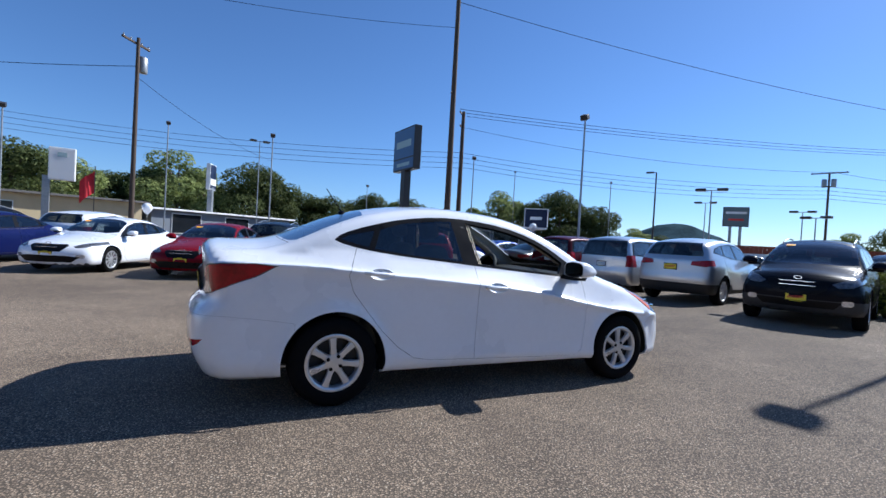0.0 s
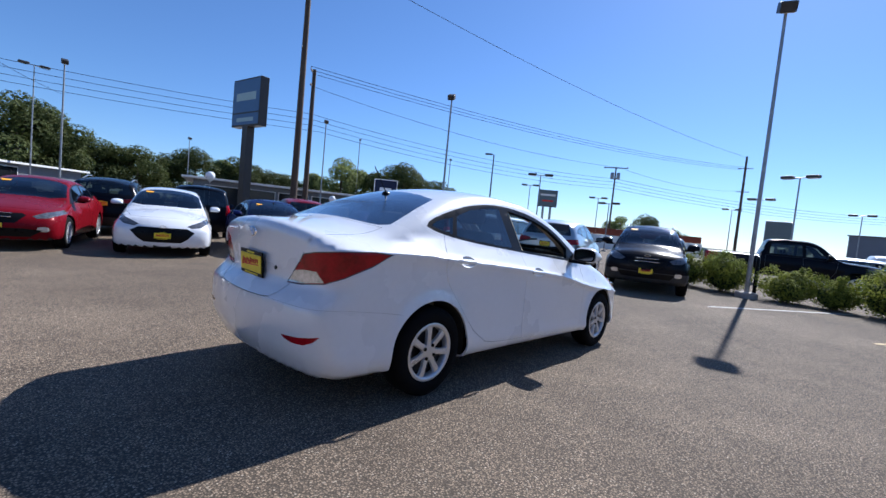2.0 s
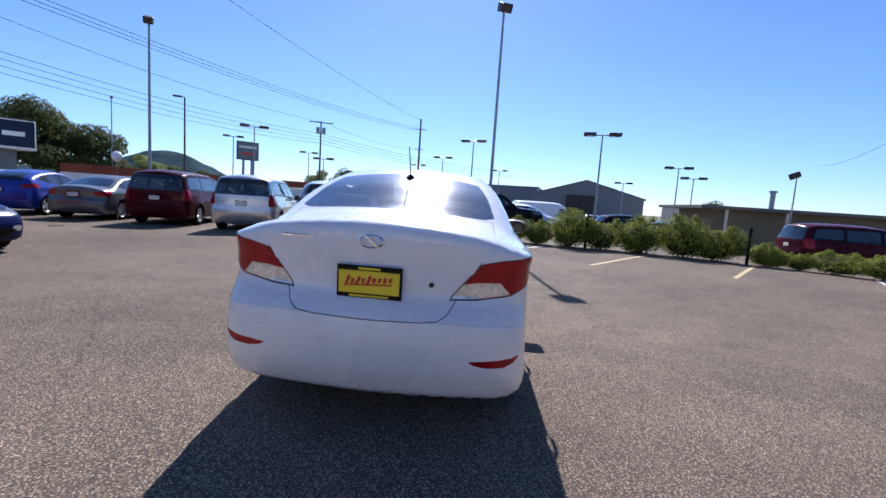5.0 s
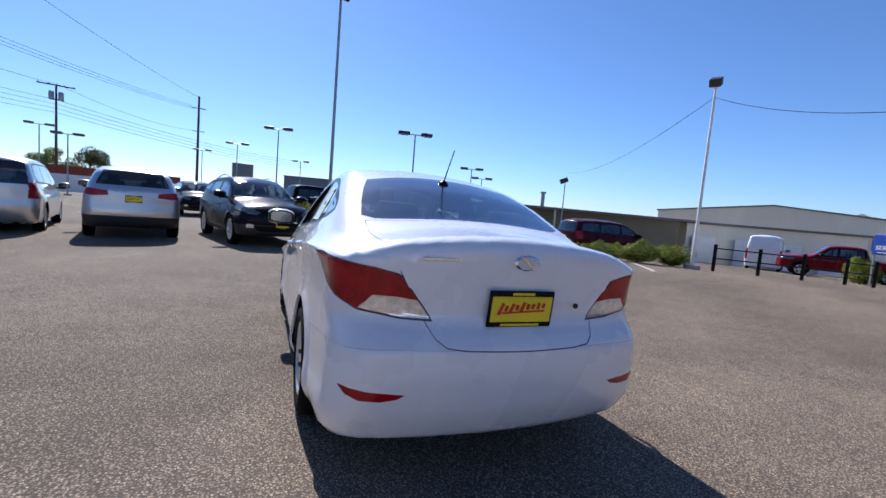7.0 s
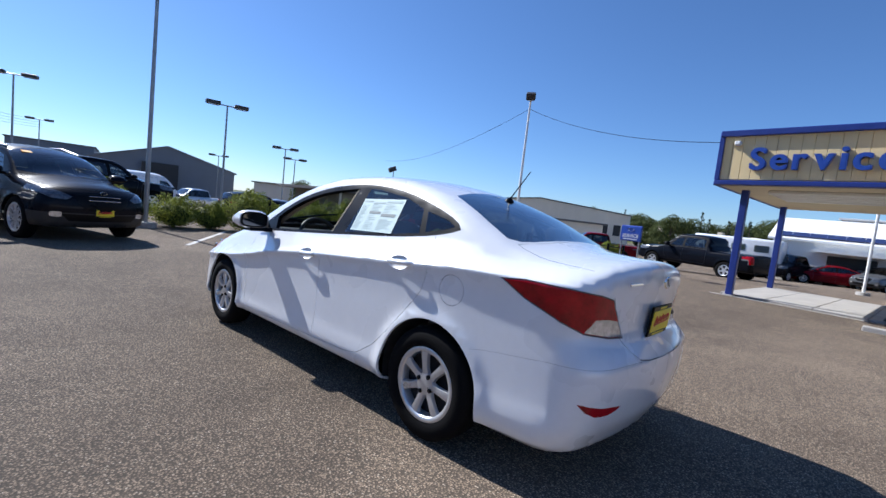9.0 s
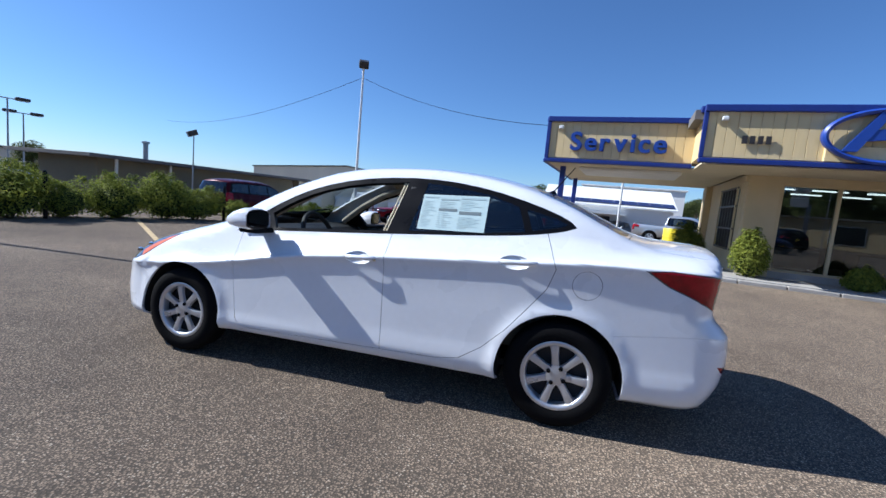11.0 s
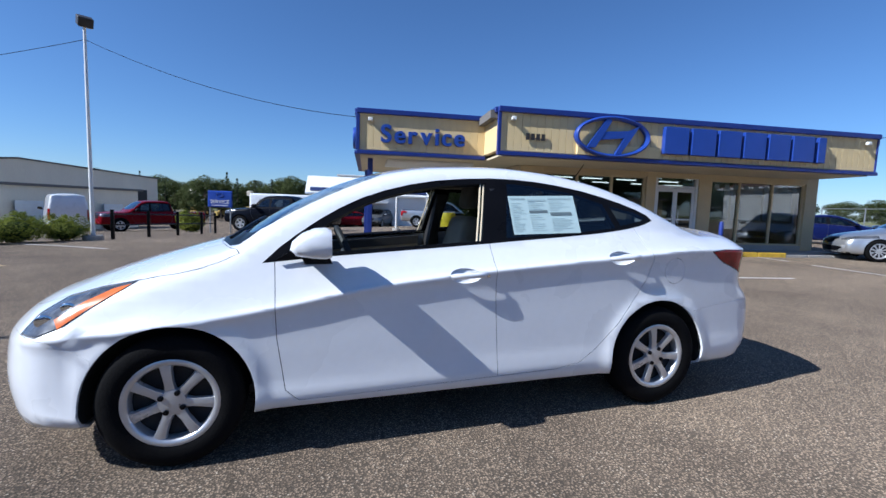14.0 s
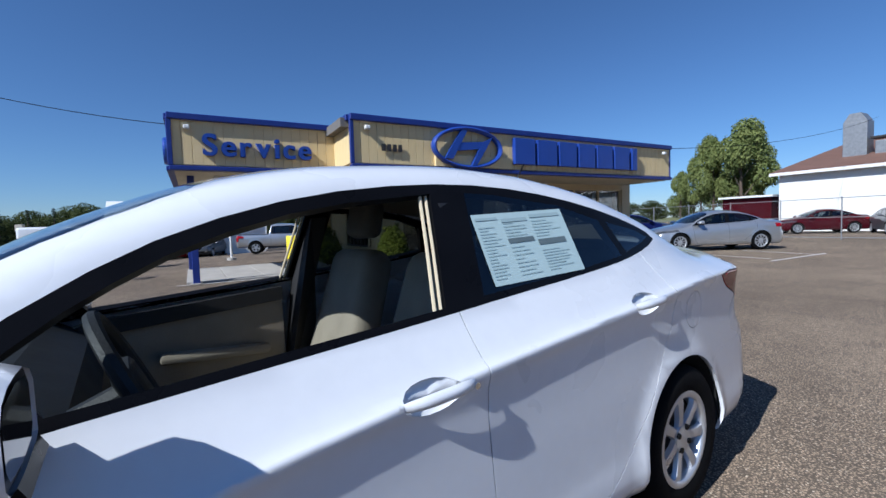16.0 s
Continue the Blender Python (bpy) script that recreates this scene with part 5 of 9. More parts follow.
PLAN = [(2.6, 0.88), (2.1, 0.93), (1.7, 0.975), (1.3, 1.0), (-1.3, 1.0), (-1.8, 0.98), (-2.2, 0.94), (-2.6, 0.90)]
SEC = [(0, 0.86), (0.2, 0.885), (0.5, 0.895), (0.85, 0.885), (1.0, 0.875), (1.15, 0.855), (1.5, 0.83), (2.0, 0.79)]
SPEC = {}
SPEC["sedan"] = dict(
    shape=lambda: Shape(
        top=[(2.42, 0.45), (2.34, 0.62), (2.2, 0.72), (1.9, 0.82), (1.5, 0.90), (1.15, 0.965), (1.0, 1.01), (0.7, 1.19), (0.4, 1.32), (0.1, 1.41), (-0.3, 1.445), (-0.7, 1.42), (-1.1, 1.33), (-1.5, 1.19), (-1.8, 1.09), (-2.0, 1.07), (-2.3, 1.05), (-2.5, 1.0)],
        belt=[(2.4, 0.66), (1.6, 0.80), (1.0, 0.88), (0.4, 0.92), (-0.4, 0.965), (-1.1, 1.01), (-1.6, 1.02), (-2.4, 0.98)], crease=[(2.4, 0.56), (1.2, 0.66), (0.4, 0.75), (-0.5, 0.82), (-1.5, 0.88), (-2.4, 0.9)],
        section=SEC, plan=PLAN, rear=[(0.15, -2.25), (0.3, -2.36), (0.5, -2.4), (0.62, -2.39), (0.72, -2.33), (0.95, -2.36), (1.1, -2.33)], front=[(0.15, 2.26), (0.25, 2.34), (0.45, 2.38), (0.6, 2.35), (0.7, 2.28), (0.85, 2.15), (1.2, 2.0)],
        hubs=(1.40, -1.40), arch=0.365, hub_z=0.325, bow=(0.26, 0.38)),
    cast=(-1.7, 1.7, 0.62), hubs=(1.40, -1.40), r=0.325, rim=0.225,
    trim=[(0.95, 0.90), (0.4, 0.945), (-0.4, 0.985), (-1.1, 1.03), (-1.42, 1.10), (-1.2, 1.20), (-0.8, 1.30), (-0.3, 1.335), (0.1, 1.30), (0.45, 1.20), (0.75, 1.04)],
    windows=[[(0.66, 0.95), (0.4, 0.97), (-0.22, 0.995), (-0.27, 1.305), (0.1, 1.27), (0.42, 1.175)], [(-0.36, 1.005), (-1.08, 1.052), (-1.02, 1.20), (-0.78, 1.275), (-0.4, 1.305)], [(-1.13, 1.06), (-1.36, 1.105), (-1.1, 1.2)]],
    screen=[(1.03, 0), (0.98, 0.45), (0.84, 0.68), (0.34, 0.58), (0.24, 0.4), (0.22, 0)], back_z=[(-1.02, 0), (-1.05, 0.4), (-1.12, 0.52), (-1.62, 0.62), (-1.74, 0.4), (-1.78, 0)],
    doors=[[(0.92, 0.88), (0.9, 0.4), (0.8, 0.27), (-0.30, 0.28), (-0.29, 0.95), (0.4, 0.92)], [(-0.29, 0.95), (-0.30, 0.28), (-0.75, 0.30), (-1.0, 0.5), (-1.25, 0.75), (-1.28, 0.95), (-1.2, 1.01)]],
    head=[(0.50, 0.655), (0.62, 0.72), (0.86, 0.80), (0.86, 0.72), (0.72, 0.635), (0.56, 0.615)], grille=[(-0.42, 0.66), (-0.30, 0.52), (0.30, 0.52), (0.42, 0.66), (0.36, 0.70), (-0.36, 0.70)], intake=[(-0.66, 0.40), (-0.5, 0.27), (0.5, 0.27), (0.66, 0.40), (0.4, 0.43), (-0.4, 0.43)],
    tail=[(0.50, 0.80), (0.52, 0.90), (0.86, 0.93), (0.86, 0.80), (0.70, 0.745)], plate_f=(2.36, 0.46), plate_r=(-2.36, 0.80), mirror=(0.72, 0.97, 1.02), lowtrim=0)
SPEC["hatch"] = dict(SPEC["sedan"])
SPEC["hatch"].update(
    shape=lambda: Shape(
        top=[(2.25, 0.5), (2.18, 0.66), (2.05, 0.75), (1.8, 0.85), (1.4, 0.94), (1.1, 0.99), (0.95, 1.05), (0.65, 1.22), (0.35, 1.36), (0.0, 1.45), (-0.4, 1.48), (-0.9, 1.45), (-1.4, 1.38), (-1.75, 1.28), (-2.1, 1.15)],
        belt=[(2.2, 0.68), (1.4, 0.84), (0.9, 0.90), (0.2, 0.95), (-0.6, 1.0), (-1.2, 1.06), (-2.1, 1.08)], crease=[(2.2, 0.58), (1.2, 0.68), (0.2, 0.78), (-0.8, 0.86), (-2.1, 0.92)],
        section=SEC, plan=PLAN, rear=[(0.15, -1.98), (0.3, -2.08), (0.5, -2.12), (0.7, -2.10), (0.95, -2.05), (1.15, -1.95), (1.35, -1.80), (1.5, -1.68)], front=[(0.15, 2.1), (0.25, 2.17), (0.45, 2.2), (0.6, 2.18), (0.75, 2.08), (1.2, 1.9)],
        hubs=(1.33, -1.33), arch=0.36, hub_z=0.32, bow=(0.24, 0.40)),
    cast=(-1.4, 1.55, 0.66), hubs=(1.33, -1.33), r=0.32, rim=0.225,
    trim=[(0.88, 0.93), (0.2, 0.97), (-0.6, 1.02), (-1.2, 1.09), (-1.5, 1.16), (-1.3, 1.27), (-0.9, 1.34), (-0.4, 1.365), (0.0, 1.34), (0.38, 1.23), (0.66, 1.09)],
    windows=[[(0.60, 0.975), (0.2, 0.995), (-0.25, 1.02), (-0.30, 1.335), (0.0, 1.31), (0.34, 1.205)], [(-0.39, 1.03), (-1.1, 1.095), (-1.05, 1.27), (-0.75, 1.325), (-0.4, 1.335)]],
    screen=[(0.98, 0), (0.93, 0.45), (0.80, 0.68), (0.30, 0.60), (0.18, 0.4), (0.16, 0)], back_z=None, back_x=[(-0.56, 1.10), (0.56, 1.10), (0.46, 1.36), (-0.46, 1.36)],
    doors=[[(0.85, 0.91), (0.82, 0.4), (0.75, 0.27), (-0.33, 0.28), (-0.32, 0.99), (0.2, 0.955)], [(-0.32, 0.99), (-0.33, 0.28), (-0.72, 0.30), (-0.95, 0.5), (-1.18, 0.75), (-1.2, 1.05)]],
    head=[(0.42, 0.67), (0.60, 0.75), (0.84, 0.86), (0.84, 0.76), (0.66, 0.655), (0.5, 0.63)], grille=[(-0.56, 0.54), (-0.44, 0.40), (-0.32, 0.32), (0.32, 0.32), (0.44, 0.40), (0.56, 0.54), (0.42, 0.62), (-0.42, 0.62)], intake=None,
    tail=[(0.56, 0.86), (0.56, 0.97), (0.86, 1.04), (0.86, 0.88)], plate_f=(2.20, 0.46), plate_r=(-2.105, 0.80), mirror=(0.66, 0.96, 1.05))
SPEC["suv"] = dict(
    shape=lambda: Shape(
        top=[(2.30, 0.62), (2.24, 0.82), (2.1, 0.93), (1.8, 1.02), (1.4, 1.08), (1.15, 1.12), (1.0, 1.18), (0.7, 1.38), (0.4, 1.53), (0.1, 1.61), (-0.4, 1.65), (-1.0, 1.64), (-1.6, 1.58), (-2.0, 1.50), (-2.3, 1.42)],
        belt=[(2.3, 0.85), (1.5, 0.98), (1.0, 1.03), (0.2, 1.07), (-0.7, 1.12), (-1.3, 1.18), (-2.2, 1.20)], crease=[(2.3, 0.66), (1.2, 0.76), (0.2, 0.84), (-0.8, 0.91), (-2.2, 0.96)],
        section=[(0, 0.87), (0.2, 0.90), (0.5, 0.915), (0.85, 0.91), (1.0, 0.90), (1.15, 0.88), (1.5, 0.855), (2.0, 0.815)], plan=PLAN,
        rear=[(0.2, -2.05), (0.4, -2.20), (0.6, -2.24), (0.8, -2.22), (1.05, -2.20), (1.2, -2.12), (1.4, -2.00), (1.6, -1.88)], front=[(0.2, 2.12), (0.35, 2.22), (0.6, 2.26), (0.8, 2.23), (0.95, 2.12), (1.3, 1.9)],
        bottom=0.26, lean=0.42, hubs=(1.34, -1.34), arch=0.395, hub_z=0.355, bow=(0.20, 0.36)),
    cast=(-1.5, 1.6, 0.78), hubs=(1.34, -1.34), r=0.355, rim=0.245,
    trim=[(0.95, 1.06), (0.2, 1.10), (-0.7, 1.15), (-1.3, 1.21), (-1.78, 1.27), (-1.62, 1.38), (-1.2, 1.46), (-0.4, 1.52), (0.1, 1.49), (0.4, 1.41), (0.75, 1.22)],
    windows=[[(0.66, 1.10), (0.2, 1.125), (-0.22, 1.145), (-0.27, 1.49), (0.1, 1.46), (0.38, 1.38)], [(-0.36, 1.15), (-1.1, 1.21), (-1.06, 1.455), (-0.4, 1.49)], [(-1.2, 1.225), (-1.68, 1.28), (-1.55, 1.37), (-1.17, 1.445)]],
    screen=[(1.10, 0), (1.05, 0.45), (0.92, 0.70), (0.36, 0.62), (0.24, 0.4), (0.22, 0)], back_z=None, back_x=[(-0.66, 1.18), (0.66, 1.18), (0.54, 1.50), (-0.54, 1.50)],
    doors=[[(0.92, 1.03), (0.88, 0.5), (0.8, 0.36), (-0.30, 0.37), (-0.29, 1.11), (0.2, 1.085)], [(-0.29, 1.11), (-0.30, 0.37), (-0.72, 0.38), (-0.95, 0.62), (-1.18, 0.85), (-1.2, 1.17)]],
    head=[(0.46, 0.80), (0.60, 0.88), (0.88, 0.98), (0.88, 0.86), (0.70, 0.76), (0.54, 0.745)], grille=[(-0.44, 0.84), (-0.40, 0.70), (-0.26, 0.60), (0.26, 0.60), (0.40, 0.70), (0.44, 0.84), (0.3, 0.87), (-0.3, 0.87)], intake=[(-0.6, 0.50), (-0.5, 0.38), (0.5, 0.38), (0.6, 0.50)],
    tail=[(0.44, 0.96), (0.46, 1.05), (0.88, 1.10), (0.88, 0.96), (0.72, 0.93)], plate_f=(2.245, 0.54), plate_r=(-2.225, 0.90), mirror=(0.74, 1.0, 1.16), lowtrim=0.52)
SPEC["minivan"] = dict(SPEC["suv"])
SPEC["minivan"].update(
    shape=lambda: Shape(
        top=[(2.55, 0.6), (2.48, 0.78), (2.3, 0.90), (2.0, 0.99), (1.7, 1.06), (1.5, 1.12), (1.2, 1.32), (0.8, 1.54), (0.4, 1.68), (-0.2, 1.74), (-1.0, 1.75), (-1.8, 1.73), (-2.3, 1.66), (-2.6, 1.58)],
        belt=[(2.5, 0.82), (1.6, 0.96), (0.8, 1.02), (-0.5, 1.06), (-2.5, 1.10)], crease=[(2.5, 0.62), (1.2, 0.72), (-0.8, 0.82), (-2.5, 0.86)],
        section=[(0, 0.90), (0.2, 0.935), (0.5, 0.95), (0.85, 0.95), (1.0, 0.945), (1.15, 0.93), (1.5, 0.915), (2.0, 0.885)], plan=[(2.6, 0.86), (2.2, 0.92), (1.8, 0.97), (1.3, 1.0), (-1.3, 1.0), (-2.0, 0.985), (-2.6, 0.95)],
        rear=[(0.2, -2.40), (0.35, -2.50), (0.6, -2.55), (0.8, -2.53), (1.05, -2.52), (1.3, -2.46), (1.55, -2.36), (1.8, -2.24)], front=[(0.2, 2.38), (0.35, 2.48), (0.6, 2.52), (0.75, 2.48), (0.95, 2.36), (1.3, 2.2)],
        bottom=0.22, lean=0.28, hubs=(1.52, -1.52), arch=0.38, hub_z=0.34, bow=(0.12, 0.36)),
    cast=(-1.9, 1.9, 0.80), hubs=(1.52, -1.52), r=0.34, rim=0.22,
    trim=[(1.35, 1.02), (0.8, 1.06), (-0.5, 1.10), (-2.25, 1.14), (-2.15, 1.52), (-1.8, 1.58), (0.2, 1.58), (0.6, 1.50), (1.0, 1.31)],
    windows=[[(1.05, 1.08), (0.22, 1.115), (0.18, 1.53), (0.55, 1.46), (0.92, 1.28)], [(0.10, 1.12), (-1.05, 1.15), (-1.05, 1.545), (0.08, 1.545)], [(-1.15, 1.155), (-2.15, 1.175), (-2.06, 1.50), (-1.75, 1.54), (-1.15, 1.545)]],
    screen=[(1.46, 0), (1.40, 0.5), (1.25, 0.75), (0.62, 0.68), (0.50, 0.45), (0.48, 0)], back_z=None, back_x=[(-0.76, 1.10), (0.76, 1.10), (0.66, 1.58), (-0.66, 1.58)],
    doors=[[(1.3, 0.99), (1.2, 0.5), (1.1, 0.32), (0.16, 0.32), (0.16, 1.075), (0.8, 1.045)], [(0.16, 1.075), (0.16, 0.32), (-0.95, 0.33), (-1.10, 0.7), (-1.1, 1.12)]],
    head=[(0.50, 0.72), (0.62, 0.82), (0.90, 0.90), (0.90, 0.76), (0.72, 0.68)], grille=[(-0.42, 0.74), (-0.36, 0.60), (0.36, 0.60), (0.42, 0.74), (0.3, 0.78), (-0.3, 0.78)], intake=[(-0.6, 0.46), (-0.5, 0.32), (0.5, 0.32), (0.6, 0.46)],
    tail=[(0.74, 0.80), (0.74, 1.14), (0.95, 1.16), (0.95, 0.80)], plate_f=(2.50, 0.50), plate_r=(-2.54, 0.86), mirror=(1.10, 1.05, 1.10), lowtrim=0)
SPEC["van"] = dict(SPEC["minivan"])
SPEC["van"].update(
    shape=lambda: Shape(
        top=[(2.9, 0.8), (2.82, 0.98), (2.6, 1.10), (2.35, 1.22), (2.1, 1.50), (1.75, 1.95), (1.4, 2.25), (1.0, 2.40), (0.0, 2.44), (-2.0, 2.44), (-2.7, 2.40), (-2.9, 2.3)],
        belt=[(2.8, 1.0), (1.6, 1.25), (-2.9, 1.30)], crease=[(2.8, 0.80), (-2.9, 0.85)], section=[(0, 0.94), (0.3, 0.97), (1, 0.98), (1.5, 0.975), (2, 0.97)], plan=[(2.9, 0.85), (2.2, 0.95), (1.6, 1.0), (-2.9, 1.0)],
        rear=[(0.2, -2.75), (0.5, -2.80), (1.5, -2.80), (2.5, -2.72)], front=[(0.2, 2.72), (0.5, 2.82), (0.9, 2.80), (1.2, 2.6)], bottom=0.3, lean=0.14, hubs=(1.8, -1.6), arch=0.40, hub_z=0.36, bow=(0.05, 0.25)),
    cast=(-2.2, 2.1, 1.05), hubs=(1.8, -1.6), r=0.36, rim=0.22, trim=[(1.85, 1.30), (0.95, 1.36), (0.98, 1.92), (1.45, 1.90), (1.7, 1.62)], windows=[[(1.72, 1.36), (1.03, 1.40), (1.05, 1.86), (1.42, 1.84), (1.62, 1.60)]],
    screen=[(2.22, 0), (2.16, 0.5), (2.02, 0.82), (1.52, 0.74), (1.45, 0.4), (1.44, 0)], back_x=None, doors=[[(1.9, 1.25), (1.85, 0.8), (1.4, 0.45), (0.9, 0.42), (0.9, 1.30)], [(0.82, 2.1), (0.82, 0.42), (-0.5, 0.42), (-0.5, 2.1)]], head=[(0.6, 0.86), (0.72, 1.0), (0.95, 1.06), (0.95, 0.88)], tail=[(0.86, 0.8), (0.86, 1.5), (0.98, 1.5), (0.98, 0.8)],
    plate_f=None, plate_r=None, mirror=(1.75, 1.12, 1.45), grille=[(-0.5, 0.80), (-0.45, 0.62), (0.45, 0.62), (0.5, 0.80)], intake=None)
SPEC["pickup"] = dict(SPEC["minivan"])
SPEC["pickup"].update(
    shape=lambda: Shape(
        top=[(2.85, 0.85), (2.80, 1.02), (2.6, 1.12), (2.0, 1.18), (1.5, 1.22), (1.35, 1.28), (1.0, 1.56), (0.7, 1.78), (0.4, 1.86), (-0.3, 1.88), (-0.75, 1.84), (-0.88, 1.70), (-0.96, 1.30), (-1.02, 1.22), (-2.9, 1.24)],
        belt=[(2.8, 1.0), (1.4, 1.14), (-2.9, 1.18)], crease=[(2.8, 0.85), (-2.9, 0.95)], section=[(0, 0.90), (0.3, 0.96), (0.7, 0.985), (1, 0.985), (1.5, 0.97), (2, 0.94)], plan=[(2.9, 0.90), (2.3, 0.97), (1.6, 1.0), (-2.9, 1.0)],
        rear=[(0.3, -2.84), (0.6, -2.90), (1.2, -2.88), (2.5, -2.8)], front=[(0.3, 2.74), (0.6, 2.86), (0.95, 2.84), (1.2, 2.66)], bottom=0.42, lean=0.34, crown=0.08, hubs=(1.85, -1.75), arch=0.46, hub_z=0.40, bow=(0.03, 0.16), k=0.05),
    cast=(-2.3, 2.2, 0.88), hubs=(1.85, -1.75), r=0.40, rim=0.24, trim=[(1.25, 1.20), (-0.84, 1.24), (-0.78, 1.72), (0.4, 1.74), (0.75, 1.62)],
    windows=[[(1.0, 1.25), (0.36, 1.27), (0.34, 1.69), (0.68, 1.60)], [(0.26, 1.27), (-0.74, 1.285), (-0.70, 1.68), (0.24, 1.69)]], screen=[(1.32, 0), (1.26, 0.5), (1.12, 0.78), (0.72, 0.68), (0.66, 0.4), (0.65, 0)], back_x=None,
    doors=[[(1.3, 1.15), (1.25, 0.8), (1.1, 0.55), (0.30, 0.55), (0.30, 1.22)], [(0.30, 1.22), (0.30, 0.55), (-0.85, 0.55), (-0.85, 1.21)]], head=[(0.66, 0.90), (0.66, 1.08), (0.95, 1.08), (0.95, 0.90)], grille=[(-0.6, 1.08), (-0.6, 0.78), (0.6, 0.78), (0.6, 1.08)], intake=None, tail=[(0.84, 0.80), (0.84, 1.15), (0.98, 1.15), (0.98, 0.80)],
    plate_f=None, plate_r=None, mirror=(1.0, 1.12, 1.32), lowtrim=0.46)

TEMPLATES, RECOLOURED = {}, {}


def extras(kind, car, plates, tag, rails):
    """Plates, price tag and roof rails, by car."""
    sp = SPEC[kind]
    sh = sp["shape"]()
    if plates and sp["plate_f"]:
        plate_mesh(car, pose(sp["plate_f"][0], 0, sp["plate_f"][1], 0, 0, -90))
    if sp["plate_r"]:
        plate_mesh(car, pose(sp["plate_r"][0] - 0.01, 0, sp["plate_r"][1], 0, 0, 90), "plate_yellow" if plates else "white_metal", "plate_red" if plates else "print_grey")
    if tag:
        tg = box(0.004, 0.16, 0.09, bevel=0.004, seg=1)
        # the sticker lies on the glass, high on one side
        xq, yq = sp["screen"][-1][0] + 0.20, -0.38
        zq = float(sh.top(np.array(xq))) - sh.crown * yq * yq
        slope = math.degrees(math.atan2(float(sh.top(np.array(xq - 0.1))) - float(sh.top(np.array(xq + 0.1))), 0.2))
        bmesh.ops.transform(tg, matrix=pose(xq + 0.004, yq, zq + 0.004, 0, -(90 - slope), 0), verts=tg.verts)
        part("price_tag", tg, M["tag_orange"], car, "orange price tag on the glass")
    if rails:
        for sg in (1, -1):
            own = None
            pts = [(x, sg * 0.56, float(sh.top(np.array(x))) - 0.02 + (0.035 if -1.35 < x < 0.0 else -0.015)) for x in (0.15, 0.0, -0.45, -0.9, -1.35, -1.5)]
            for p, q in zip(pts, pts[1:]):
                own = tube(p, q, 0.016, n=8, bm=own)
            part("roof_rail", own, M["silver_paint"], car)



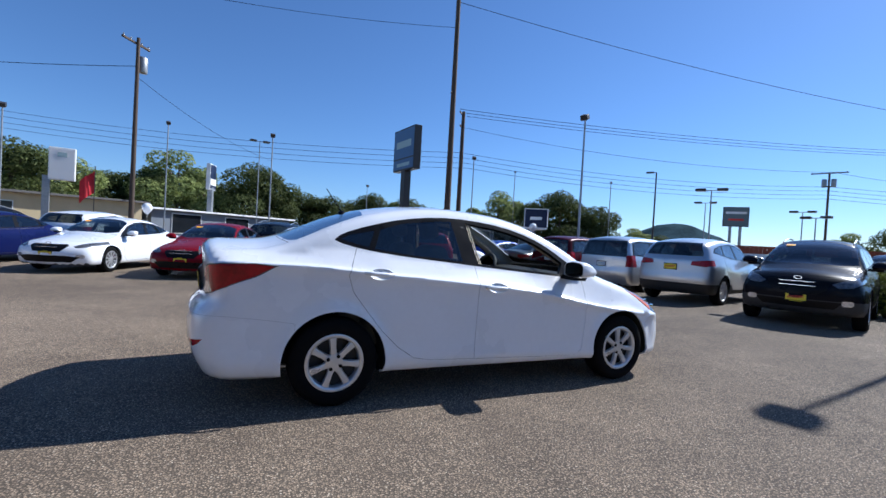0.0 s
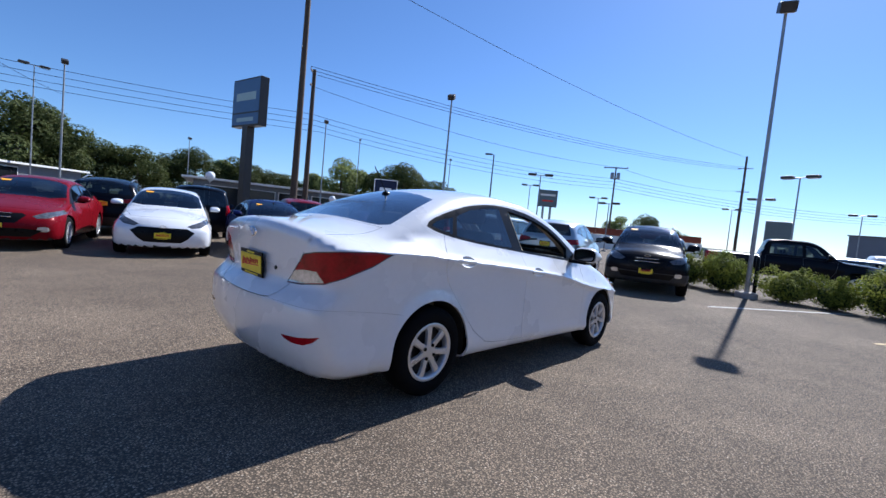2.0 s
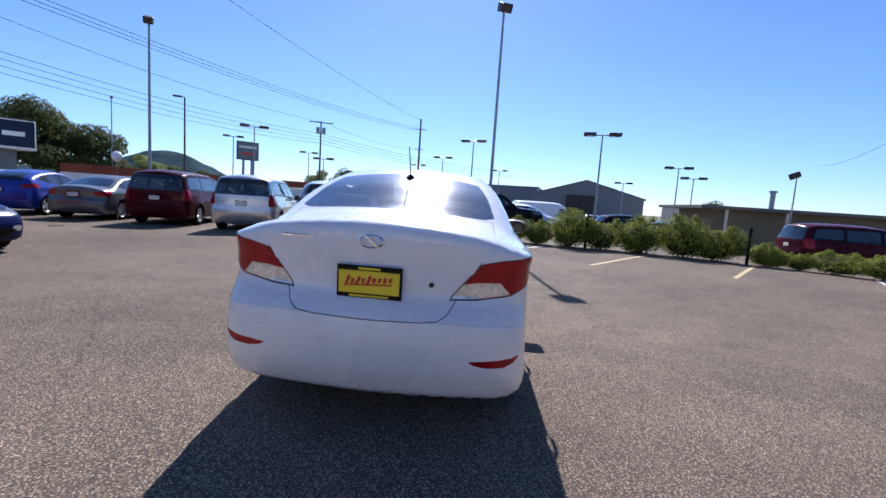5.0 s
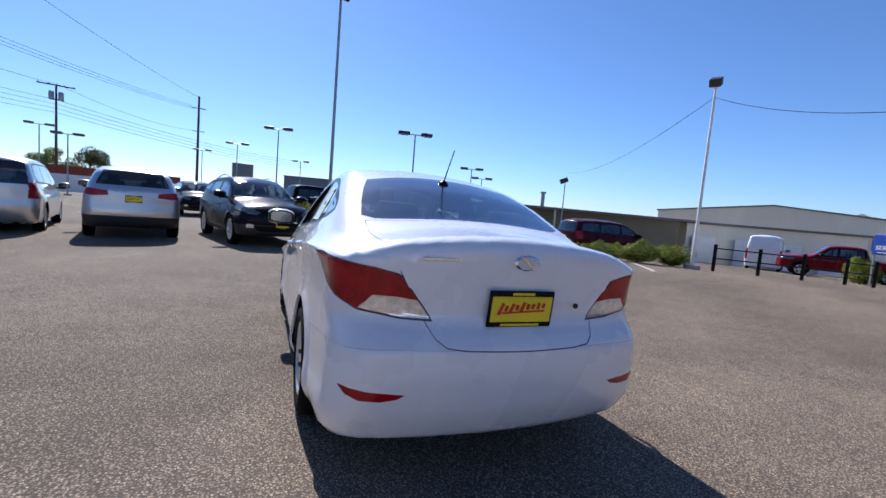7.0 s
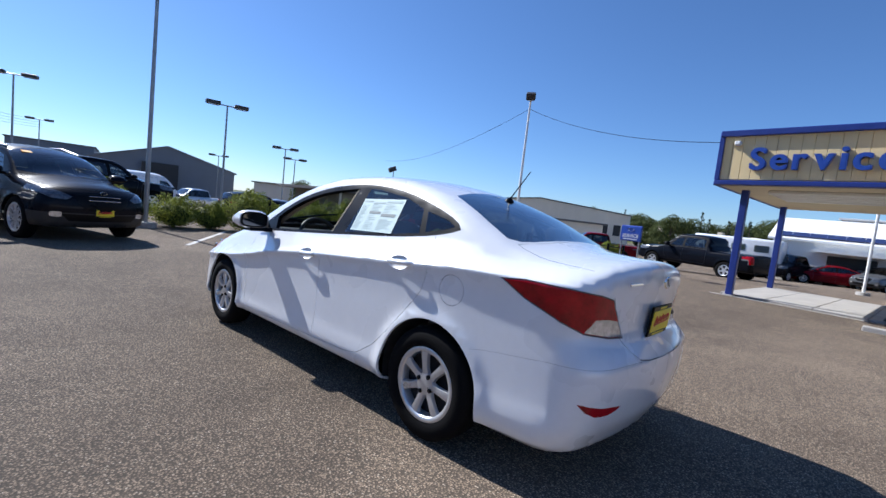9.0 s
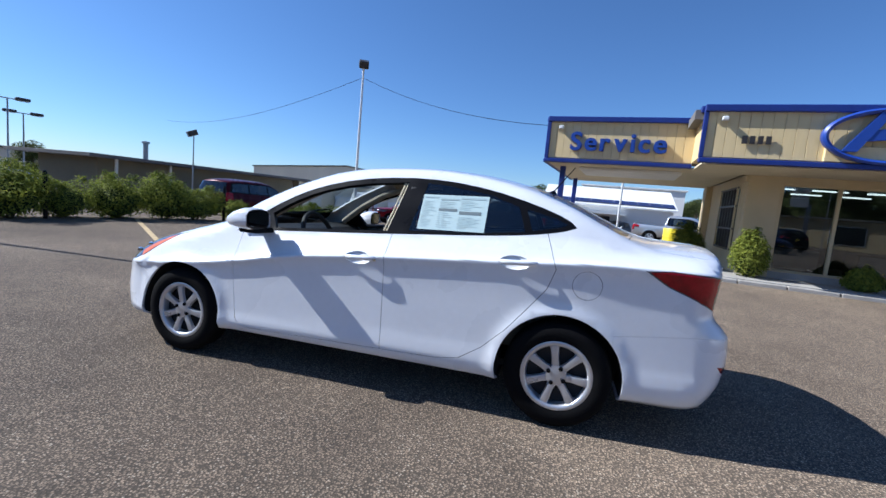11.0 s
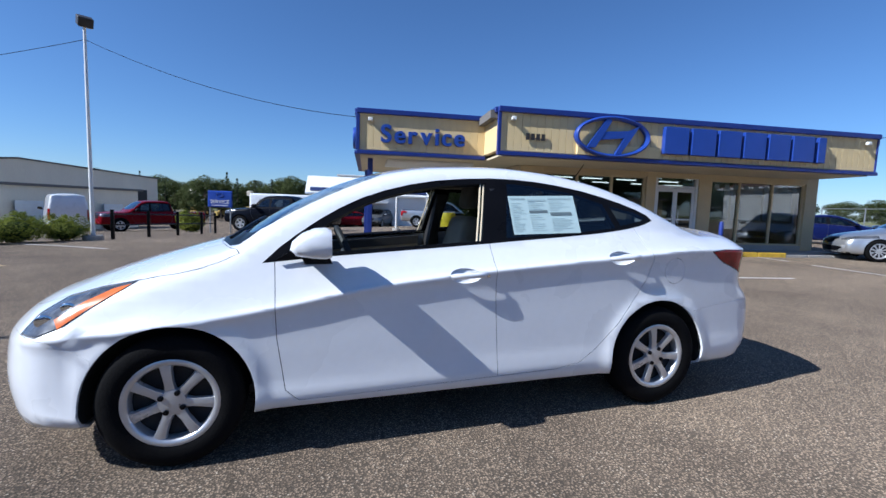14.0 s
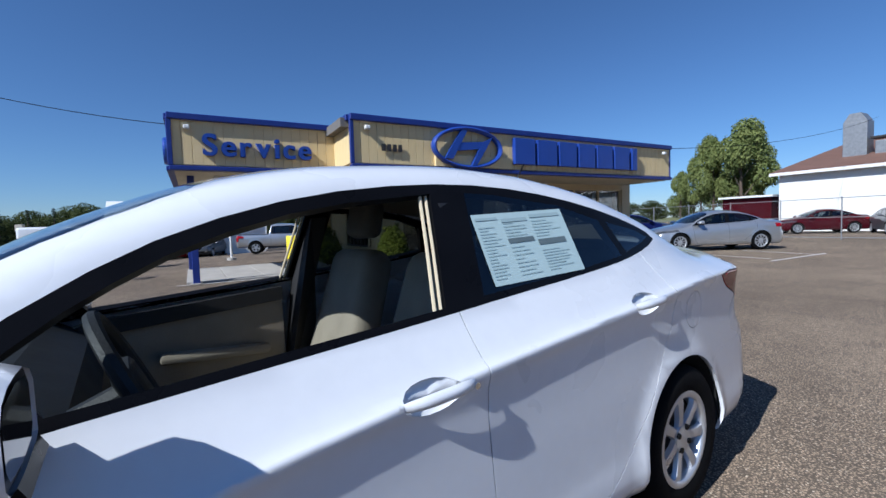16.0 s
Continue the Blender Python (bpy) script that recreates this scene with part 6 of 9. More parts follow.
def vehicle(kind, color, at, turn, name, label, plates=True, tag=False, glass_kind="glass_tint", rails=False, group="", wheel_mat="wheel_silver"):
    """A parked vehicle of a kind, with panels, glass, lamps, wheels and plates. Like ones are copied."""
    key = kind
    place = pose(at[0], at[1], gz(at[0], at[1]), 0, 0, turn)
    if key in TEMPLATES:
        first, first_color = TEMPLATES[key]
        car = copy_thing(first, place)
        car.name = name
        tagged(car, label, group=group)
        if not group and "group" in car:
            del car["group"]
        for ob in list(car.children):
            if ob.name.split(".")[0] in ("number_plate", "price_tag", "roof_rail"):
                for o in (*ob.children_recursive, ob):
                    bpy.data.objects.remove(o)
        if color != first_color:
            for ob in car.children_recursive:
                if ob.type == "MESH" and ob.data.materials[0] == M[first_color]:
                    ck = (ob.data.name, color)
                    if ck not in RECOLOURED:
                        RECOLOURED[ck] = ob.data.copy()
                        RECOLOURED[ck].materials[0] = M[color]
                    ob.data = RECOLOURED[ck]
        extras(kind, car, plates, tag, rails)
        return car
    sp = SPEC[kind]
    car = thing(name, place, 0, label, {"pickup": "pickup truck", "van": "van", "minivan": "minivan", "suv": "suv"}.get(kind, "car"), group)
    sh = sp["shape"]()
    bm = sh.skin(*sp["cast"], 50, 64, 13)
    lay = bm.faces.layers.int["part"]
    g = 0.009
    if sp.get("lowtrim"):
        bmesh.ops.bisect_plane(bm, geom=[*bm.verts, *bm.edges, *bm.faces], dist=1e-5, plane_co=(0, 0, sp["lowtrim"]), plane_no=(0, 0, 1))
        for f in bm.faces:
            if f.calc_center_median().z < sp["lowtrim"]:
                f[lay] = 9
    for i, d in enumerate(sp["doors"]):
        cut(bm, d, (2 + 2 * i, 3 + 2 * i), "y", lambda c: abs(c.y) > 0.6, g)
    cut(bm, sp["trim"], (10, 11), "y", lambda c: abs(c.y) > 0.4)
    for i, w in enumerate(sp["windows"]):
        cut(bm, w, (12 + 2 * i, 13 + 2 * i), "y", lambda c: abs(c.y) > 0.4)
    scr = sp["screen"]
    cut(bm, scr + [(x, -y) for x, y in scr[1:-1]][::-1], 20, "z", lambda c: c.z > 0.85 and c.x > 0)
    if sp.get("back_z"):
        b = sp["back_z"]
        cut(bm, b + [(x, -y) for x, y in b[1:-1]][::-1], 21, "z", lambda c: c.z > 0.9 and c.x < 0)
    if sp.get("back_x"):
        cut(bm, sp["back_x"], 21, "x", lambda c: c.x < -1.2)
    fx, bx = float(sh.front(np.array(0.8))) - 0.75, float(sh.rear(np.array(0.9))) + 0.42
    front, back = (lambda c: c.x > fx), (lambda c: c.x < bx)
    if kind != "van":
        sx, nx = scr[0][0], float(sh.front(np.array(0.8)))
        hood = [(sx + 0.07, 0), (sx + 0.02, 0.45), (sx - 0.10, 0.69), (sx + 0.25, 0.70), (nx - 0.35, 0.60), (nx - 0.20, 0.40), (nx - 0.15, 0)]
        cut(bm, hood + [(x, -y) for x, y in hood[1:-1]][::-1], 8, "z", lambda c: c.z > 0.7 and c.x > sx - 0.2, 0.008)
    if sp["intake"]:
        zf = sum(p[1] for p in sp["intake"]) / len(sp["intake"]) + 0.05
        cut(bm, rounded(0.66, zf, 0.15, 0.09, 0.035), 28, "x", front)
        cut(bm, rounded(-0.66, zf, 0.15, 0.09, 0.035), 29, "x", front)
    if sp["grille"]:
        cut(bm, sp["grille"], 22, "x", front)
    if sp["intake"]:
        cut(bm, sp["intake"], 23, "x", front)
    cut(bm, sp["head"], 24, "x", front, 0.006)
    cut(bm, mirrored(sp["head"]), 25, "x", front, 0.006)
    cut(bm, sp["tail"], 26, "x", back, 0.006)
    cut(bm, mirrored(sp["tail"]), 27, "x", back, 0.006)
    for hx in sp["hubs"]:
        cut(bm, arc_outline(hx, sh.hub_z, sh.arch, -0.6, math.pi + 0.6, 25) + [(hx - sh.arch * 0.8, 0.05), (hx + sh.arch * 0.8, 0.05)], 40, "y", lambda c: abs(c.y) > 0.5)
    for f in bm.faces:
        c = f.calc_center_median()
        if f[lay] in (0, 9) and c.z < sh.bottom + 0.03 and abs(c.y) < 0.74:
            f[lay] = 30
    P = M[color]
    G = M[glass_kind]
    # the bed stays closed; dark top faces imitate the shade of its hollow
    if kind == "pickup":
        for f in bm.faces:
            c = f.calc_center_median()
            if c.x < -1.06 and c.z > 1.19 and abs(c.y) < 0.86 and c.x > -2.8:
                f[lay] = 31
    spec = {0: ("body_shell", P, "", 0.014), 1: ("panel_gap", M["seam"], "", 0), 2: ("front_door", P, "", 0.012), 3: ("front_door", P, "", 0.012), 4: ("rear_door", P, "", 0.012), 5: ("rear_door", P, "", 0.012), 9: ("lower_cladding", M["dark_plastic"], "dark grey plastic", 0.014),
            10: ("window_surround", M["black_trim"], "", 0.02), 11: ("window_surround", M["black_trim"], "", 0.02), 20: ("windscreen", M["glass_tint"], "", 0), 21: ("rear_window", G, "", 0), 22: ("grille", M["black_trim"], "black grille", 0.01), 23: ("lower_intake", M["black_trim"], "", 0.01),
            8: ("bonnet", P, "", 0.012), 28: ("fog_lamp", M["lamp_clear"], "", 0.006), 29: ("fog_lamp", M["lamp_clear"], "", 0.006), 24: ("headlamp", M["lamp_head"], "", 0.008), 25: ("headlamp", M["lamp_head"], "", 0.008), 26: ("tail_lamp", M["lamp_red"], "", 0.008), 27: ("tail_lamp", M["lamp_red"], "", 0.008), 30: ("floor_pan", M["under"], "", 0), 31: ("load_bed", M["under"], "", 0)}
    for i in range(len(sp["windows"])):
        for j in (0, 1):
            spec[12 + 2 * i + j] = ("side_window", G, "", 0)
    pieces(bm, spec, car, sh)
    half = float(sh.sec(np.array(0.5)))
    for hx in sp["hubs"]:
        for sg in (1, -1):
            arch_liner(car, hx, sh.hub_z, sh.arch, (half - 0.05) * sg, (half - 0.34) * sg)
            wheel(car, hx, (half - 0.115) * sg, sp["r"], 0.21, sp["rim"], "ten" if kind in ("sedan", "suv") else "five", wheel_mat)
    mx, my, mz = sp["mirror"]
    mirror_pair(car, mx, my, mz, color if kind not in ("pickup", "van") else "black_trim", 1.0 if kind in ("sedan", "hatch") else 1.25)
    if kind not in ("van", "pickup") and sp["grille"]:
        gr = sp["grille"]
        zm = sum(p[1] for p in gr) / len(gr)
        z1 = max(p[1] for p in gr)
        for dz in (0.0, 0.07) if kind != "hatch" else ():
            x = float(sh.front(np.array(zm + dz))) - 0.005
            part("grille_bar", box(0.012, 0.50, 0.014, (x + 0.004, 0, zm + dz), bevel=0.004, seg=1), M["chrome"], car)
        ring = lathe([(0.058, -0.006), (0.058, 0.006), (0.046, 0.006), (0.046, -0.006)], 20, "x")
        for v in ring.verts:
            v.co.z *= 0.55
        bmesh.ops.translate(ring, vec=(float(sh.front(np.array(z1 + 0.02))) + 0.004, 0, z1 + 0.015), verts=ring.verts)
        part("badge", ring, M["chrome"], car)
    # seats seen through the glass
    for sx, sy in ((sp["screen"][-1][0] - 0.75, 0.38), (sp["screen"][-1][0] - 0.75, -0.38)):
        zb = float(sh.belt(np.array(sx)))
        part("seat", box(0.14, 0.46, 0.75, (sx, sy, zb - 0.18), bevel=0.05, rot=(0, -14, 0)), M["dark_plastic"], car, smooth=True)
        part("headrest", box(0.09, 0.24, 0.17, (sx - 0.13, sy, zb + 0.24), bevel=0.03), M["dark_plastic"], car, smooth=True)
    part("dashboard", box(0.5, half * 1.5, 0.3, (sp["screen"][0][0] - 0.32, 0, float(sh.belt(np.array(sp["screen"][0][0]))) - 0.16), bevel=0.06), M["dark_plastic"], car, smooth=True)
    TEMPLATES[key] = (car, color)
    extras(kind, car, plates, tag, rails)
    return car


def behind(front, turn, d):
    """The middle of a vehicle whose front end is there."""
    return (front[0] - d * math.cos(radians(turn)), front[1] - d * math.sin(radians(turn)))


ROW = "cars parked in the front row"
vehicle("sedan", "white_paint", behind((-6.0, 9.5), 250, 2.38), 250, "sedan", "white sedan parked nose out in the row", tag=True, group=ROW)
vehicle("sedan", "red_paint", behind((-3.15, 8.35), 252, 2.38), 252, "sedan", "dark red sedan parked nose out in the row", tag=True, group=ROW)
vehicle("hatch", "white_paint", behind((-0.74, 7.45), 253, 2.2), 253, "hatchback", "white hatchback with a wide black grille, parked nose out", tag=True, group=ROW)
vehicle("sedan", "navy_paint", behind((1.82, 7.05), 257, 2.38), 257, "sedan", "navy blue sedan parked nose out in the row", tag=True, group=ROW)
vehicle("sedan", "navy_paint", behind((-9.3, 10.6), 250, 2.38), 250, "sedan", "navy blue sedan at the end of the row", tag=True, group=ROW)
vehicle("suv", "white_paint", (-6.6, 16.8), 70, "suv", "white suv parked in the row behind", group="cars parked in the second row")
vehicle("suv", "black_paint", (-10.2, 18.2), 70, "suv", "dark suv parked in the row behind", rails=True, tag=True, group="cars parked in the second row")
vehicle("suv", "black_paint", (-0.3, 14.6), 72, "suv", "black suv parked in the row behind", rails=True, tag=True, group="cars parked in the second row")
vehicle("minivan", "black_paint", (2.4, 15.2), 72, "minivan", "black minivan parked in the row behind", plates=False, group="cars parked in the second row")
vehicle("suv", "red_paint", (5.2, 13.2), 72, "suv", "red suv parked in the row behind", group="cars parked in the second row")
vehicle("suv", "black_paint", behind((6.98, 0.62), 198, 2.27), 198, "suv", "black compact suv with roof rails, parked nose out", rails=True, tag=True)
vehicle("suv", "silver_paint", (9.88, 4.2), 14, "suv", "silver suv parked tail out with red lamps", group="cars parked tail out")
vehicle("minivan", "silver_paint", (10.75, 7.1), 14, "minivan", "silver minivan parked tail out", plates=False, group="cars parked tail out")
vehicle("minivan", "maroon_paint", (11.0, 10.0), 14, "minivan", "dark maroon minivan parked tail out", plates=False, group="cars parked tail out")
vehicle("sedan", "grey_paint", (10.7, 12.5), 14, "sedan", "grey sedan parked tail out", plates=False, group="cars parked tail out")
vehicle("hatch", "blue_paint", (10.3, 14.9), 16, "hatchback", "bright blue hatchback parked tail out", plates=False, group="cars parked tail out")
vehicle("sedan", "white_paint", (13.0, 19.6), 200, "sedan", "white sedan parked beyond the blue hatchback", tag=True)
vehicle("sedan", "silver_paint", (-17.0, -5.5), -38, "sedan", "silver sedan parked across the painted lines", tag=False)
vehicle("sedan", "maroon_paint", (-33.6, -6.0), -52, "sedan", "dark red sedan parked beside the white building", tag=True)
vehicle("sedan", "grey_paint", (-33.0, -2.4), 20, "sedan", "grey sedan parked nose out beside the white building")
vehicle("hatch", "navy_paint", (-24.5, -12.5), 130, "hatchback", "dark blue hatchback parked beyond the showroom corner", plates=False)
vehicle("pickup", "black_paint", (2.1, -21.8), -20, "pickup_truck", "black crew cab pickup truck by the service entrance", plates=False)
vehicle("pickup", "red_paint", (10.2, -28.4), 35, "pickup_truck", "red pickup truck parked past the hedge", plates=False)
vehicle("van", "white_gloss", (16.0, -31.5), -62, "cargo_van", "white high roof cargo van", plates=False)
vehicle("minivan", "maroon_paint", (13.7, -15.0), -92, "minivan", "red minivan parked behind the hedge", plates=False)
vehicle("pickup", "silver_paint", (-8.4, -27.5), 160, "pickup_truck", "silver pickup truck past the service canopy", plates=False)
LOT = "vehicles in the neighbouring lot"
for kind, col, x, y, turn, nm, lb in (("pickup", "black_paint", 18.6, -0.9, 283, "pickup_truck", "black pickup truck in the neighbouring lot"), ("minivan", "silver_paint", 26.5, -3.6, 260, "minivan", "silver minivan in the neighbouring lot"), ("suv", "black_paint", 24.0, -10.0, 280, "suv", "black suv in the neighbouring lot"),
                                      ("van", "white_gloss", 34.5, -6.2, -80, "cargo_van", "white cargo van in the neighbouring lot"), ("suv", "silver_paint", 30.0, -13.6, 100, "suv", "silver suv in the neighbouring lot"), ("sedan", "white_paint", 31.5, -17.5, 280, "sedan", "white sedan in the neighbouring lot"), ("pickup", "silver_paint", 38.0, -11.0, 100, "pickup_truck", "silver pickup truck in the neighbouring lot"),
                                      ("suv", "black_paint", 21.0, 4.2, 195, "suv", "black suv in the neighbouring lot"), ("suv", "black_paint", 2.0, -36.5, 20, "suv", "dark suv past the service canopy"), ("sedan", "red_paint", -2.6, -38.0, 10, "sedan", "red sedan by the white workshop"), ("pickup", "black_paint", -0.4, -37.2, 70, "pickup_truck", "black pickup truck by the white workshop"), ("suv", "grey_paint", -5.4, -38.2, 60, "suv", "grey suv by the white workshop")):
    vehicle(kind, col, (x, y), turn, nm, lb, plates=False, group=LOT)


# ---- showroom ----
SHOW = Matrix.Translation((-3.85, -7.54, 0)) @ Matrix.Rotation(math.atan2(0.12, -0.993), 4, "Z")


def shell(name, bm, mat, label, category="wall", smooth=False):
    """A piece of the showroom's fixed structure; x runs along its front, y into it."""
    return solid(name, bm, M[mat], SHOW, label=label, category=category, kind="structure", smooth=smooth)


F0, F1 = 2.58, 3.76            # bottom and top of the fascia
WY = 1.9                        # the glass front stands back under the eaves


def board_fascia(name, x0, x1, y, label, side=False):
    """A fascia of upright boards between blue trims; side: runs into the building at x0 instead."""
    base = shell(name, box(x1 - x0, 0.10, F1 - F0 - 0.2, ((x0 + x1) / 2, y + 0.06, (F0 + F1) / 2)) if not side else box(0.10, x1, F1 - F0 - 0.2, (x0 + 0.06, y + x1 / 2, (F0 + F1) / 2)), "cream_panel", label, "fascia")
    n = int((x1 - x0 if not side else x1) / 0.2)
    step = (x1 - x0 if not side else x1) / n
    me = mesh_of("board", box(step - 0.008, 0.02, F1 - F0 - 0.22, bevel=0.004, seg=1), M["cream_panel"])
    for i in range(n):
        b = new("board", me)
        b.parent = base
        b.matrix_basis = Matrix.Translation((x0 + (i + 0.5) * step, y, (F0 + F1) / 2)) if not side else pose(x0, y + (i + 0.5) * step, (F0 + F1) / 2, 0, 0, 90)
    return base


board_fascia("fascia_main", 0.0, 11.72, 0.0, "cream boarded fascia of the showroom with blue trims")
board_fascia("fascia_service", -3.52, -0.01, 1.35, "cream boarded fascia over the service entrance")
board_fascia("fascia_return", 0.0, 1.33, 0.02, "short cream return between the two fascias", side=True)
board_fascia("fascia_side", -3.52, 6.2, 1.37, "cream boarded side of the service canopy", side=True)
for nm, c, s in (("trim", (5.86, -0.02, F1 - 0.06), (11.80, 0.16, 0.14)), ("trim", (5.86, -0.02, F0 + 0.03), (11.80, 0.16, 0.10)), ("trim", (-1.78, 1.33, F1 - 0.06), (3.56, 0.16, 0.13)), ("trim", (-1.78, 1.33, F0 + 0.03), (3.56, 0.16, 0.10)), ("trim", (-0.02, 0.70, F1 - 0.06), (0.16, 1.30, 0.138)), ("trim", (-3.54, 4.5, F1 - 0.06), (0.15, 6.2, 0.13)), ("trim", (-3.54, 4.5, F0 + 0.03), (0.15, 6.2, 0.10)), ("trim", (-3.53, 1.34, (F0 + F1) / 2), (0.10, 0.10, 1.0)), ("trim", (0.0, -0.01, (F0 + F1) / 2), (0.09, 0.09, 1.0)), ("trim", (11.74, 0.03, (F0 + F1) / 2), (0.05, 0.14, 1.0))):
    shell(nm, box(*s, c, bevel=0.012, seg=1), "blue_trim", "blue painted metal trim on the fascia edge", "trim")
shell("roof_main", box(12.2, 9.0, 0.2, (5.9, 4.62, F1 - 0.16)), "roof_felt", "flat grey roof of the showroom", "roof")
shell("roof_canopy", box(3.4, 6.1, 0.2, (-1.74, 4.5, F1 - 0.17)), "roof_felt", "flat roof of the service canopy", "roof")
shell("soffit_main", box(11.6, 1.8, 0.05, (5.86, 1.0, F0 - 0.01)), "soffit", "cream soffit under the eaves", "ceiling")
shell("soffit_canopy", box(4.7, 6.1, 0.05, (-1.12, 4.5, F0 + 0.0)), "soffit", "cream ribbed soffit of the service canopy", "ceiling")
for i in range(5):
    b = box(2.6, 0.16, 0.09, (-1.4, 2.2 + 0.42 * i, F0 - 0.07), bevel=0.03, seg=2)
    shell("trim", b, "white_metal", "pale ribbed batten under the canopy", "trim")
for sx in (0.35, 11.3, -3.2):
    lamp = solid("security_light", box(0.12, 0.12, 0.09, bevel=0.02), M["white_metal"], SHOW @ Matrix.Translation((sx, 1.28 if sx < 0 else -0.09, F1 - 0.28)), label="small white flood light on the fascia", category="light")

# front wall: piers, sills, heads
for x0, x1 in ((1.35, 2.04), (5.55, 5.88), (7.45, 7.92), (11.62, 12.1)):
    shell("wall_front", box(x1 - x0, 0.3, F0, ((x0 + x1) / 2, WY + 0.15, F0 / 2), bevel=0.01, seg=1), "cream_wall", "cream painted pier of the showroom front")
shell("wall_front", box(10.8, 0.28, 0.18, (6.7, WY + 0.15, F0 - 0.11)), "cream_wall", "cream painted head over the windows")
for x0, x1 in ((2.04, 5.55), (7.92, 11.62)):
    shell("wall_front", box(x1 - x0, 0.28, 0.26, ((x0 + x1) / 2, WY + 0.15, 0.13)), "concrete", "low concrete wall under the windows")
shell("wall_left", box(0.25, 6.6, F0, (1.47, WY + 3.6, F0 / 2)), "cream_wall", "cream side wall beside the service lane")
shell("wall_right", box(0.25, 7.2, F0, (11.97, WY + 3.9, F0 / 2)), "cream_wall", "cream end wall of the showroom")
shell("wall_back", box(10.6, 0.25, F1 - 0.3, (6.7, 9.0, (F1 - 0.3) / 2)), "cream_wall", "back wall of the showroom")
shell("floor_showroom", box(10.3, 7.0, 0.1, (6.7, 5.5, 0.05)), "showroom_floor", "dull brown showroom floor", "floor")
# the dimness of the room is put into the ceiling and inner wall colour
shell("ceiling_showroom", box(10.3, 7.0, 0.06, (6.7, 5.5, F0 - 0.06)), "interior_shade", "showroom ceiling, its dimness put in as near-black colour", "ceiling")
shell("wall_inner", box(10.2, 0.1, F0 - 0.2, (6.7, 8.6, F0 / 2)), "interior_shade", "inner showroom wall, its dimness put in as near-black colour")
for lx in (2.6, 3.8, 5.0, 6.4, 8.2, 9.8):
    for ly in (2.9, 4.4, 6.2):
        t = solid("tube_light", box(0.8, 0.07, 0.04, bevel=0.01, seg=1), M["tube"], SHOW @ Matrix.Translation((lx, ly, F0 - 0.12)), label="lit fluorescent tube on the showroom ceiling", category="light", group="showroom lights")


def shop_window(name, x0, x1, bars, z0, z1, label):
    """A framed window: frame bars, panes between the mullions."""
    w = thing(name, SHOW @ Matrix.Translation((0, WY, 0)), 0, label, "window", kind="structure")
    xs = [x0, *bars, x1]
    for x in xs:
        part("mullion", box(0.07, 0.12, z1 - z0, (min(max(x, x0 + 0.035), x1 - 0.035), 0.12, (z0 + z1) / 2), bevel=0.006, seg=1), M["cream_wall"], w)
    for z in (z0, z1):
        part("window_rail", box(x1 - x0, 0.11, 0.06, ((x0 + x1) / 2, 0.12, z), bevel=0.006, seg=1), M["cream_wall"], w)
    for a, b in zip(xs, xs[1:]):
        part("pane", box(b - a - 0.07, 0.012, z1 - z0 - 0.06, ((a + b) / 2, 0.12, (z0 + z1) / 2)), M["glass_shop"], w)
    return w


shop_window("window_1", 2.04, 5.55, (3.19, 4.37), 0.29, 2.36, "three large showroom panes with dark reflections")
shop_window("window_2", 7.92, 11.62, (9.05, 10.35), 0.29, 2.36, "three large showroom panes with reversed lettering")
side_win = thing("window_3", SHOW @ Matrix.Translation((1.33, 2.6, 0)), 0, "barred side window beside the service lane", "window", kind="structure")
part("pane", box(0.02, 2.2, 1.6, (0.0, 1.1, 1.45)), M["glass_shop"], side_win)
for k in range(7):
    part("window_bar", box(0.04, 0.05, 1.66, (-0.03, 0.05 + k * 0.35, 1.45)), M["cream_wall"] if k in (0, 6) else M["dark_metal"], side_win)
for z in (0.65, 1.2, 1.8, 2.28):
    part("window_bar", box(0.03, 2.2, 0.05, (-0.03, 1.1, z)), M["dark_metal"], side_win)

door = thing("door_1", SHOW @ Matrix.Translation((5.88, WY + 0.1, 0.10)), 0, "white framed double glass entrance door, closed", "door", kind="structure")
for x in (0.05, 1.52):
    part("jamb", box(0.09, 0.14, 2.36, (x, 0, 1.18), bevel=0.006, seg=1), M["white_metal"], door)
for z in (2.32, 2.0):
    part("door_head", box(1.38, 0.13, 0.07, (0.785, 0, z), bevel=0.006, seg=1), M["white_metal"], door)
part("transom_pane", box(1.36, 0.012, 0.24, (0.785, 0.01, 2.16)), M["glass_shop"], door)
for x in (0.44, 1.13):
    leaf = new("door_leaf")
    leaf.parent = door
    leaf.matrix_basis = Matrix.Translation((x, 0, 0))
    for dx in (-0.31, 0.31):
        part("stile", box(0.08, 0.05, 1.94, (dx, 0, 0.98), bevel=0.006, seg=1), M["white_metal"], leaf)
    for z in (0.09, 0.95, 1.90):
        part("rail", box(0.56, 0.045, 0.12 if z != 0.95 else 0.05, (0, 0, z), bevel=0.006, seg=1), M["white_metal"], leaf)
    part("pane", box(0.56, 0.012, 1.8, (0, 0.012, 1.0)), M["glass_shop"], leaf)
    part("handle", tube((0.24 if x < 0.7 else -0.24, -0.07, 0.8), (0.24 if x < 0.7 else -0.24, -0.07, 1.2), 0.015), M["chrome"], leaf)

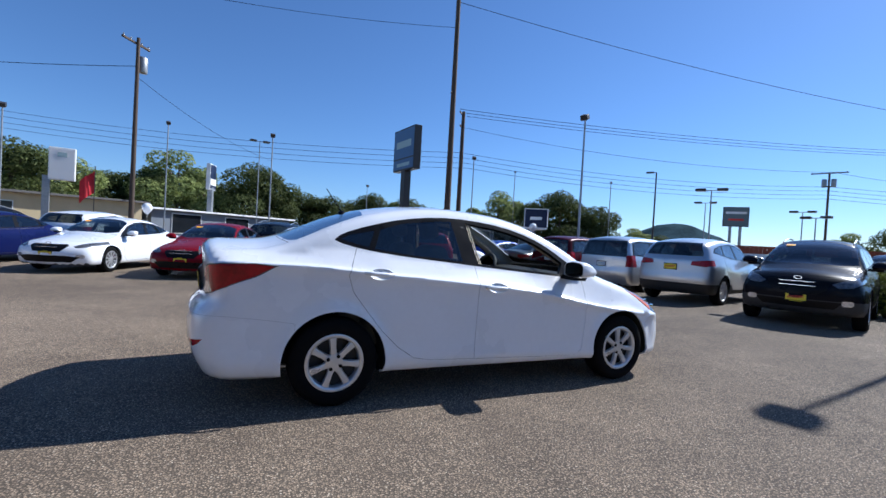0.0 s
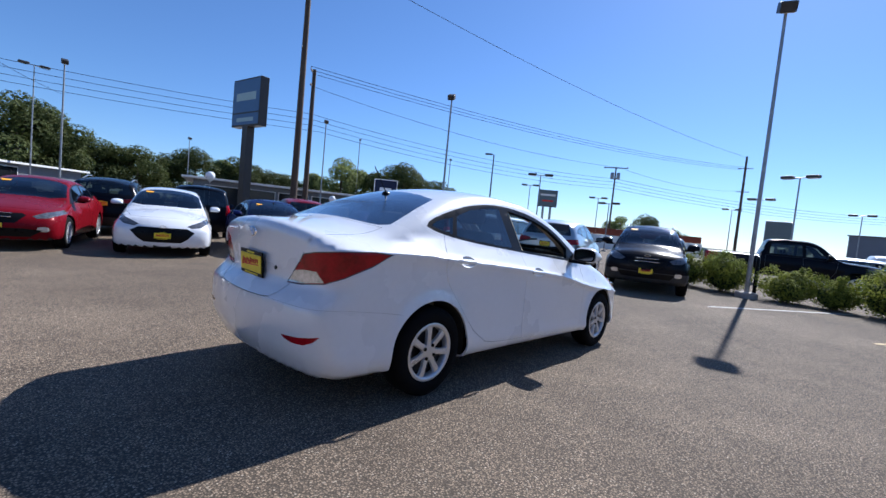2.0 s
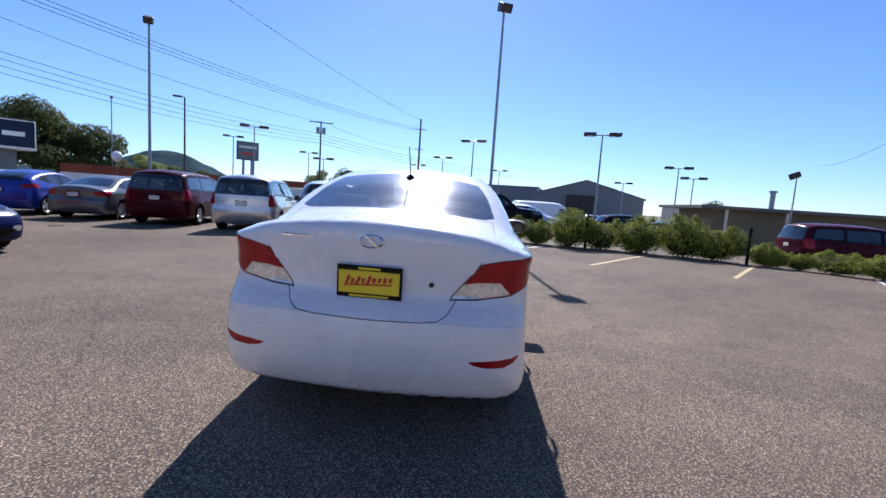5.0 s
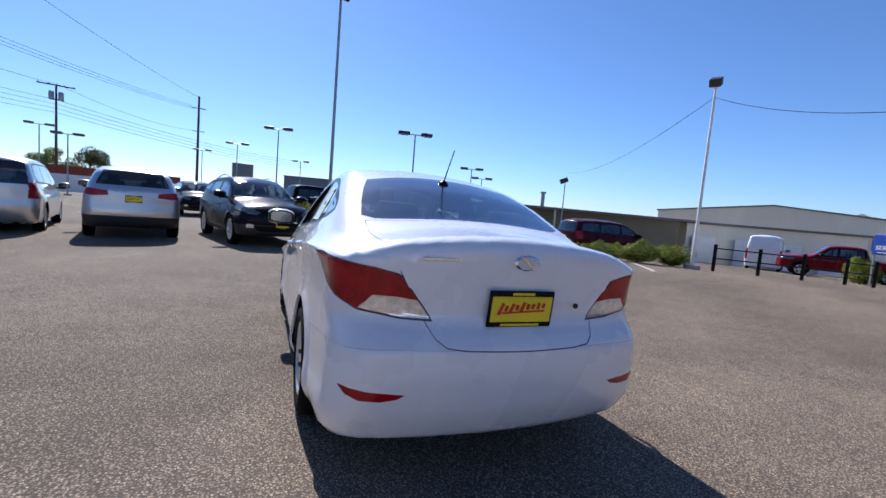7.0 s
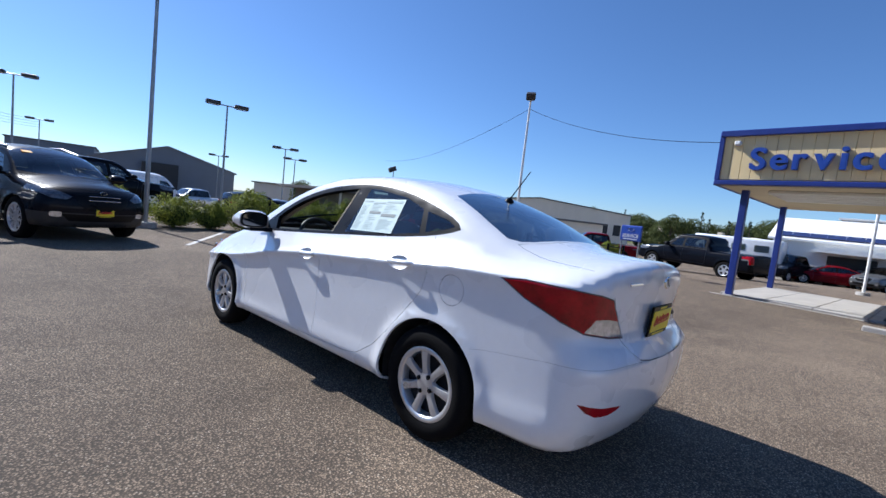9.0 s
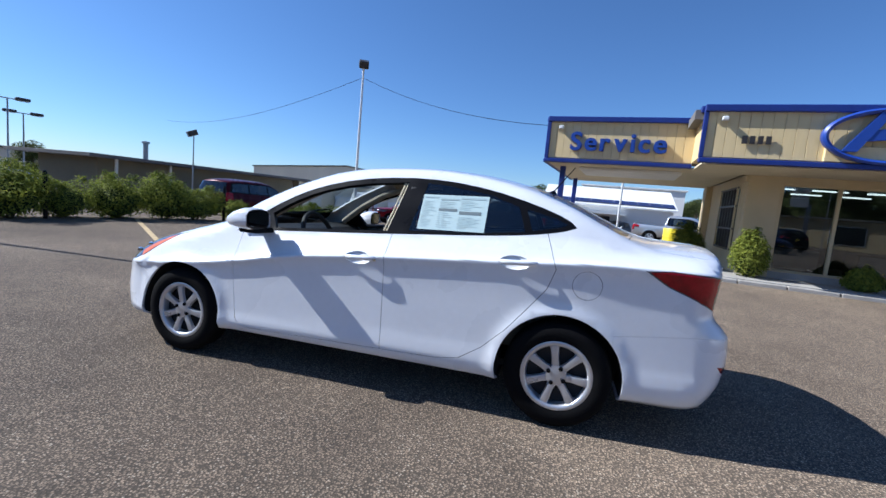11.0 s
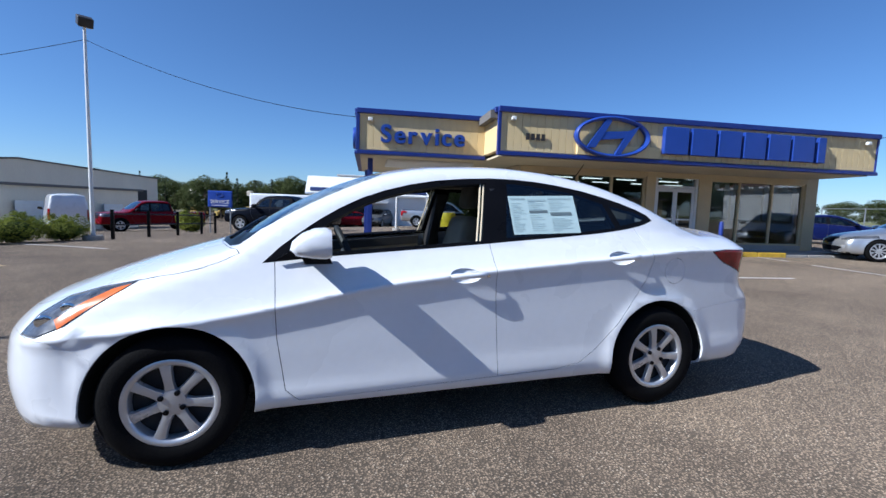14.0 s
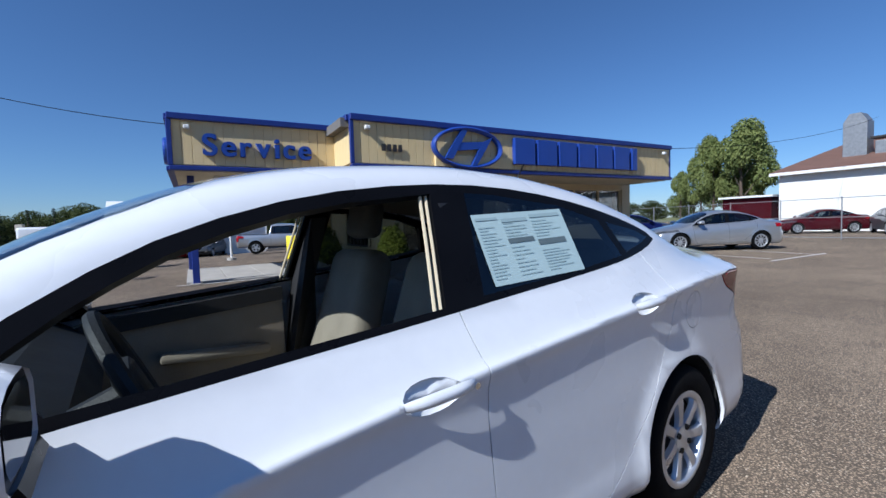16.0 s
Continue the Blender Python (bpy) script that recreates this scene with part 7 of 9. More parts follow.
# inside the showroom: desks, pale boards imitating reflections in the right-hand panes, dark bars of reversed writing
# on the glass
for dx, dy in ((3.0, 4.2), (4.9, 3.6), (9.2, 4.6)):
    desk = thing("desk", SHOW @ Matrix.Translation((dx, dy, 0.10)), 0, "brown office desk inside the showroom", "desk", "showroom desks")
    part("desk_top", box(1.4, 0.7, 0.04, (0, 0, 0.73), bevel=0.008, seg=1), M["dark_board"], desk)
    for ex in (-0.66, 0.66):
        part("desk_side", box(0.04, 0.66, 0.71, (ex, 0, 0.355)), M["dark_board"], desk)
    part("desk_front", box(1.28, 0.03, 0.5, (0, -0.3, 0.45)), M["grey_metal"], desk)
# pale boards added to imitate bright reflections in these panes
for bx0, bx1 in ((8.02, 8.98), (9.12, 10.28), (10.42, 11.52)):
    bl = box(bx1 - bx0, 0.03, 1.40, ((bx0 + bx1) / 2, WY + 0.42, 1.80))
    solid("roller_blind", bl, M["white_metal"], SHOW, label="pale board added behind the glass in place of bright reflections", category="blind", group="roller blinds")
word = thing("window_lettering", SHOW @ Matrix.Translation((0, WY + 0.10, 2.18)), 0, "dark reversed lettering across the top of the panes", "lettering")
for i in range(9):
    part("letter_bar", box(0.17, 0.006, 0.16, (8.2 + i * 0.38, 0, 0)), M["print_dark"], word)

# signs on the fascia
svc = thing("service_sign", SHOW @ Matrix.Translation((-2.92, 1.28, 2.88)), 0, "raised blue letters on the cream fascia reading Service", "sign")
cursor = 0.0
for ch in "Service":
    tc = bpy.data.curves.new("letter", "FONT")
    tc.body, tc.size, tc.extrude, tc.offset, tc.bevel_depth = ch, 0.66, 0.05, 0.010, 0.0
    tob = bpy.data.objects.new("letter", tc)
    scene.collection.objects.link(tob)
    bpy.context.view_layer.update()
    me = bpy.data.meshes.new_from_object(tob.evaluated_get(bpy.context.evaluated_depsgraph_get()))
    bpy.data.objects.remove(tob)
    # a heavier stroke: a second copy set off to the side and a little back
    bold = bmesh.new()
    bold.from_mesh(me)
    for v in bold.verts:
        v.co.x += 0.026
        v.co.z -= 0.004
    bold.from_mesh(me)
    bold.to_mesh(me)
    bold.free()
    me.materials.clear()
    me.materials.append(M["blue_sign"])
    xs = [v.co.x for v in me.vertices]
    lt = new("letter", me)
    lt.parent = svc
    lt.matrix_basis = pose(cursor - min(xs), 0, 0.02, 90, 0, 0)
    cursor += (max(xs) - min(xs)) + 0.075
for ob in svc.children:
    ob.matrix_basis = Matrix.Diagonal((2.40 / cursor, 1, 1, 1)) @ ob.matrix_basis

oval = thing("oval_sign", SHOW @ Matrix.Translation((3.06, -0.13, 3.17)), 0, "large blue oval sign with a slanting bar on the fascia", "sign")
ring = bmesh.new()
no = 56
prof = [(1.0, 0.06), (1.0, -0.04), (0.955, -0.08), (0.90, -0.04), (0.89, 0.06)]
rws = [[ring.verts.new((k * 1.07 * math.cos(a), d, (k - (1 - k) * 0.6) * 0.53 * math.sin(a))) for k, d in prof] for a in np.linspace(0, 2 * math.pi, no, endpoint=False)]
for i in range(no):
    for j in range(len(prof) - 1):
        ring.faces.new((rws[i][j], rws[i][j + 1], rws[(i + 1) % no][j + 1], rws[(i + 1) % no][j]))
bmesh.ops.recalc_face_normals(ring, faces=ring.faces)
part("oval_rim", ring, M["blue_sign"], oval, smooth=True, sharp=35)
part("slant_bar", prism([(-0.74, -0.30), (-0.50, -0.30), (-0.06, 0.42), (-0.22, 0.46)], 0.10, "y", None, -0.06), M["blue_sign"], oval)
part("slant_bar", prism([(0.22, -0.44), (0.06, -0.46), (0.40, 0.16), (0.74, 0.32)], 0.10, "y", None, -0.06), M["blue_sign"], oval)
part("cross_bar", prism([(-0.40, -0.10), (-0.25, 0.12), (0.50, 0.18), (0.30, -0.02)], 0.09, "y", None, -0.05), M["blue_sign"], oval)
part("sign_box", box(2.4, 0.08, 0.30, (0.25, 0.09, -0.34), bevel=0.01, seg=1), M["cream_panel"], oval)
brand = thing("brand_sign", SHOW @ Matrix.Translation((4.55, -0.09, 2.82)), 0, "row of raised plain blue blocks on the fascia", "sign")
for i, (bx, bw) in enumerate(((0.0, 0.72), (0.82, 0.74), (1.66, 0.70), (2.46, 0.70), (3.26, 0.70), (4.06, 0.72), (4.92, 0.26))):
    part("sign_block", box(bw, 0.14, 0.72, (bx + bw / 2 + 0.02, 0, 0.36), bevel=0.015), M["blue_sign"], brand)
number = thing("number_sign", SHOW @ Matrix.Translation((0.68, -0.05, 3.06)), 0, "four small dark bars on the fascia", "sign")
for i in range(4):
    part("sign_bar", box(0.09, 0.03, 0.16, (0.07 + i * 0.14, 0, 0)), M["dark_metal"], number)
side_oval = thing("oval_sign", SHOW @ Matrix.Translation((-3.62, 2.4, 3.12)), 0, "blue oval sign on the canopy's end", "sign")
disc = lathe([(0.0005, -0.06), (0.46, -0.06), (0.50, -0.02), (0.50, 0.06)], 36, "x")
for v in disc.verts:
    v.co.z *= 0.62
part("disc", disc, M["blue_sign"], side_oval, smooth=True, sharp=35)

# canopy posts, kerbs, pad
for px, py in ((-3.18, 2.33), (-3.28, 6.7)):
    p = SHOW @ Vector((px, py, 0))
    post = thing("canopy_post", (p.x, p.y, gz(p.x, p.y)), 173.1, "blue painted steel post holding the canopy", "post", "canopy posts")
    h = F0 - gz(p.x, p.y)
    part("shaft", box(0.15, 0.15, h, (0, 0, h / 2), bevel=0.015), M["blue_trim"], post)
    part("foot", box(0.24, 0.24, 0.03, (0, 0, 0.015), bevel=0.005, seg=1), M["concrete"], post)
p = SHOW @ Vector((1.30, 6.9, 0))
shell("wall_post", box(0.3, 0.3, F0, (1.30, 6.9, F0 / 2), bevel=0.01, seg=1), "cream_wall", "cream post at the end of the service lane")
kb = bmesh.new()
for i in range(14):
    x = -0.2 + i * 0.92
    if 6.4 < x < 9.6:
        continue
    box(0.90, 0.16, 0.24, (x, 0.62, -0.04), bevel=0.02, bm=kb)
shell("kerb_concrete", kb, "concrete", "concrete kerb in front of the showroom", "kerb")
kb = bmesh.new()
for i in range(3):
    box(1.02, 0.17, 0.32, (6.95 + i * 1.05, 0.62, -0.02), bevel=0.025, bm=kb)
shell("kerb_yellow", kb, "yellow_kerb", "chipped yellow kerb by the entrance", "kerb")
shell("walkway", box(12.6, 1.9, 0.5, (6.0, 1.0 + 0.66, -0.145), bevel=0.01, seg=1), "concrete", "concrete walk along the showroom front", "pavement")
pad = bmesh.new()
for i in range(5):
    for j in range(4):
        c = SHOW @ Vector((-2.95 + i * 0.9, 3.0 + j * 1.15, 0))
        box(0.89, 1.14, 0.30, (-2.95 + i * 0.9, 3.0 + j * 1.15, gz(c.x, c.y) - 0.10), bevel=0.01, seg=1, bm=pad)
shell("service_pad", pad, "concrete", "pale concrete pad under the canopy", "pavement")
strip_on_ground("parking_line", tuple((SHOW @ Vector((-3.6, 2.25, 0))).xy), tuple((SHOW @ Vector((0.4, 2.25, 0))).xy), 0.10, "line_white", "white edge line of the service pad")
c = SHOW @ Vector((0.45, 2.75, 0))
solid("rubber_mat", box(1.9, 0.75, 0.03, bevel=0.01, seg=1), M["dark_plastic"], (c.x, c.y, gz(c.x, c.y) + 0.075), 173, "black mat on the service pad", "mat")
bo = SHOW @ Vector((6.9, 0.25, 0))
bol = thing("bollard", (bo.x, bo.y, gz(bo.x, bo.y)), 0, "slim blue bollard before the entrance", "bollard")
part("post", lathe([(0.06, 0), (0.06, 1.0), (0.04, 1.05), (0.0005, 1.06)], 16, "z"), M["blue_trim"], bol, smooth=True)

drum = thing("drum", (-5.55, -17.0, gz(-5.55, -17.0)), 0, "bright yellow drum standing at the service lane", "drum")
part("barrel", lathe([(0.0005, 0), (0.34, 0), (0.35, 0.03), (0.345, 0.3), (0.36, 0.32), (0.345, 0.34), (0.345, 0.62), (0.36, 0.64), (0.345, 0.66), (0.35, 0.95), (0.33, 0.98), (0.0005, 0.97)], 28, "z"), M["yellow_barrel"], drum, smooth=True, sharp=35)
part("lid_box", box(0.5, 0.4, 0.32, (-0.62, -0.1, 0.80), bevel=0.02), M["black_trim"], drum)
part("box_stand", box(0.36, 0.3, 0.66, (-0.62, -0.1, 0.32)), M["dark_metal"], drum)
ypost = thing("bollard", (-6.9, -16.0, gz(-6.9, -16.0)), 0, "yellow steel bollard beside the service lane", "bollard")
part("post", lathe([(0.08, 0), (0.08, 1.0), (0.06, 1.06), (0.0005, 1.08)], 16, "z"), M["yellow_barrel"], ypost, smooth=True)
wp = thing("pole", (-3.75, -20.6, gz(-3.75, -20.6)), 0, "slim white pole on a small concrete foot", "pole")
part("shaft", tube((0, 0, 0), (0, 0, 3.6), 0.05), M["white_metal"], wp)
part("foot", lathe([(0.22, 0), (0.2, 0.12), (0.0005, 0.13)], 16, "z"), M["concrete"], wp)


# ---- plants ----
def leaf_cloud(rnd, blobs, n, size, up=0.4, flat=False):
    """Leaves strewn over a few lumps; each leaf is a small bent blade of its own."""
    verts, faces = [], []
    tot = sum(r[0] * r[1] * r[2] for _, r in blobs)
    for c, r in blobs:
        k = max(6, int(n * r[0] * r[1] * r[2] / tot))
        for _ in range(k):
            d = Vector((rnd.gauss(0, 1), rnd.gauss(0, 1), rnd.gauss(0, 1))).normalized()
            rad = rnd.uniform(0.55, 1.0) ** 0.5 * rnd.choice((1, 1, 1, 1.12))
            p = Vector((c[0] + d.x * r[0] * rad, c[1] + d.y * r[1] * rad, c[2] + d.z * r[2] * rad))
            nrm = (d + Vector((rnd.uniform(-0.8, 0.8), rnd.uniform(-0.8, 0.8), rnd.uniform(-0.4, 0.8) + up))).normalized()
            a = nrm.orthogonal().normalized()
            a = (Matrix.Rotation(rnd.uniform(0, 6.28), 3, nrm) @ a)
            b = nrm.cross(a)
            s = size * rnd.uniform(0.6, 1.3)
            i = len(verts)
            verts += [tuple(p - a * s), tuple(p - b * s * 0.45 + nrm * s * 0.15), tuple(p + a * s), tuple(p + b * s * 0.45 + nrm * s * 0.15)]
            faces.append((i, i + 1, i + 2, i + 3))
    return verts, faces


def leaves_part(name, vf, mat, parent):
    me = bpy.data.meshes.new(name)
    me.from_pydata(vf[0], [], vf[1])
    me.materials.append(M[mat])
    ob = new(name, me)
    ob.parent = parent
    return tagged(ob, kind="stuff")


def build_shrub(seed, w, h, label, mat="leaf_hedge"):
    rnd = random.Random(seed)
    t = thing("shrub", (0, 0, 0), 0, label, "shrub", "hedge shrubs")
    blobs = []
    for _ in range(9):
        a, rr = rnd.uniform(0, 6.28), rnd.uniform(0.1, 0.62) * w / 2
        s = rnd.uniform(0.45, 0.72)
        blobs.append(((rr * math.cos(a), rr * math.sin(a), h * rnd.uniform(0.32, 0.66)), (w * 0.34 * s * 1.4, w * 0.34 * s * 1.4, h * 0.36 * s * 1.3)))
    blobs.append(((0, 0, h * 0.34), (w * 0.46, w * 0.46, h * 0.33)))
    leaves_part("leaves", leaf_cloud(rnd, blobs, 7500, 0.034), mat, t)
    shoots = [((b[0][0] + rnd.uniform(-0.1, 0.1), b[0][1] + rnd.uniform(-0.1, 0.1), min(h, b[0][2] + b[1][2])), (0.06, 0.06, 0.10)) for b in blobs for _ in range(3)]
    leaves_part("young_leaves", leaf_cloud(rnd, shoots, 900, 0.034, 0.9), "leaf_light" if mat != "leaf_hedge" else mat, t)
    # dark solid core stands in for the shade deep among the leaves
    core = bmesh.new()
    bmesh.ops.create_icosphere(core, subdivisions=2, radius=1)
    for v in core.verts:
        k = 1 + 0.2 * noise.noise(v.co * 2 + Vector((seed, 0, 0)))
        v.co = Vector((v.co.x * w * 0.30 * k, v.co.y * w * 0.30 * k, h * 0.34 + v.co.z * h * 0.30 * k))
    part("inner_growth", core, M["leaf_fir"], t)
    st = None
    for i in range(7):
        a = rnd.uniform(0, 6.28)
        st = tube((0.05 * math.cos(a), 0.05 * math.sin(a), -0.05), (w * 0.25 * math.cos(a), w * 0.25 * math.sin(a), h * 0.5), 0.018, 0.008, 6, st)
    part("stems", st, M["bark"], t)
    return t


def put(x, y, turn, s=1.0, sz=None):
    return pose(x, y, gz(x, y), 0, 0, turn) @ Matrix.Diagonal((s, s, sz or s, 1))


HEDGE = [(11.9, 2.2, 0.9), (11.6, 1.0, 1.0), (11.4, -0.1, 0.95), (10.9, -1.6, 0.9), (10.8, -2.5, 0.72), (10.6, -3.5, 1.05), (10.5, -4.5, 1.0), (10.3, -5.7, 1.05), (10.0, -6.9, 1.1), (9.85, -7.8, 1.05), (9.3, -9.0, 0.8), (9.1, -9.75, 0.55), (8.75, -10.5, 0.85), (8.2, -11.5, 0.95), (7.55, -12.45, 0.85)]
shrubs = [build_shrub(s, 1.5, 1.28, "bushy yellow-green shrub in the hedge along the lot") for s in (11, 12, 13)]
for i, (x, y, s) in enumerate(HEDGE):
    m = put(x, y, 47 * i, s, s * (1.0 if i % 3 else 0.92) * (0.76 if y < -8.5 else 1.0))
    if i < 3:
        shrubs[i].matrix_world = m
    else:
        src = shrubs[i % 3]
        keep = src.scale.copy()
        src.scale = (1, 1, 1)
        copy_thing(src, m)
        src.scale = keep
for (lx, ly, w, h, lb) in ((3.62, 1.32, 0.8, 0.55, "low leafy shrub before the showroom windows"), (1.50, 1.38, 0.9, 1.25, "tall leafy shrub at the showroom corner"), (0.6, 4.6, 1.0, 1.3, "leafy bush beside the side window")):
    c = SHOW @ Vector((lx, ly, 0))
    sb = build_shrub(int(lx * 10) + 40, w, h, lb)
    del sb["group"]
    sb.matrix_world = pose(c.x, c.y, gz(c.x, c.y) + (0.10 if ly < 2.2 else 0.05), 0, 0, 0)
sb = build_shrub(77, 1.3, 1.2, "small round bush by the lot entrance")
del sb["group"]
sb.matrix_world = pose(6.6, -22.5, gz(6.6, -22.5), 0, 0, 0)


def build_tree(seed, h, w, mat="leaf_tree", leaf=0.20, n=8500, trunk=0.28):
    """A broad tree: tapered trunk, limbs, lumps of leaves with gaps between."""
    rnd = random.Random(seed)
    t = thing("tree", (0, 0, 0), 0, "broad leafy tree beyond the lots", "tree", "trees")
    wood = tube((0, 0, -0.3), (0.1, 0.05, h * 0.45), trunk, trunk * 0.6, 9)
    wood = tube((0.1, 0.05, h * 0.45), (0.0, 0.1, h * 0.85), trunk * 0.6, trunk * 0.15, 8, wood)
    blobs = []
    for i in range(15):
        a = rnd.uniform(0, 6.28)
        z = rnd.uniform(0.30, 0.92)
        rr = w / 2 * (0.25 + 0.75 * math.sin(min(1, (z - 0.12) * 1.15) * math.pi)) * rnd.uniform(0.45, 0.85)
        c = (rr * math.cos(a), rr * math.sin(a), h * z)
        s = rnd.uniform(0.16, 0.27)
        blobs.append((c, (w * s, w * s, h * s * 0.55)))
        wood = tube((0.05, 0.05, h * max(0.2, z - 0.25)), c, trunk * 0.28, trunk * 0.06, 5, wood)
    blobs.append(((0, 0, h * 0.9), (w * 0.18, w * 0.18, h * 0.12)))
    part("trunk", wood, M["bark"], t)
    leaves_part("crown", leaf_cloud(rnd, blobs, n, leaf), mat, t)
    return t


def build_fir(seed, h, w):
    rnd = random.Random(seed)
    t = thing("fir_tree", (0, 0, 0), 0, "dark narrow conifer beyond the lots", "tree", "conifers")
    part("trunk", tube((0, 0, -0.3), (0, 0, h), 0.22, 0.03, 8), M["bark"], t)
    blobs = []
    for i in range(13):
        z = 0.12 + 0.86 * i / 12
        r = w / 2 * (1.05 - z) * rnd.uniform(0.8, 1.15)
        for k in range(4):
            a = rnd.uniform(0, 6.28)
            blobs.append(((r * 0.55 * math.cos(a), r * 0.55 * math.sin(a), h * z), (max(0.15, r * 0.5), max(0.15, r * 0.5), h * 0.035)))
    leaves_part("needles", leaf_cloud(rnd, blobs, 1700, 0.20, 0.1), "leaf_fir", t)
    return t


T0 = [build_tree(21, 10.0, 9.0), build_tree(22, 10.0, 7.5), build_tree(23, 10.0, 8.5, "leaf_light"), build_tree(24, 10.0, 6.0, "leaf_light")]
F0S = [build_fir(31, 10, 4.0), build_fir(32, 10, 3.4)]
used = set()


def plant(kind, x, y, height, turn=0.0, wide=1.0):
    src = (T0 + F0S)[kind]
    s = height / 10.0
    m = pose(x, y, gz(x, y) - 0.1, 0, 0, turn) @ Matrix.Diagonal((s * wide, s * wide, s, 1))
    if kind not in used:
        used.add(kind)
        src.matrix_world = m
        return src
    keep = src.matrix_basis.copy()
    src.matrix_basis = Matrix.Identity(4)
    ob = copy_thing(src, m)
    src.matrix_basis = keep
    return ob


def polar(bearing, d, ox=-2.5, oy=-2.5):
    return ox + d * math.cos(radians(bearing)), oy + d * math.sin(radians(bearing))


# the row of trees behind the far lots, by bearing, distance and height
for i, (b, d, h, k, w) in enumerate(((113, 62, 9.4, 2, 1.2), (110, 60, 9.0, 0, 1.2), (107, 64, 8.8, 2, 1.2), (104, 74, 8.0, 1, 1.4), (101.5, 76, 8.4, 0, 1.4), (99, 74, 9.4, 1, 1.2), (96.5, 72, 11.8, 2, 1.1), (94, 74, 9.6, 2, 1.1), (91.5, 78, 8.6, 0, 1.3), (89, 72, 11.4, 0, 1.1), (86.8, 74, 10.2, 1, 1.1), (84.5, 80, 9.0, 0, 1.3), (82, 82, 7.4, 1, 1.5), (79.5, 80, 8.2, 0, 1.3), (77, 84, 8.0, 1, 1.4), (74.3, 84, 9.6, 0, 1.0), (71.8, 88, 8.4, 3, 1.2), (69.4, 86, 9.2, 1, 1.1), (66.8, 90, 8.0, 0, 1.4), (64, 92, 7.6, 1, 1.4), (61, 92, 8.4, 3, 1.2), (58, 84, 11.4, 2, 1.0), (56, 88, 9.8, 3, 1.0), (53, 84, 10.0, 0, 0.9), (50.2, 82, 11.6, 0, 1.0), (48.4, 86, 10.2, 1, 1.0), (45.2, 82, 8.9, 1, 1.05))):
    x, y = polar(b, d, -1.85, -3.7)
    plant(k, x, y, h, 37 * i, w)
for i, (b, d, h, w) in enumerate(((118, 60, 9, 1.3), (123, 64, 10, 1.3), (129, 66, 9, 1.4), (136, 70, 9, 1.4), (144, 72, 10, 1.4), (152, 74, 9, 1.4), (160, 76, 9, 1.4), (168, 78, 9, 1.4), (41.5, 95, 6.0, 1.5), (38.5, 100, 5.0, 1.6), (35.5, 105, 4.5, 1.6), (22, 120, 8.5, 1.2), (19.5, 110, 9.0, 1.0), (16, 130, 7, 1.2), (5, 150, 7, 1.4), (-25.5, 62, 5.2, 1.0))):
    x, y = polar(b, d, -1.85, -3.7)
    plant(i % 3, x, y, h, 53 * i, w)
# a low, uneven belt of trees behind the workshops
belt = random.Random(8)
for i in range(26):
    x, y = polar(-62 - 1.75 * i + belt.uniform(-0.6, 0.6), belt.uniform(88, 104), -1.0, 2.6)
    plant(belt.choice((0, 1, 1, 0, 4, 5)), x, y, belt.uniform(5.4, 8.2), belt.uniform(0, 360), belt.uniform(0.9, 1.5))
# behind the showroom and the service lane
for i, (b, d, h, k, w) in enumerate(((-69.5, 92, 5.0, 4, 1), (-71.5, 90, 4.6, 1, 1), (-73.3, 85, 5.6, 5, 1), (-75.2, 80, 5.0, 0, 0.9), (-76.9, 70, 6.2, 0, 0.9), (-78.6, 74, 6.0, 1, 0.8), (-80.4, 78, 6.4, 4, 1.2), (-82.3, 76, 6.2, 5, 1.3), (-84.2, 78, 6.6, 4, 1.3), (-86, 80, 6.4, 0, 0.8), (-88, 78, 6.2, 5, 1.4), (-90, 80, 6.8, 4, 1.3), (-92.5, 74, 7.0, 0, 0.9), (-94.6, 72, 6.6, 1, 0.9), (-96.8, 70, 7.2, 2, 0.8), (-99, 76, 6.4, 1, 0.9), (-102, 78, 6.4, 0, 1.0), (-107, 84, 7, 1, 1.3), (-113, 86, 7, 0, 1.3), (-120, 90, 8, 1, 1.4), (-128, 92, 8, 0, 1.4), (-136, 92, 8, 1, 1.4), (-144, 90, 8, 0, 1.4))):
    x, y = polar(b, d, -1.0, 2.6)
    plant(k, x, y, h, 61 * i, w)
for i, (b, d, h, k, w) in enumerate(((-155.2, 56, 6.2, 3, 0.6), (-157.2, 55, 9.0, 2, 0.42), (-158.4, 54, 9.4, 3, 0.55), (-159.7, 57, 9.6, 2, 0.42), (-161.0, 53, 10.4, 3, 0.72), (-162.4, 56, 10.0, 2, 0.52), (-156.5, 70, 5.0, 0, 1.4), (-152.5, 90, 4.4, 1, 1.6), (-150, 95, 4.4, 0, 1.6))):
    x, y = polar(b, d, 0.63, 1.83)
    plant(k, x, y, h, 71 * i, w)


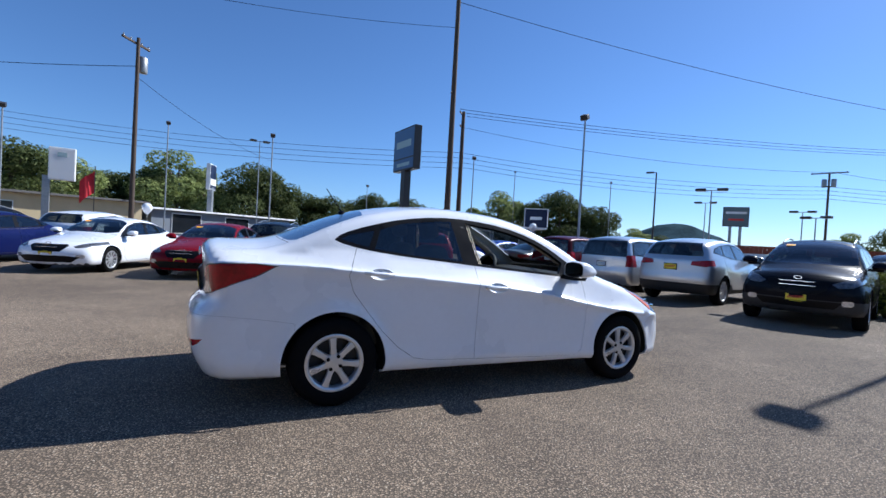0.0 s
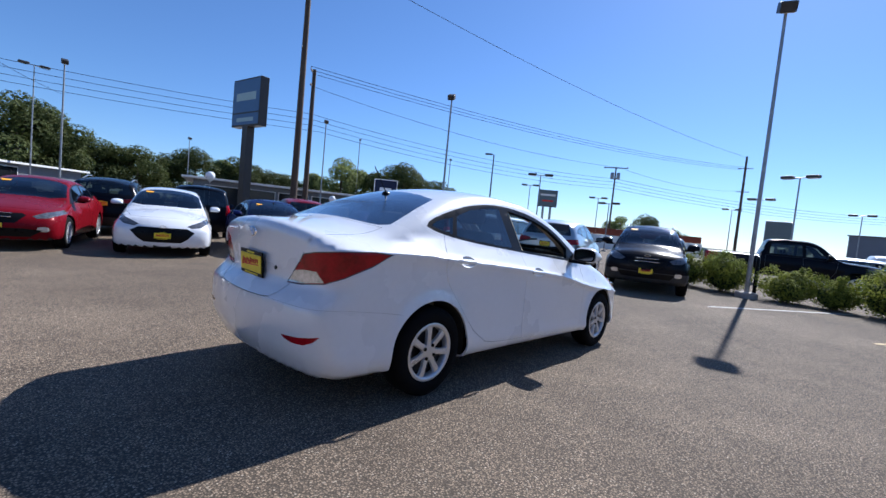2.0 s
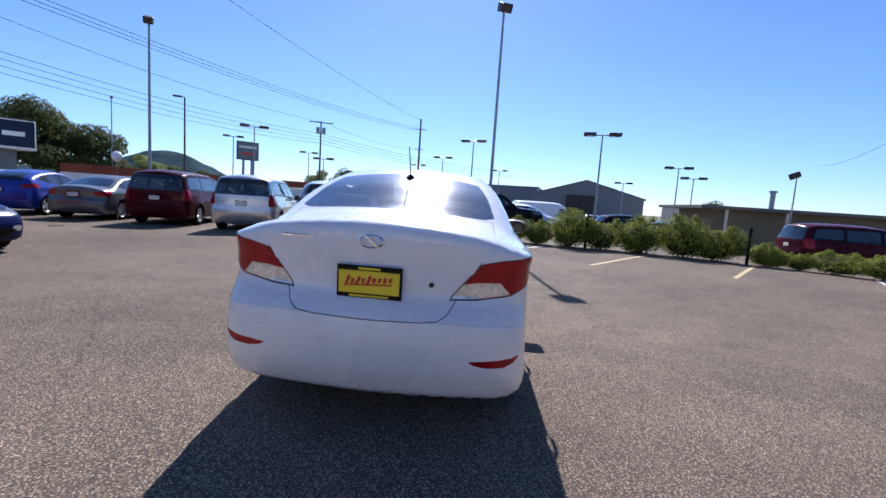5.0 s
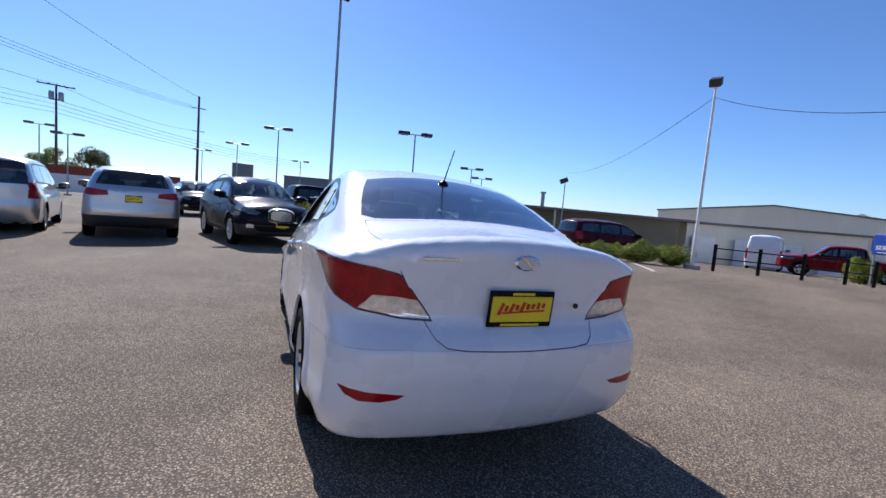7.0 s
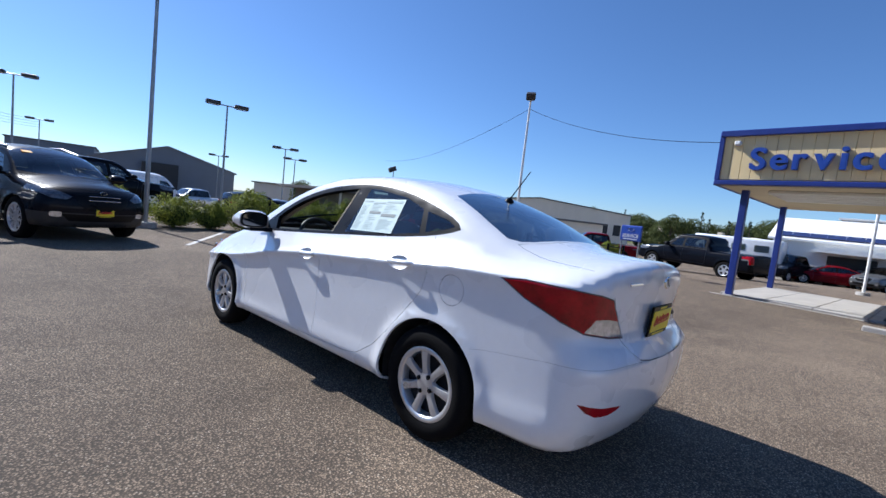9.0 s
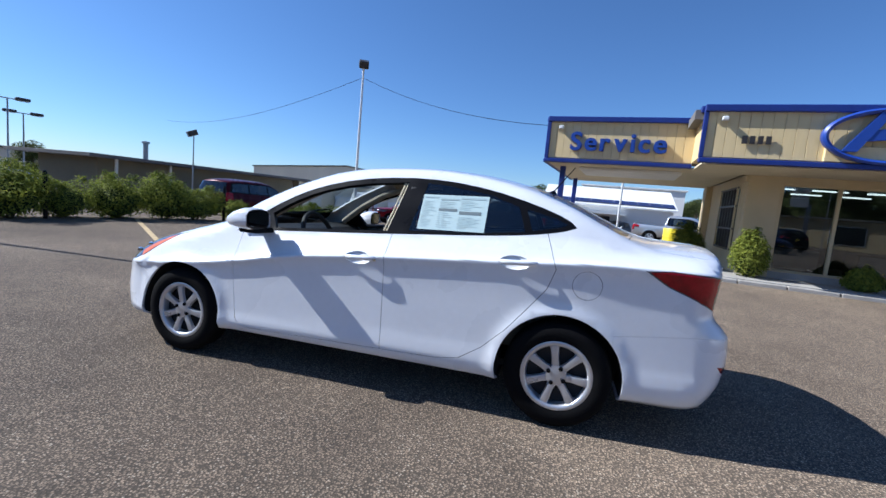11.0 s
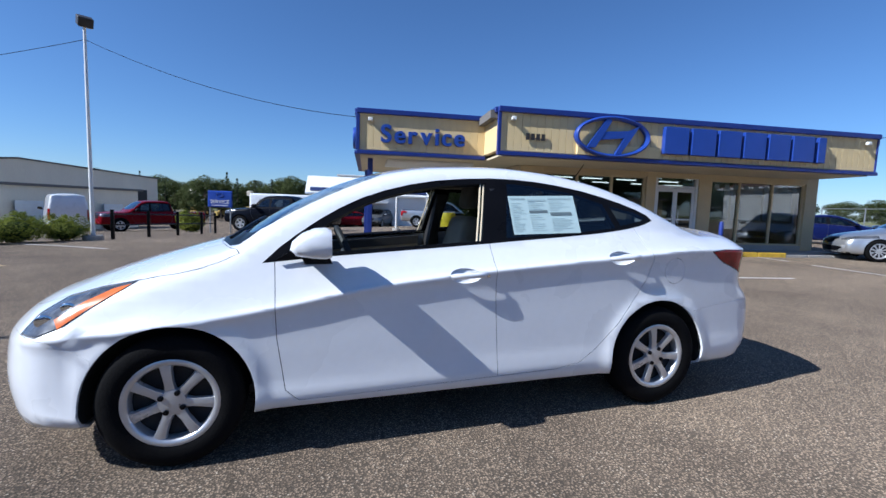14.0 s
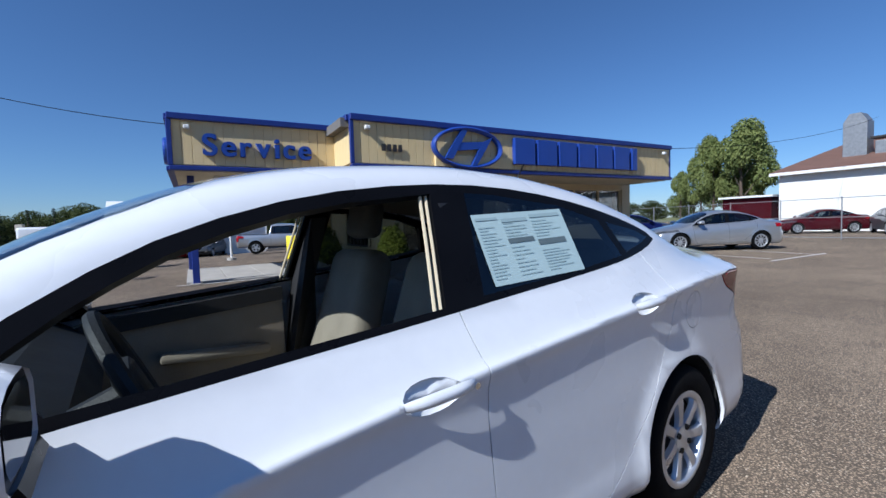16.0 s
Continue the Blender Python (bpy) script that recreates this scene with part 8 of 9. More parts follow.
# ---- poles, lamps, wires ----
def lamp_pole(x, y, h, kind, label, mat="grey_metal", r=0.07, turn=0.0):
    z = gz(x, y)
    p = thing("street_lamp", (x, y, z), turn, label, "street lamp", "lot lamps")
    h = h - z
    part("foot", lathe([(0.26, -0.2), (0.26, 0.12), (0.24, 0.15), (0.0005, 0.15)], 16, "z"), M["concrete"], p)
    part("pole", tube((0, 0, 0.1), (0, 0, h - 0.05), r, r * 0.62, 12), M[mat], p, smooth=True)
    if kind == "single":
        head = box(0.42, 0.36, 0.26, bevel=0.03)
        bmesh.ops.transform(head, matrix=pose(0.08, 0, h + 0.08, 0, 24, 0), verts=head.verts)
        hd = part("lamp_head", head, M["dark_metal"], p)
        lens = box(0.34, 0.30, 0.02, bevel=0.005, seg=1)
        bmesh.ops.transform(lens, matrix=pose(0.08, 0, h + 0.08, 0, 24, 0) @ Matrix.Translation((0, 0, -0.135)), verts=lens.verts)
        part("lens", lens, M["lamp_clear"], p)
    elif kind == "double":
        part("cross_arm", tube((-0.75, 0, h - 0.03), (0.75, 0, h - 0.03), 0.035, n=8), M[mat], p)
        for sx in (-0.72, 0.72):
            part("lamp_head", box(0.72, 0.40, 0.20, (sx, 0, h + 0.02), bevel=0.04), M["dark_metal"], p)
            part("lens", box(0.56, 0.32, 0.02, (sx, 0, h - 0.09), bevel=0.004, seg=1), M["lamp_clear"], p)
    elif kind == "arm":
        part("cross_arm", tube((0, 0, h - 0.05), (-0.5, 0, h - 0.02), 0.03, n=8), M[mat], p)
        part("lamp_head", box(0.8, 0.34, 0.16, (-0.62, 0, h - 0.02), bevel=0.03), M["dark_metal"], p)
    return p


SINGLE, DOUBLE = "tall grey lot lamp with one box head", "grey lot lamp with two flat heads"
lamp_pole(10.40, -0.82, 7.25, "single", "tall weathered steel lot lamp at the hedge", r=0.057, turn=200)
lamp_pole(6.93, -12.66, 6.05, "single", "slim grey lot lamp with a cable bracket", "white_metal", 0.06, 120)
lamp_pole(13.89, 13.76, 7.8, "single", SINGLE, turn=210)
lamp_pole(-8.3, 44.2, 10.6, "single", SINGLE, turn=280)
lamp_pole(0.26, 35.3, 9.0, "single", SINGLE, turn=270)
lamp_pole(18.2, 33.4, 9.2, "single", SINGLE, turn=250)
lamp_pole(43.8, 64.4, 14.6, "single", SINGLE, r=0.11, turn=240)
lamp_pole(55.0, 52.0, 12.6, "single", SINGLE, r=0.1, turn=230)
lamp_pole(-15.9, 33.7, 8.2, "single", SINGLE, turn=280)
lamp_pole(16.0, 64.0, 9.1, "single", SINGLE, turn=280)
lamp_pole(38.4, 29.45, 9.85, "arm", "dark lot lamp with one arm", "dark_metal", 0.11, 300)
lamp_pole(-0.2, 52.0, 11.6, "double", DOUBLE, turn=10)
for x, y, h, tn in ((23.15, -7.52, 5.77, 80), (33.48, 0.34, 6.4, 70), (45.56, 3.91, 6.1, 80), (30.56, 18.0, 6.2, 120), (44.5, 27.9, 7.0, 120), (49.2, 20.9, 6.1, 110), (33.83, -16.68, 5.2, 70), (37.0, -19.4, 4.7, 70), (53.4, -18.5, 5.0, 80), (58.0, -3.0, 6.0, 80), (62.0, 9.0, 6.4, 90), (41.0, 16.0, 4.8, 90)):
    lamp_pole(x, y, h, "double", DOUBLE, turn=tn)
lamp_pole(16.8, -14.5, 3.3, "single", "low lamp on a slim pole past the hedge", turn=60, r=0.04)


def utility_pole(x, y, h, arms, turn, can=True, r=0.15):
    z = gz(x, y)
    p = thing("utility_pole", (x, y, z), turn, "dark weathered wooden utility pole", "utility pole", "utility poles")
    part("pole", tube((0, 0, -0.3), (0, 0, h - z), r, r * 0.62, 10), M["wood_pole"], p, smooth=True)
    for az, ln in arms:
        part("cross_arm", box(ln, 0.10, 0.12, (0, 0.12, h - z - az), bevel=0.01, seg=1), M["wood_pole"], p)
        for k in (-0.45, -0.2, 0.2, 0.45):
            part("insulator", lathe([(0.0005, 0), (0.05, 0.0), (0.035, 0.06), (0.05, 0.09), (0.0005, 0.14)], 10, "z"), M["grey_metal"], p).matrix_basis = Matrix.Translation((k * ln, 0.12, h - z - az + 0.06))
    if can:
        for sx in (-0.4, 0.4) if len(arms) > 1 else (0.4,):
            c = lathe([(0.0005, -0.45), (0.22, -0.45), (0.24, -0.4), (0.24, 0.4), (0.2, 0.45), (0.0005, 0.46)], 16, "z")
            part("transformer", c, M["grey_metal"], p, smooth=True, sharp=40).matrix_basis = Matrix.Translation((sx, 0, h - z - (arms[0][0] if arms else 0.4) - 1.1))
    return p


utility_pole(-7.6, 26.8, 11.8, [(0.3, 2.0)], 60)
utility_pole(16.44, 35.1, 25.0, [(9.5, 1.0)], 50, False, 0.33)
utility_pole(18.5, 36.76, 14.6, [(0.3, 2.2), (1.6, 1.6)], 50, False, 0.28)
utility_pole(57.3, 22.5, 11.2, [(0.1, 3.2), (1.6, 1.2)], 110)
utility_pole(100.0, 14.5, 20.0, [(2.4, 2.6), (7.0, 2.2)], 100, False, 0.3)


def wire(a, b, sag, r=0.014, label="dark overhead cable between poles", name="cable", mat="wire"):
    bm = bmesh.new()
    a, b = Vector(a), Vector(b)
    rings, n = [], 18
    for i in range(n + 1):
        t = i / n
        c = a.lerp(b, t) - Vector((0, 0, sag * 4 * t * (1 - t)))
        rings.append([bm.verts.new(c + Vector((0, 0, r)) if k == 0 else c + Vector((r * 0.87 * (1 if k == 1 else -1) * -(b - a).normalized().y, r * 0.87 * (1 if k == 1 else -1) * (b - a).normalized().x, -r * 0.5))) for k in range(3)])
    for p, q in zip(rings, rings[1:]):
        for k in range(3):
            bm.faces.new((p[k], p[(k + 1) % 3], q[(k + 1) % 3], q[k]))
    solid(name, bm, M[mat], (0, 0, 0), label=label, category="cable", group="overhead cables")


wire((6.93, -12.66, 5.65), (-0.62, -9.8, 3.62), 0.35, 0.010, "thin cable from the lamp to the showroom")
wire((6.93, -12.66, 5.65), (29.0, -24.0, 5.4), 0.7, 0.009, "thin cable running past the hedge")
wire((-15.3, -6.4, 3.7), (-41.4, -4.6, 7.6), 0.5, 0.012, "cable from the showroom roof to a pole")
for k in range(4):
    wire((-28, 58 + k, 12.4 - 0.45 * k), (18.5 + 0.3 * k, 36.8, 10.4 - 0.5 * k), 0.9, 0.022)
    wire((18.5 + 0.3 * k, 36.8, 10.4 - 0.5 * k), (57.3, 22.5, 9.6 - 0.45 * k), 0.9, 0.022)
    wire((57.3, 22.5, 9.6 - 0.45 * k), (110, -8, 10.0 - 0.45 * k), 1.0, 0.025)
for k in (-1, 0, 1):
    wire((18.5 + 0.9 * k, 36.76 + 0.9 * k, 14.5), (100 + k, 14.5 + k, 17.6), 1.4, 0.026)
wire((16.44, 35.1, 24.5), (100.0, 14.5, 19.8), 1.6, 0.03)
wire((16.44, 35.1, 22.0), (-30.0, 47.0, 24.0), 1.5, 0.022)
wire((57.3, 22.5, 11.3), (100.0, 14.5, 13.2), 1.0, 0.022)
wire((-7.6, 26.8, 10.2), (-40.0, 44.0, 12.5), 0.8, 0.02)
wire((-7.6, 26.8, 9.6), (0.26, 35.3, 7.0), 0.5, 0.014)
wire((18.5, 36.76, 13.0), (57.3, 22.5, 11.2), 1.0, 0.02)


# ---- signs and far buildings ----
def pylon_sign(x, y, turn, post_h, z0, z1, w, mat, label, thick=0.35, posts=(0,), frame="dark_metal", post_r=0.16, bands=(), post_mat="grey_metal"):
    g0 = gz(x, y)
    s = thing("pylon_sign", (x, y, 0), turn, label, "sign")
    for px in posts:
        part("post", box(post_r * 2, post_r * 1.6, z0 + 0.3 - g0, (px, 0, (z0 + 0.3 + g0) / 2), bevel=0.01, seg=1), M[post_mat], s)
    part("cabinet", box(w, thick, z1 - z0, (0, 0, (z0 + z1) / 2), bevel=0.03), M[frame], s)
    for sy in (1, -1):
        part("face", box(w * 0.94, 0.03, (z1 - z0) * 0.93, (0, sy * (thick / 2 + 0.006), (z0 + z1) / 2), bevel=0.008, seg=1), M[mat], s)
        for bz, bw, bh, bm_ in bands:
            part("print_bar", box(w * bw, 0.02, (z1 - z0) * bh, (0, sy * (thick / 2 + 0.026), z0 + (z1 - z0) * bz)), M[bm_], s)
    return s


# the dark post colour stands in for its side turned from the sun
pylon_sign(11.9, 34.9, 97, 10, 7.5, 11.4, 4.2, "sign_blue", "tall pylon sign with a dull blue face, post darkened to imitate its shaded side", 0.7, (0,), "dark_metal", 0.40, ((0.28, 0.94, 0.03, "dark_metal"), (0.62, 0.7, 0.16, "print_grey"), (0.14, 0.6, 0.08, "print_grey")), "dark_metal")
pylon_sign(-14.5, 39.5, 10, 6, 4.2, 6.7, 1.6, "white_wall", "white pylon sign on grey posts", 0.4, (-0.9,), "white_metal", 0.22, ((0.78, 0.35, 0.14, "print_grey"),))
pylon_sign(-5.0, 51.3, 75, 8, 5.4, 8.2, 1.9, "sign_navy", "dark blue pylon sign on a pale post", 0.4, (0,), "white_metal", 0.3, ((0.30, 0.9, 0.25, "white_metal"),))
pylon_sign(71.5, 41.0, 130, 9, 6.2, 9.4, 3.6, "print_dark", "dark pylon sign on two posts", 0.5, (-0.7, 0.7), "dark_metal", 0.2, ((0.7, 0.8, 0.12, "white_metal"), (0.35, 0.6, 0.10, "plate_red")))
pylon_sign(28.3, 36.6, 140, 5, 3.2, 5.4, 2.6, "sign_navy", "dark blue dealer sign on a pale post", 0.35, (0.3,), "white_metal", 0.2, ((0.5, 0.5, 0.16, "white_metal"),))
pylon_sign(63.5, 4.2, 100, 5, 2.2, 5.3, 2.7, "print_dark", "square dark sign on a pale post", 0.3, (0,), "grey_metal", 0.15)
ss = pylon_sign(4.72, -19.63, 170, 1.5, 0.86, 1.62, 1.08, "blue_sign", "small blue service sign with a white oval on two posts", 0.06, (-0.45, 0.45), "blue_sign", 0.03)
ovr = lathe([(0.16, -0.01), (0.16, 0.01), (0.135, 0.01), (0.135, -0.01)], 28)
for v in ovr.verts:
    v.co.z *= 0.52
bmesh.ops.translate(ovr, vec=(0, -0.06, 1.42), verts=ovr.verts)
part("oval_mark", ovr, M["white_metal"], ss)
tc = bpy.data.curves.new("word", "FONT")
tc.body, tc.size, tc.extrude, tc.align_x = "SERVICE", 0.23, 0.006, "CENTER"
tob = bpy.data.objects.new("word", tc)
scene.collection.objects.link(tob)
bpy.context.view_layer.update()
wm = bpy.data.meshes.new_from_object(tob.evaluated_get(bpy.context.evaluated_depsgraph_get()))
bpy.data.objects.remove(tob)
wm.materials.clear()
wm.materials.append(M["white_metal"])
wo = new("sign_word", wm)
wo.parent = ss
wo.matrix_basis = pose(0, -0.056, 1.04, 90, 0, 0)
part("print_bar", box(0.7, 0.008, 0.03, (0, -0.055, 0.95)), M["white_metal"], ss)

flag = thing("banner_flag", (-11.6, 36.0, 0), 0, "red feather banner on a slim pole", "flag")
part("pole", tube((0, 0, 0), (0, 0, 5.2), 0.03), M["dark_metal"], flag)
fl = bmesh.new()
rows = []
for i in range(10):
    t = i / 9
    rows.append([fl.verts.new((-0.9 * t, 0.15 * math.sin(t * 7 + k), 4.9 - 1.6 * k - t * 0.9)) for k in (0, 1)])
for p, q in zip(rows, rows[1:]):
    fl.faces.new((p[0], q[0], q[1], p[1]))
part("cloth", fl, M["flag_red"], flag, smooth=True)


def block_building(name, a, b, depth, z1, wall, roof, label, overhang=0.25, openings=(), base=None, ridge=0.0, lip=0.18):
    """A low building whose front runs from a to b on the ground; openings: (from, to, z0, z1, material) along the front."""
    a, b = Vector(a), Vector(b)
    ln = (b - a).length
    turn = math.degrees(math.atan2(b.y - a.y, b.x - a.x))
    g0 = min(gz(a.x, a.y), gz(b.x, b.y)) if base is None else base
    t = thing(name, (a.x, a.y, 0), turn, label, "building")
    face = -1 if depth > 0 else 1
    deep = abs(depth)
    part("wall", box(ln, deep, z1 - g0, (ln / 2, depth / 2, (z1 + g0) / 2)) if not ridge else prism([(0, g0), (ln, g0), (ln, z1), (ln / 2, z1 + ridge), (0, z1)], depth, "y"), M[wall], t)
    if not ridge:
        part("roof", box(ln + 2 * overhang, deep + 2 * overhang, lip, (ln / 2, depth / 2, z1 + lip / 2 + 0.004), bevel=0.01, seg=1), M[roof], t)
    else:
        for sg in (0, 1):
            x0, x1 = (-overhang, ln / 2) if sg == 0 else (ln / 2, ln + overhang)
            za, zb = (z1 - ridge * overhang * 2 / ln, z1 + ridge) if sg == 0 else (z1 + ridge, z1 - ridge * overhang * 2 / ln)
            part("roof_slope", prism([(x0, za + 0.01), (x1, zb + 0.01), (x1, zb + lip), (x0, za + lip)], -face * (deep + 2 * overhang), "y", None, face * overhang), M[roof], t)
    for x0, x1, za, zb, mt in openings:
        # an opening is only a dark sheet in place of its shade
        o = new("opening" if mt == "interior_shade" else "window")
        o.parent = t
        part("frame", box(x1 - x0 + 0.14, 0.10, zb - za + 0.14, ((x0 + x1) / 2, 0.02 * face, (za + zb) / 2)), M["white_metal" if mt != "interior_shade" else wall], o)
        part("leaf" if mt == "white_metal" else "pane", box(x1 - x0, 0.08, zb - za, ((x0 + x1) / 2, 0.05 * face, (za + zb) / 2)), M[mt], o)
    return t


# metal warehouse with a shallow gable, low olive block in front of it
block_building("warehouse", (20.2, -64.1), (43.5, -51.5), -34, 3.7, "tan_siding", "roof_felt", "long tan metal warehouse with a shallow gable", 0.2, ((1.2, 2.2, 0.6, 2.2, "interior_shade"), (3.0, 3.9, 0.6, 2.2, "interior_shade")), ridge=1.35)
block_building("low_building", (21.6, -29.6), (22.2, -13.8), -4.5, 1.80, "olive_wall", "roof_felt", "low olive block building with a flat overhanging roof", 1.0, ())
block_building("low_building", (15.8, -43.5), (21.4, -30.2), -12, 1.75, "tan_siding", "roof_felt", "low grey metal workshop with roll-up doors", 0.3, ())
vent = thing("roof_vent", (24.6, -18.5, 1.98), 0, "galvanised flue on the flat roof", "flue")
part("pipe", tube((0, 0, 0), (0, 0, 1.1), 0.14, n=14), M["grey_metal"], vent)
part("cap", lathe([(0.22, 1.08), (0.22, 1.2), (0.0005, 1.24)], 14, "z"), M["grey_metal"], vent)
for k in range(4):
    cc = Vector((17.0, -40.8)).lerp(Vector((21.0, -31.4)), k / 3)
    d = thing("roll_up_door", (cc.x - 0.35, cc.y + 0.1, gz(cc.x, cc.y)), 67, "pale roll-up door of the workshop", "door", "roll-up doors")
    for j in range(7):
        part("slat", box(1.9, 0.06, 0.29, (0, 0, 0.16 + 0.3 * j), bevel=0.01, seg=1), M["white_metal"], d)
# grey gabled shed across the neighbouring lot, flat block beside it
block_building("gabled_shed", (70.4, -27.4), (75.0, -9.6), -30, 3.6, "grey_siding", "grey_siding", "large grey metal shed with a low gable", 0.3, (), ridge=2.7)
sd = thing("shed_opening", (72.6, -17.6, 0), 75.5, "dark sheet standing in for the shaded doorway of the grey shed", "door")
# a dark sheet on the wall imitates the shade inside the doorway
part("pane", box(4.6, 0.3, 5.0, (0, 0.1, 1.3)), M["interior_shade"], sd)
block_building("flat_block", (86.0, -12.0), (88.0, -2.0), -18, 5.2, "grey_siding", "roof_felt", "flat grey block beside the shed", 0.2, ())
block_building("low_building", (56.0, -31.0), (64.0, -27.8), -10, 2.6, "tan_siding", "roof_felt", "long low shed past the grey shed", 0.3, ())
block_building("low_building", (45.0, -38.0), (56.0, -31.5), -10, 2.2, "tan_siding", "roof_felt", "long low tan shed", 0.3, ())
# across the street
block_building("low_building", (-34.0, 33.0), (-10.2, 45.0), 14, 3.1, "cream_wall", "roof_felt", "long low cream commercial building", 0.5, ((4, 7, 0.5, 2.4, "window_dark"), (9, 12, 0.5, 2.4, "window_dark"), (15, 18, 0.5, 2.4, "window_dark")))
# grey siding imitates the shade on this street-side wall
block_building("low_building", (-9.6, 46.0), (4.0, 57.0), 14, 2.7, "grey_siding", "white_metal", "long low commercial building, wall shade painted as grey, with a white roof edge", 0.5, ((2, 5, 0.5, 2.4, "window_dark"), (8, 11, 0.5, 2.4, "window_dark")))
block_building("showroom_far", (10.0, 41.5), (27.5, 35.5), 12, 3.0, "grey_siding", "white_metal", "low grey showroom with dark windows across the street", 0.9, tuple((1 + 3.2 * k, 3.8 + 3.2 * k, 0.4, 2.5, "window_dark") for k in range(5)))
fence = thing("board_fence", (31.5, 36.0, 0), -50, "rust red board fence above a pale wall", "fence")
part("wall", box(34, 0.2, 1.6, (17, 0, 0.8)), M["white_wall"], fence)
bme = mesh_of("board", box(0.34, 0.06, 0.75, bevel=0.008, seg=1), M["red_barrier"])
for i in range(96):
    b = new("board", bme)
    b.parent = fence
    b.matrix_basis = Matrix.Translation((0.2 + i * 0.353, -0.02, 2.0))

# white building by the far cars, with its brown roof and ducts
wb = thing("white_building", (-37.4, -9.0, 0), 82.5, "plain white building with a brown pitched roof", "building")
part("wall", box(30, 14, 3.95, (15, 7, 1.97)), M["white_wall"], wb)
part("roof", prism([(-0.5, 3.9), (14.5, 7.3), (14.5, 7.5), (-0.5, 4.1)], 30.8, "x", None, -0.4), M["brown_roof"], wb)
part("eave", box(30.8, 0.12, 0.2, (15, -0.48, 3.98)), M["white_metal"], wb)
part("gable_wall", prism([(0.0, 3.9), (14.0, 3.9), (14.0, 7.05)], 0.2, "x", None, 0.02), M["white_wall"], wb)
duct = thing("roof_duct", (-41.4, -5.6, 4.5), 82.5, "galvanised ducts and flues on the brown roof", "duct")
part("duct_box", box(1.3, 1.2, 3.0, (0, 0, 1.4), bevel=0.03), M["grey_metal"], duct)
part("duct_cap", prism([(-0.65, 2.9), (0.65, 2.9), (0.3, 3.5), (-0.3, 3.5)], 1.2, "y", None, -0.6), M["grey_metal"], duct)
part("platform", box(2.2, 1.2, 0.12, (1.9, 0, 1.7)), M["dark_metal"], duct)
part("fan_box", box(1.5, 1.1, 0.9, (1.8, 0, 1.0), bevel=0.03), M["grey_metal"], duct)
for px, ph in ((2.9, 3.0), (4.2, 2.8)):
    part("flue", tube((px, 0, -0.4), (px, 0, ph), 0.16, n=12), M["grey_metal"], duct)
part("flue_cap", lathe([(0.34, 2.3), (0.34, 2.9), (0.0005, 3.0)], 14, "z"), M["grey_metal"], duct).matrix_basis = Matrix.Translation((4.2, 0, 0))
porch = thing("lean_to", (-38.5, -13.0, 0), 82.5, "low dark red lean-to with a pale flat roof", "shed")
part("wall", box(3.4, 3.0, 2.5, (1.7, 1.5, 1.25)), M["maroon_paint"], porch)
part("roof", box(3.8, 3.4, 0.14, (1.7, 1.4, 2.58)), M["white_metal"], porch)

# mesh fence past the silver sedan
cf = thing("wire_fence", (-27.5, -15.0, 0), 78, "galvanised wire fence with posts", "fence")
for i in range(12):
    part("post", tube((i * 2.4, 0, 0), (i * 2.4, 0, 1.9), 0.025, n=8), M["grey_metal"], cf)
for z in (0.1, 1.0, 1.85):
    part("rail", tube((0, 0, z), (26.4, 0, z), 0.018, n=6), M["grey_metal"], cf)
wv, wf = [], []
for i in range(150):
    for s in (1, -1):
        x0 = i * 0.176
        x1 = x0 + s * 1.75
        if not 0 <= x1 <= 26.4:
            continue
        k = len(wv)
        wv += [(x0 - 0.0015, 0, 0.1), (x0 + 0.0015, 0, 0.1), (x1 + 0.0015, 0, 1.85), (x1 - 0.0015, 0, 1.85)]
        wf.append((k, k + 1, k + 2, k + 3))
me = bpy.data.meshes.new("mesh_wires")
me.from_pydata(wv, [], wf)
me.materials.append(M["grey_metal"])
mw = new("mesh_wires", me)
mw.parent = cf
tagged(mw, kind="stuff")

# white workshop with solar panels, taller white hall behind it
ws = thing("workshop", (0.9, -39.4, 0), 177.5, "white workshop with a row of blue solar panels", "building")
part("wall", box(11.0, 9.0, 3.3, (5.5, 4.5, 0.6)), M["white_wall"], ws)
part("roof", prism([(-0.3, 2.2), (4.6, 4.0), (4.6, 3.85), (-0.3, 2.05)], 11.6, "x", None, -0.3), M["white_metal"], ws)
# dark sheet drawn for the shade in the workshop's open bay
part("bay_door", box(2.6, 0.1, 2.2, (4.6, -0.06, 0.1)), M["interior_shade"], ws)
part("porch_roof", box(4.6, 1.6, 0.2, (4.8, -0.8, 1.5)), M["white_metal"], ws)
pm = mesh_of("solar_panel", box(0.98, 0.05, 0.92, bevel=0.01, seg=1), M["panel_blue"])
for i in range(11):
    b = new("solar_panel", pm)
    b.parent = ws
    b.matrix_basis = pose(0.6 + i * 1.0, 0.42, 2.56, -70, 0, 0)
block_building("white_hall", (-14.5, -55.0), (-2.8, -56.6), -16, 4.9, "white_wall", "white_metal", "tall plain white hall", 0.2, ())
rv = thing("camper", (2.6, -36.6, gz(2.6, -36.6)), 176, "white camper trailer parked by the workshop", "trailer")
part("shell", box(5.6, 2.2, 2.2, (0, 0, 1.7), bevel=0.18, seg=3), M["white_gloss"], rv, smooth=True)
part("stripe", box(5.0, 2.23, 0.16, (0, 0, 1.5)), M["print_grey"], rv)
for x in (-1.6, 0.2, 1.6):
    part("window", box(0.9, 2.24, 0.5, (x, 0, 2.1), bevel=0.03, seg=1), M["glass_tint"], rv)
